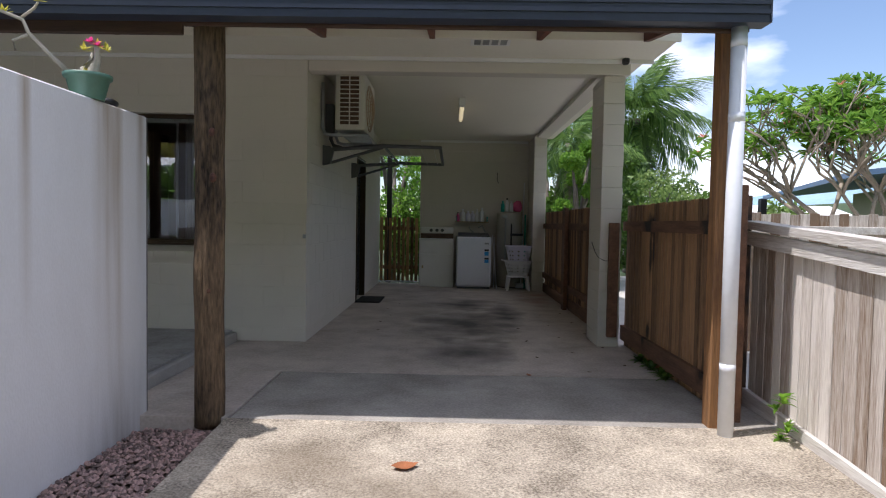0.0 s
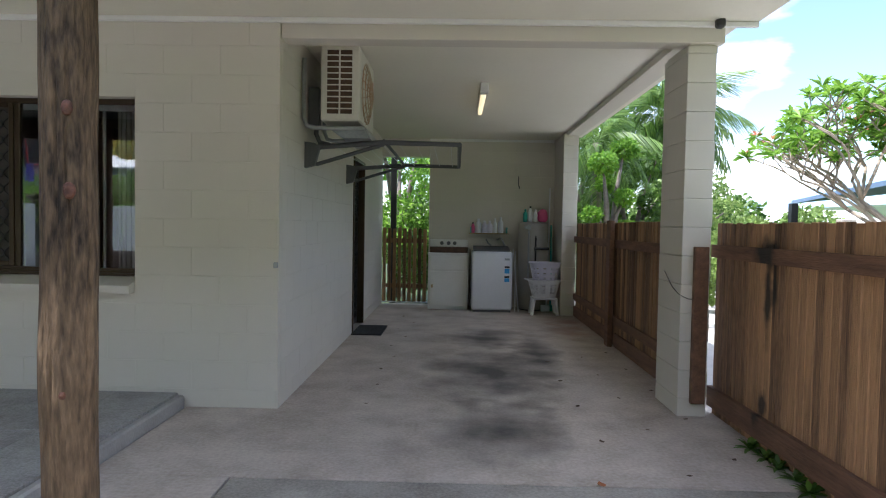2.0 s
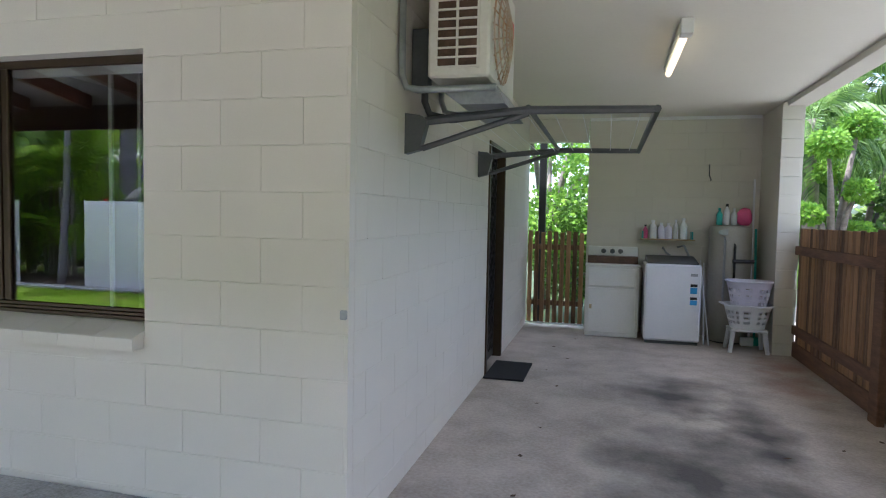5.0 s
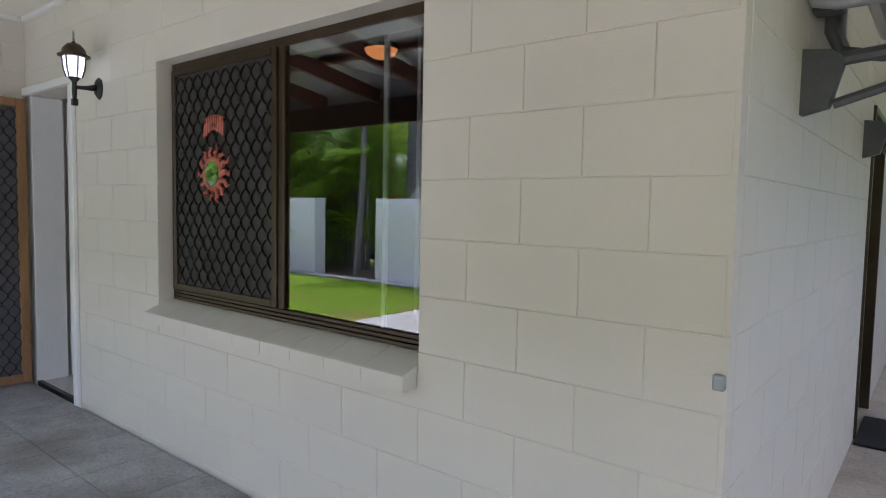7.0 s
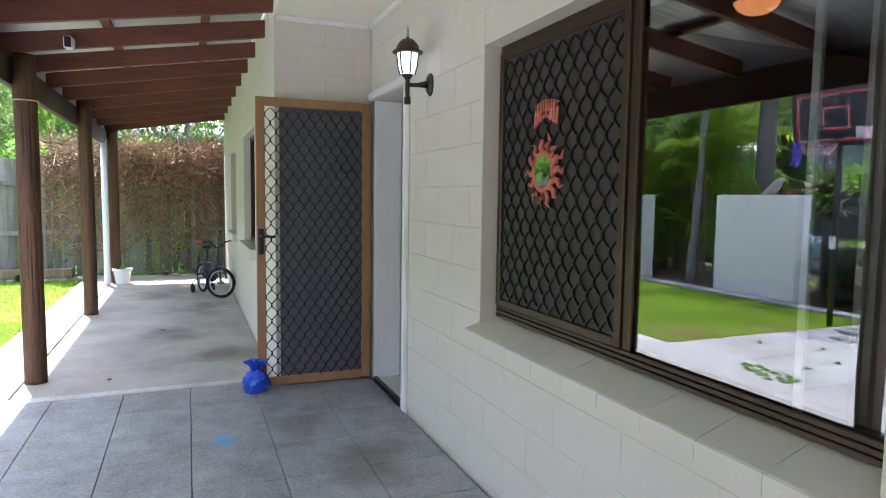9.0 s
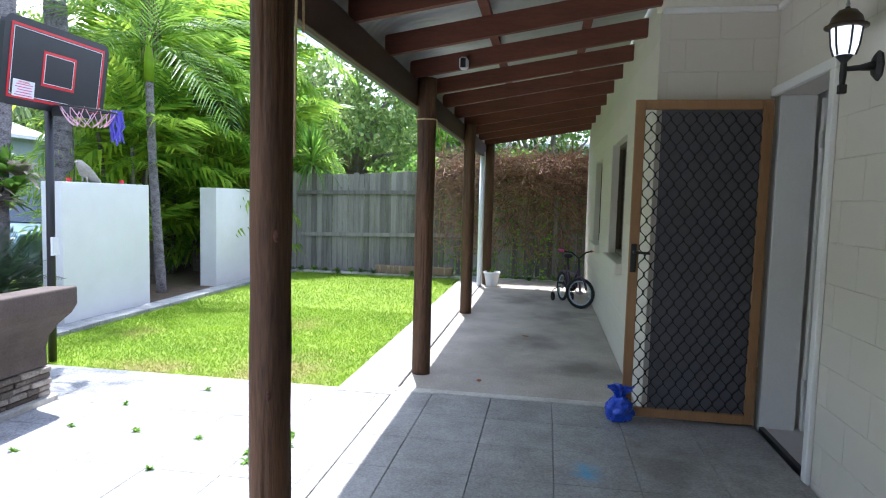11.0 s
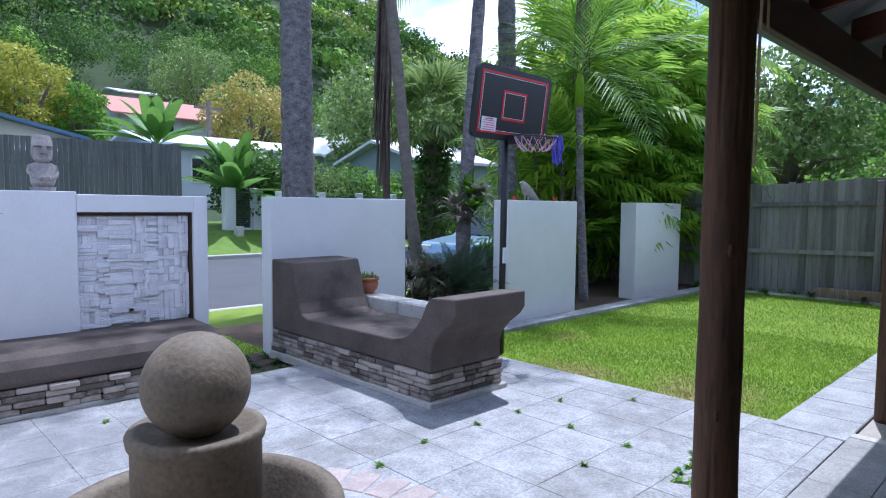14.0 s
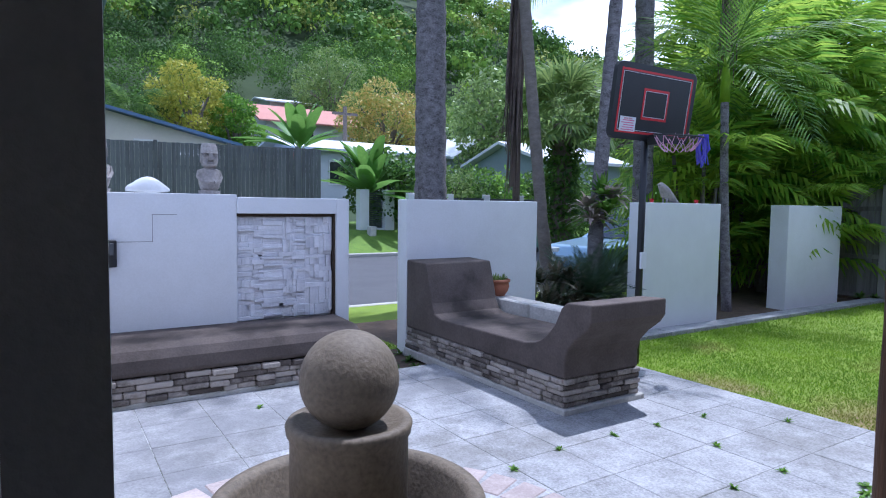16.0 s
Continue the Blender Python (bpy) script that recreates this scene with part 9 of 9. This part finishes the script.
for k in range(26):
    weed(-13.22 + 0.05 * (k % 3), -0.4 + 0.24 * k, 0.07, 26, 0.2, 600 + k, M_LEAF if k % 3 else M_LEAF_BRIGHT, "leafy weed along the foot of the fence")
for k in range(10):
    weed(-4.78 - 0.05 * (k % 3), -0.60 + 0.10 * k - 0.1, 0.07, 26, 0.15, 640 + k, M_LEAF, "leafy weed at the daybed foot")


for k in range(9):
    weed(-4.15 - 0.07 * k, -0.25 - 0.28 * (k % 3), 0.04, 22, 0.12, 680 + k, M_LEAF, "leafy weed in the soil between the walls")


def dry_leaf(x, y, z, s, turn, material=M_DEADLEAF, label="curled dry brown leaf on the concrete"):
    o = thing("fallen_leaf", label, "leaf", "fallen leaves")
    vs, fs = [], []
    for j in range(7):
        f = j / 6
        w = 0.30 * math.sin(math.pi * min(1, f * 1.05)) + 0.01
        zz = 0.25 * (f - 0.5) ** 2 * 2
        vs += [(f - 0.5, -w, zz + 0.22 * w), (f - 0.5, 0, zz), (f - 0.5, w, zz + 0.35 * w)]
    for j in range(6):
        b = 3 * j
        fs += [(b, b + 1, b + 4, b + 3), (b + 1, b + 2, b + 5, b + 4)]
    ob = raw("leaf_blade", vs, fs, material, o)
    ob.matrix_basis = pose(x, y, z, 0, 0, turn) @ Matrix.Diagonal((s, s, s, 1))


dry_leaf(-0.12, 3.07, -0.029, 0.14, 20)
dry_leaf(-4.15, 4.62, 0.108, 0.10, 50)
dry_leaf(0.70, 4.85, 0.002, 0.07, 100)
dry_leaf(-6.6, 4.2, 0.101, 0.07, 10)
dry_leaf(-8.3, 4.5, 0.101, 0.08, 70)
for k in range(14):
    dry_leaf(1.2 + 0.4 * math.sin(k * 2.1), 5.0 + 0.25 * k, 0.002, 0.035 + 0.01 * (k % 3), 50 * k, M_SOIL, "small dark leaf on the concrete")
for k in range(10):
    dry_leaf(-0.7 + 0.3 * math.sin(k * 3.1), 6.2 + 0.55 * k, 0.002, 0.03 + 0.01 * (k % 3), 50 * k, M_SOIL, "small dark leaf on the concrete")
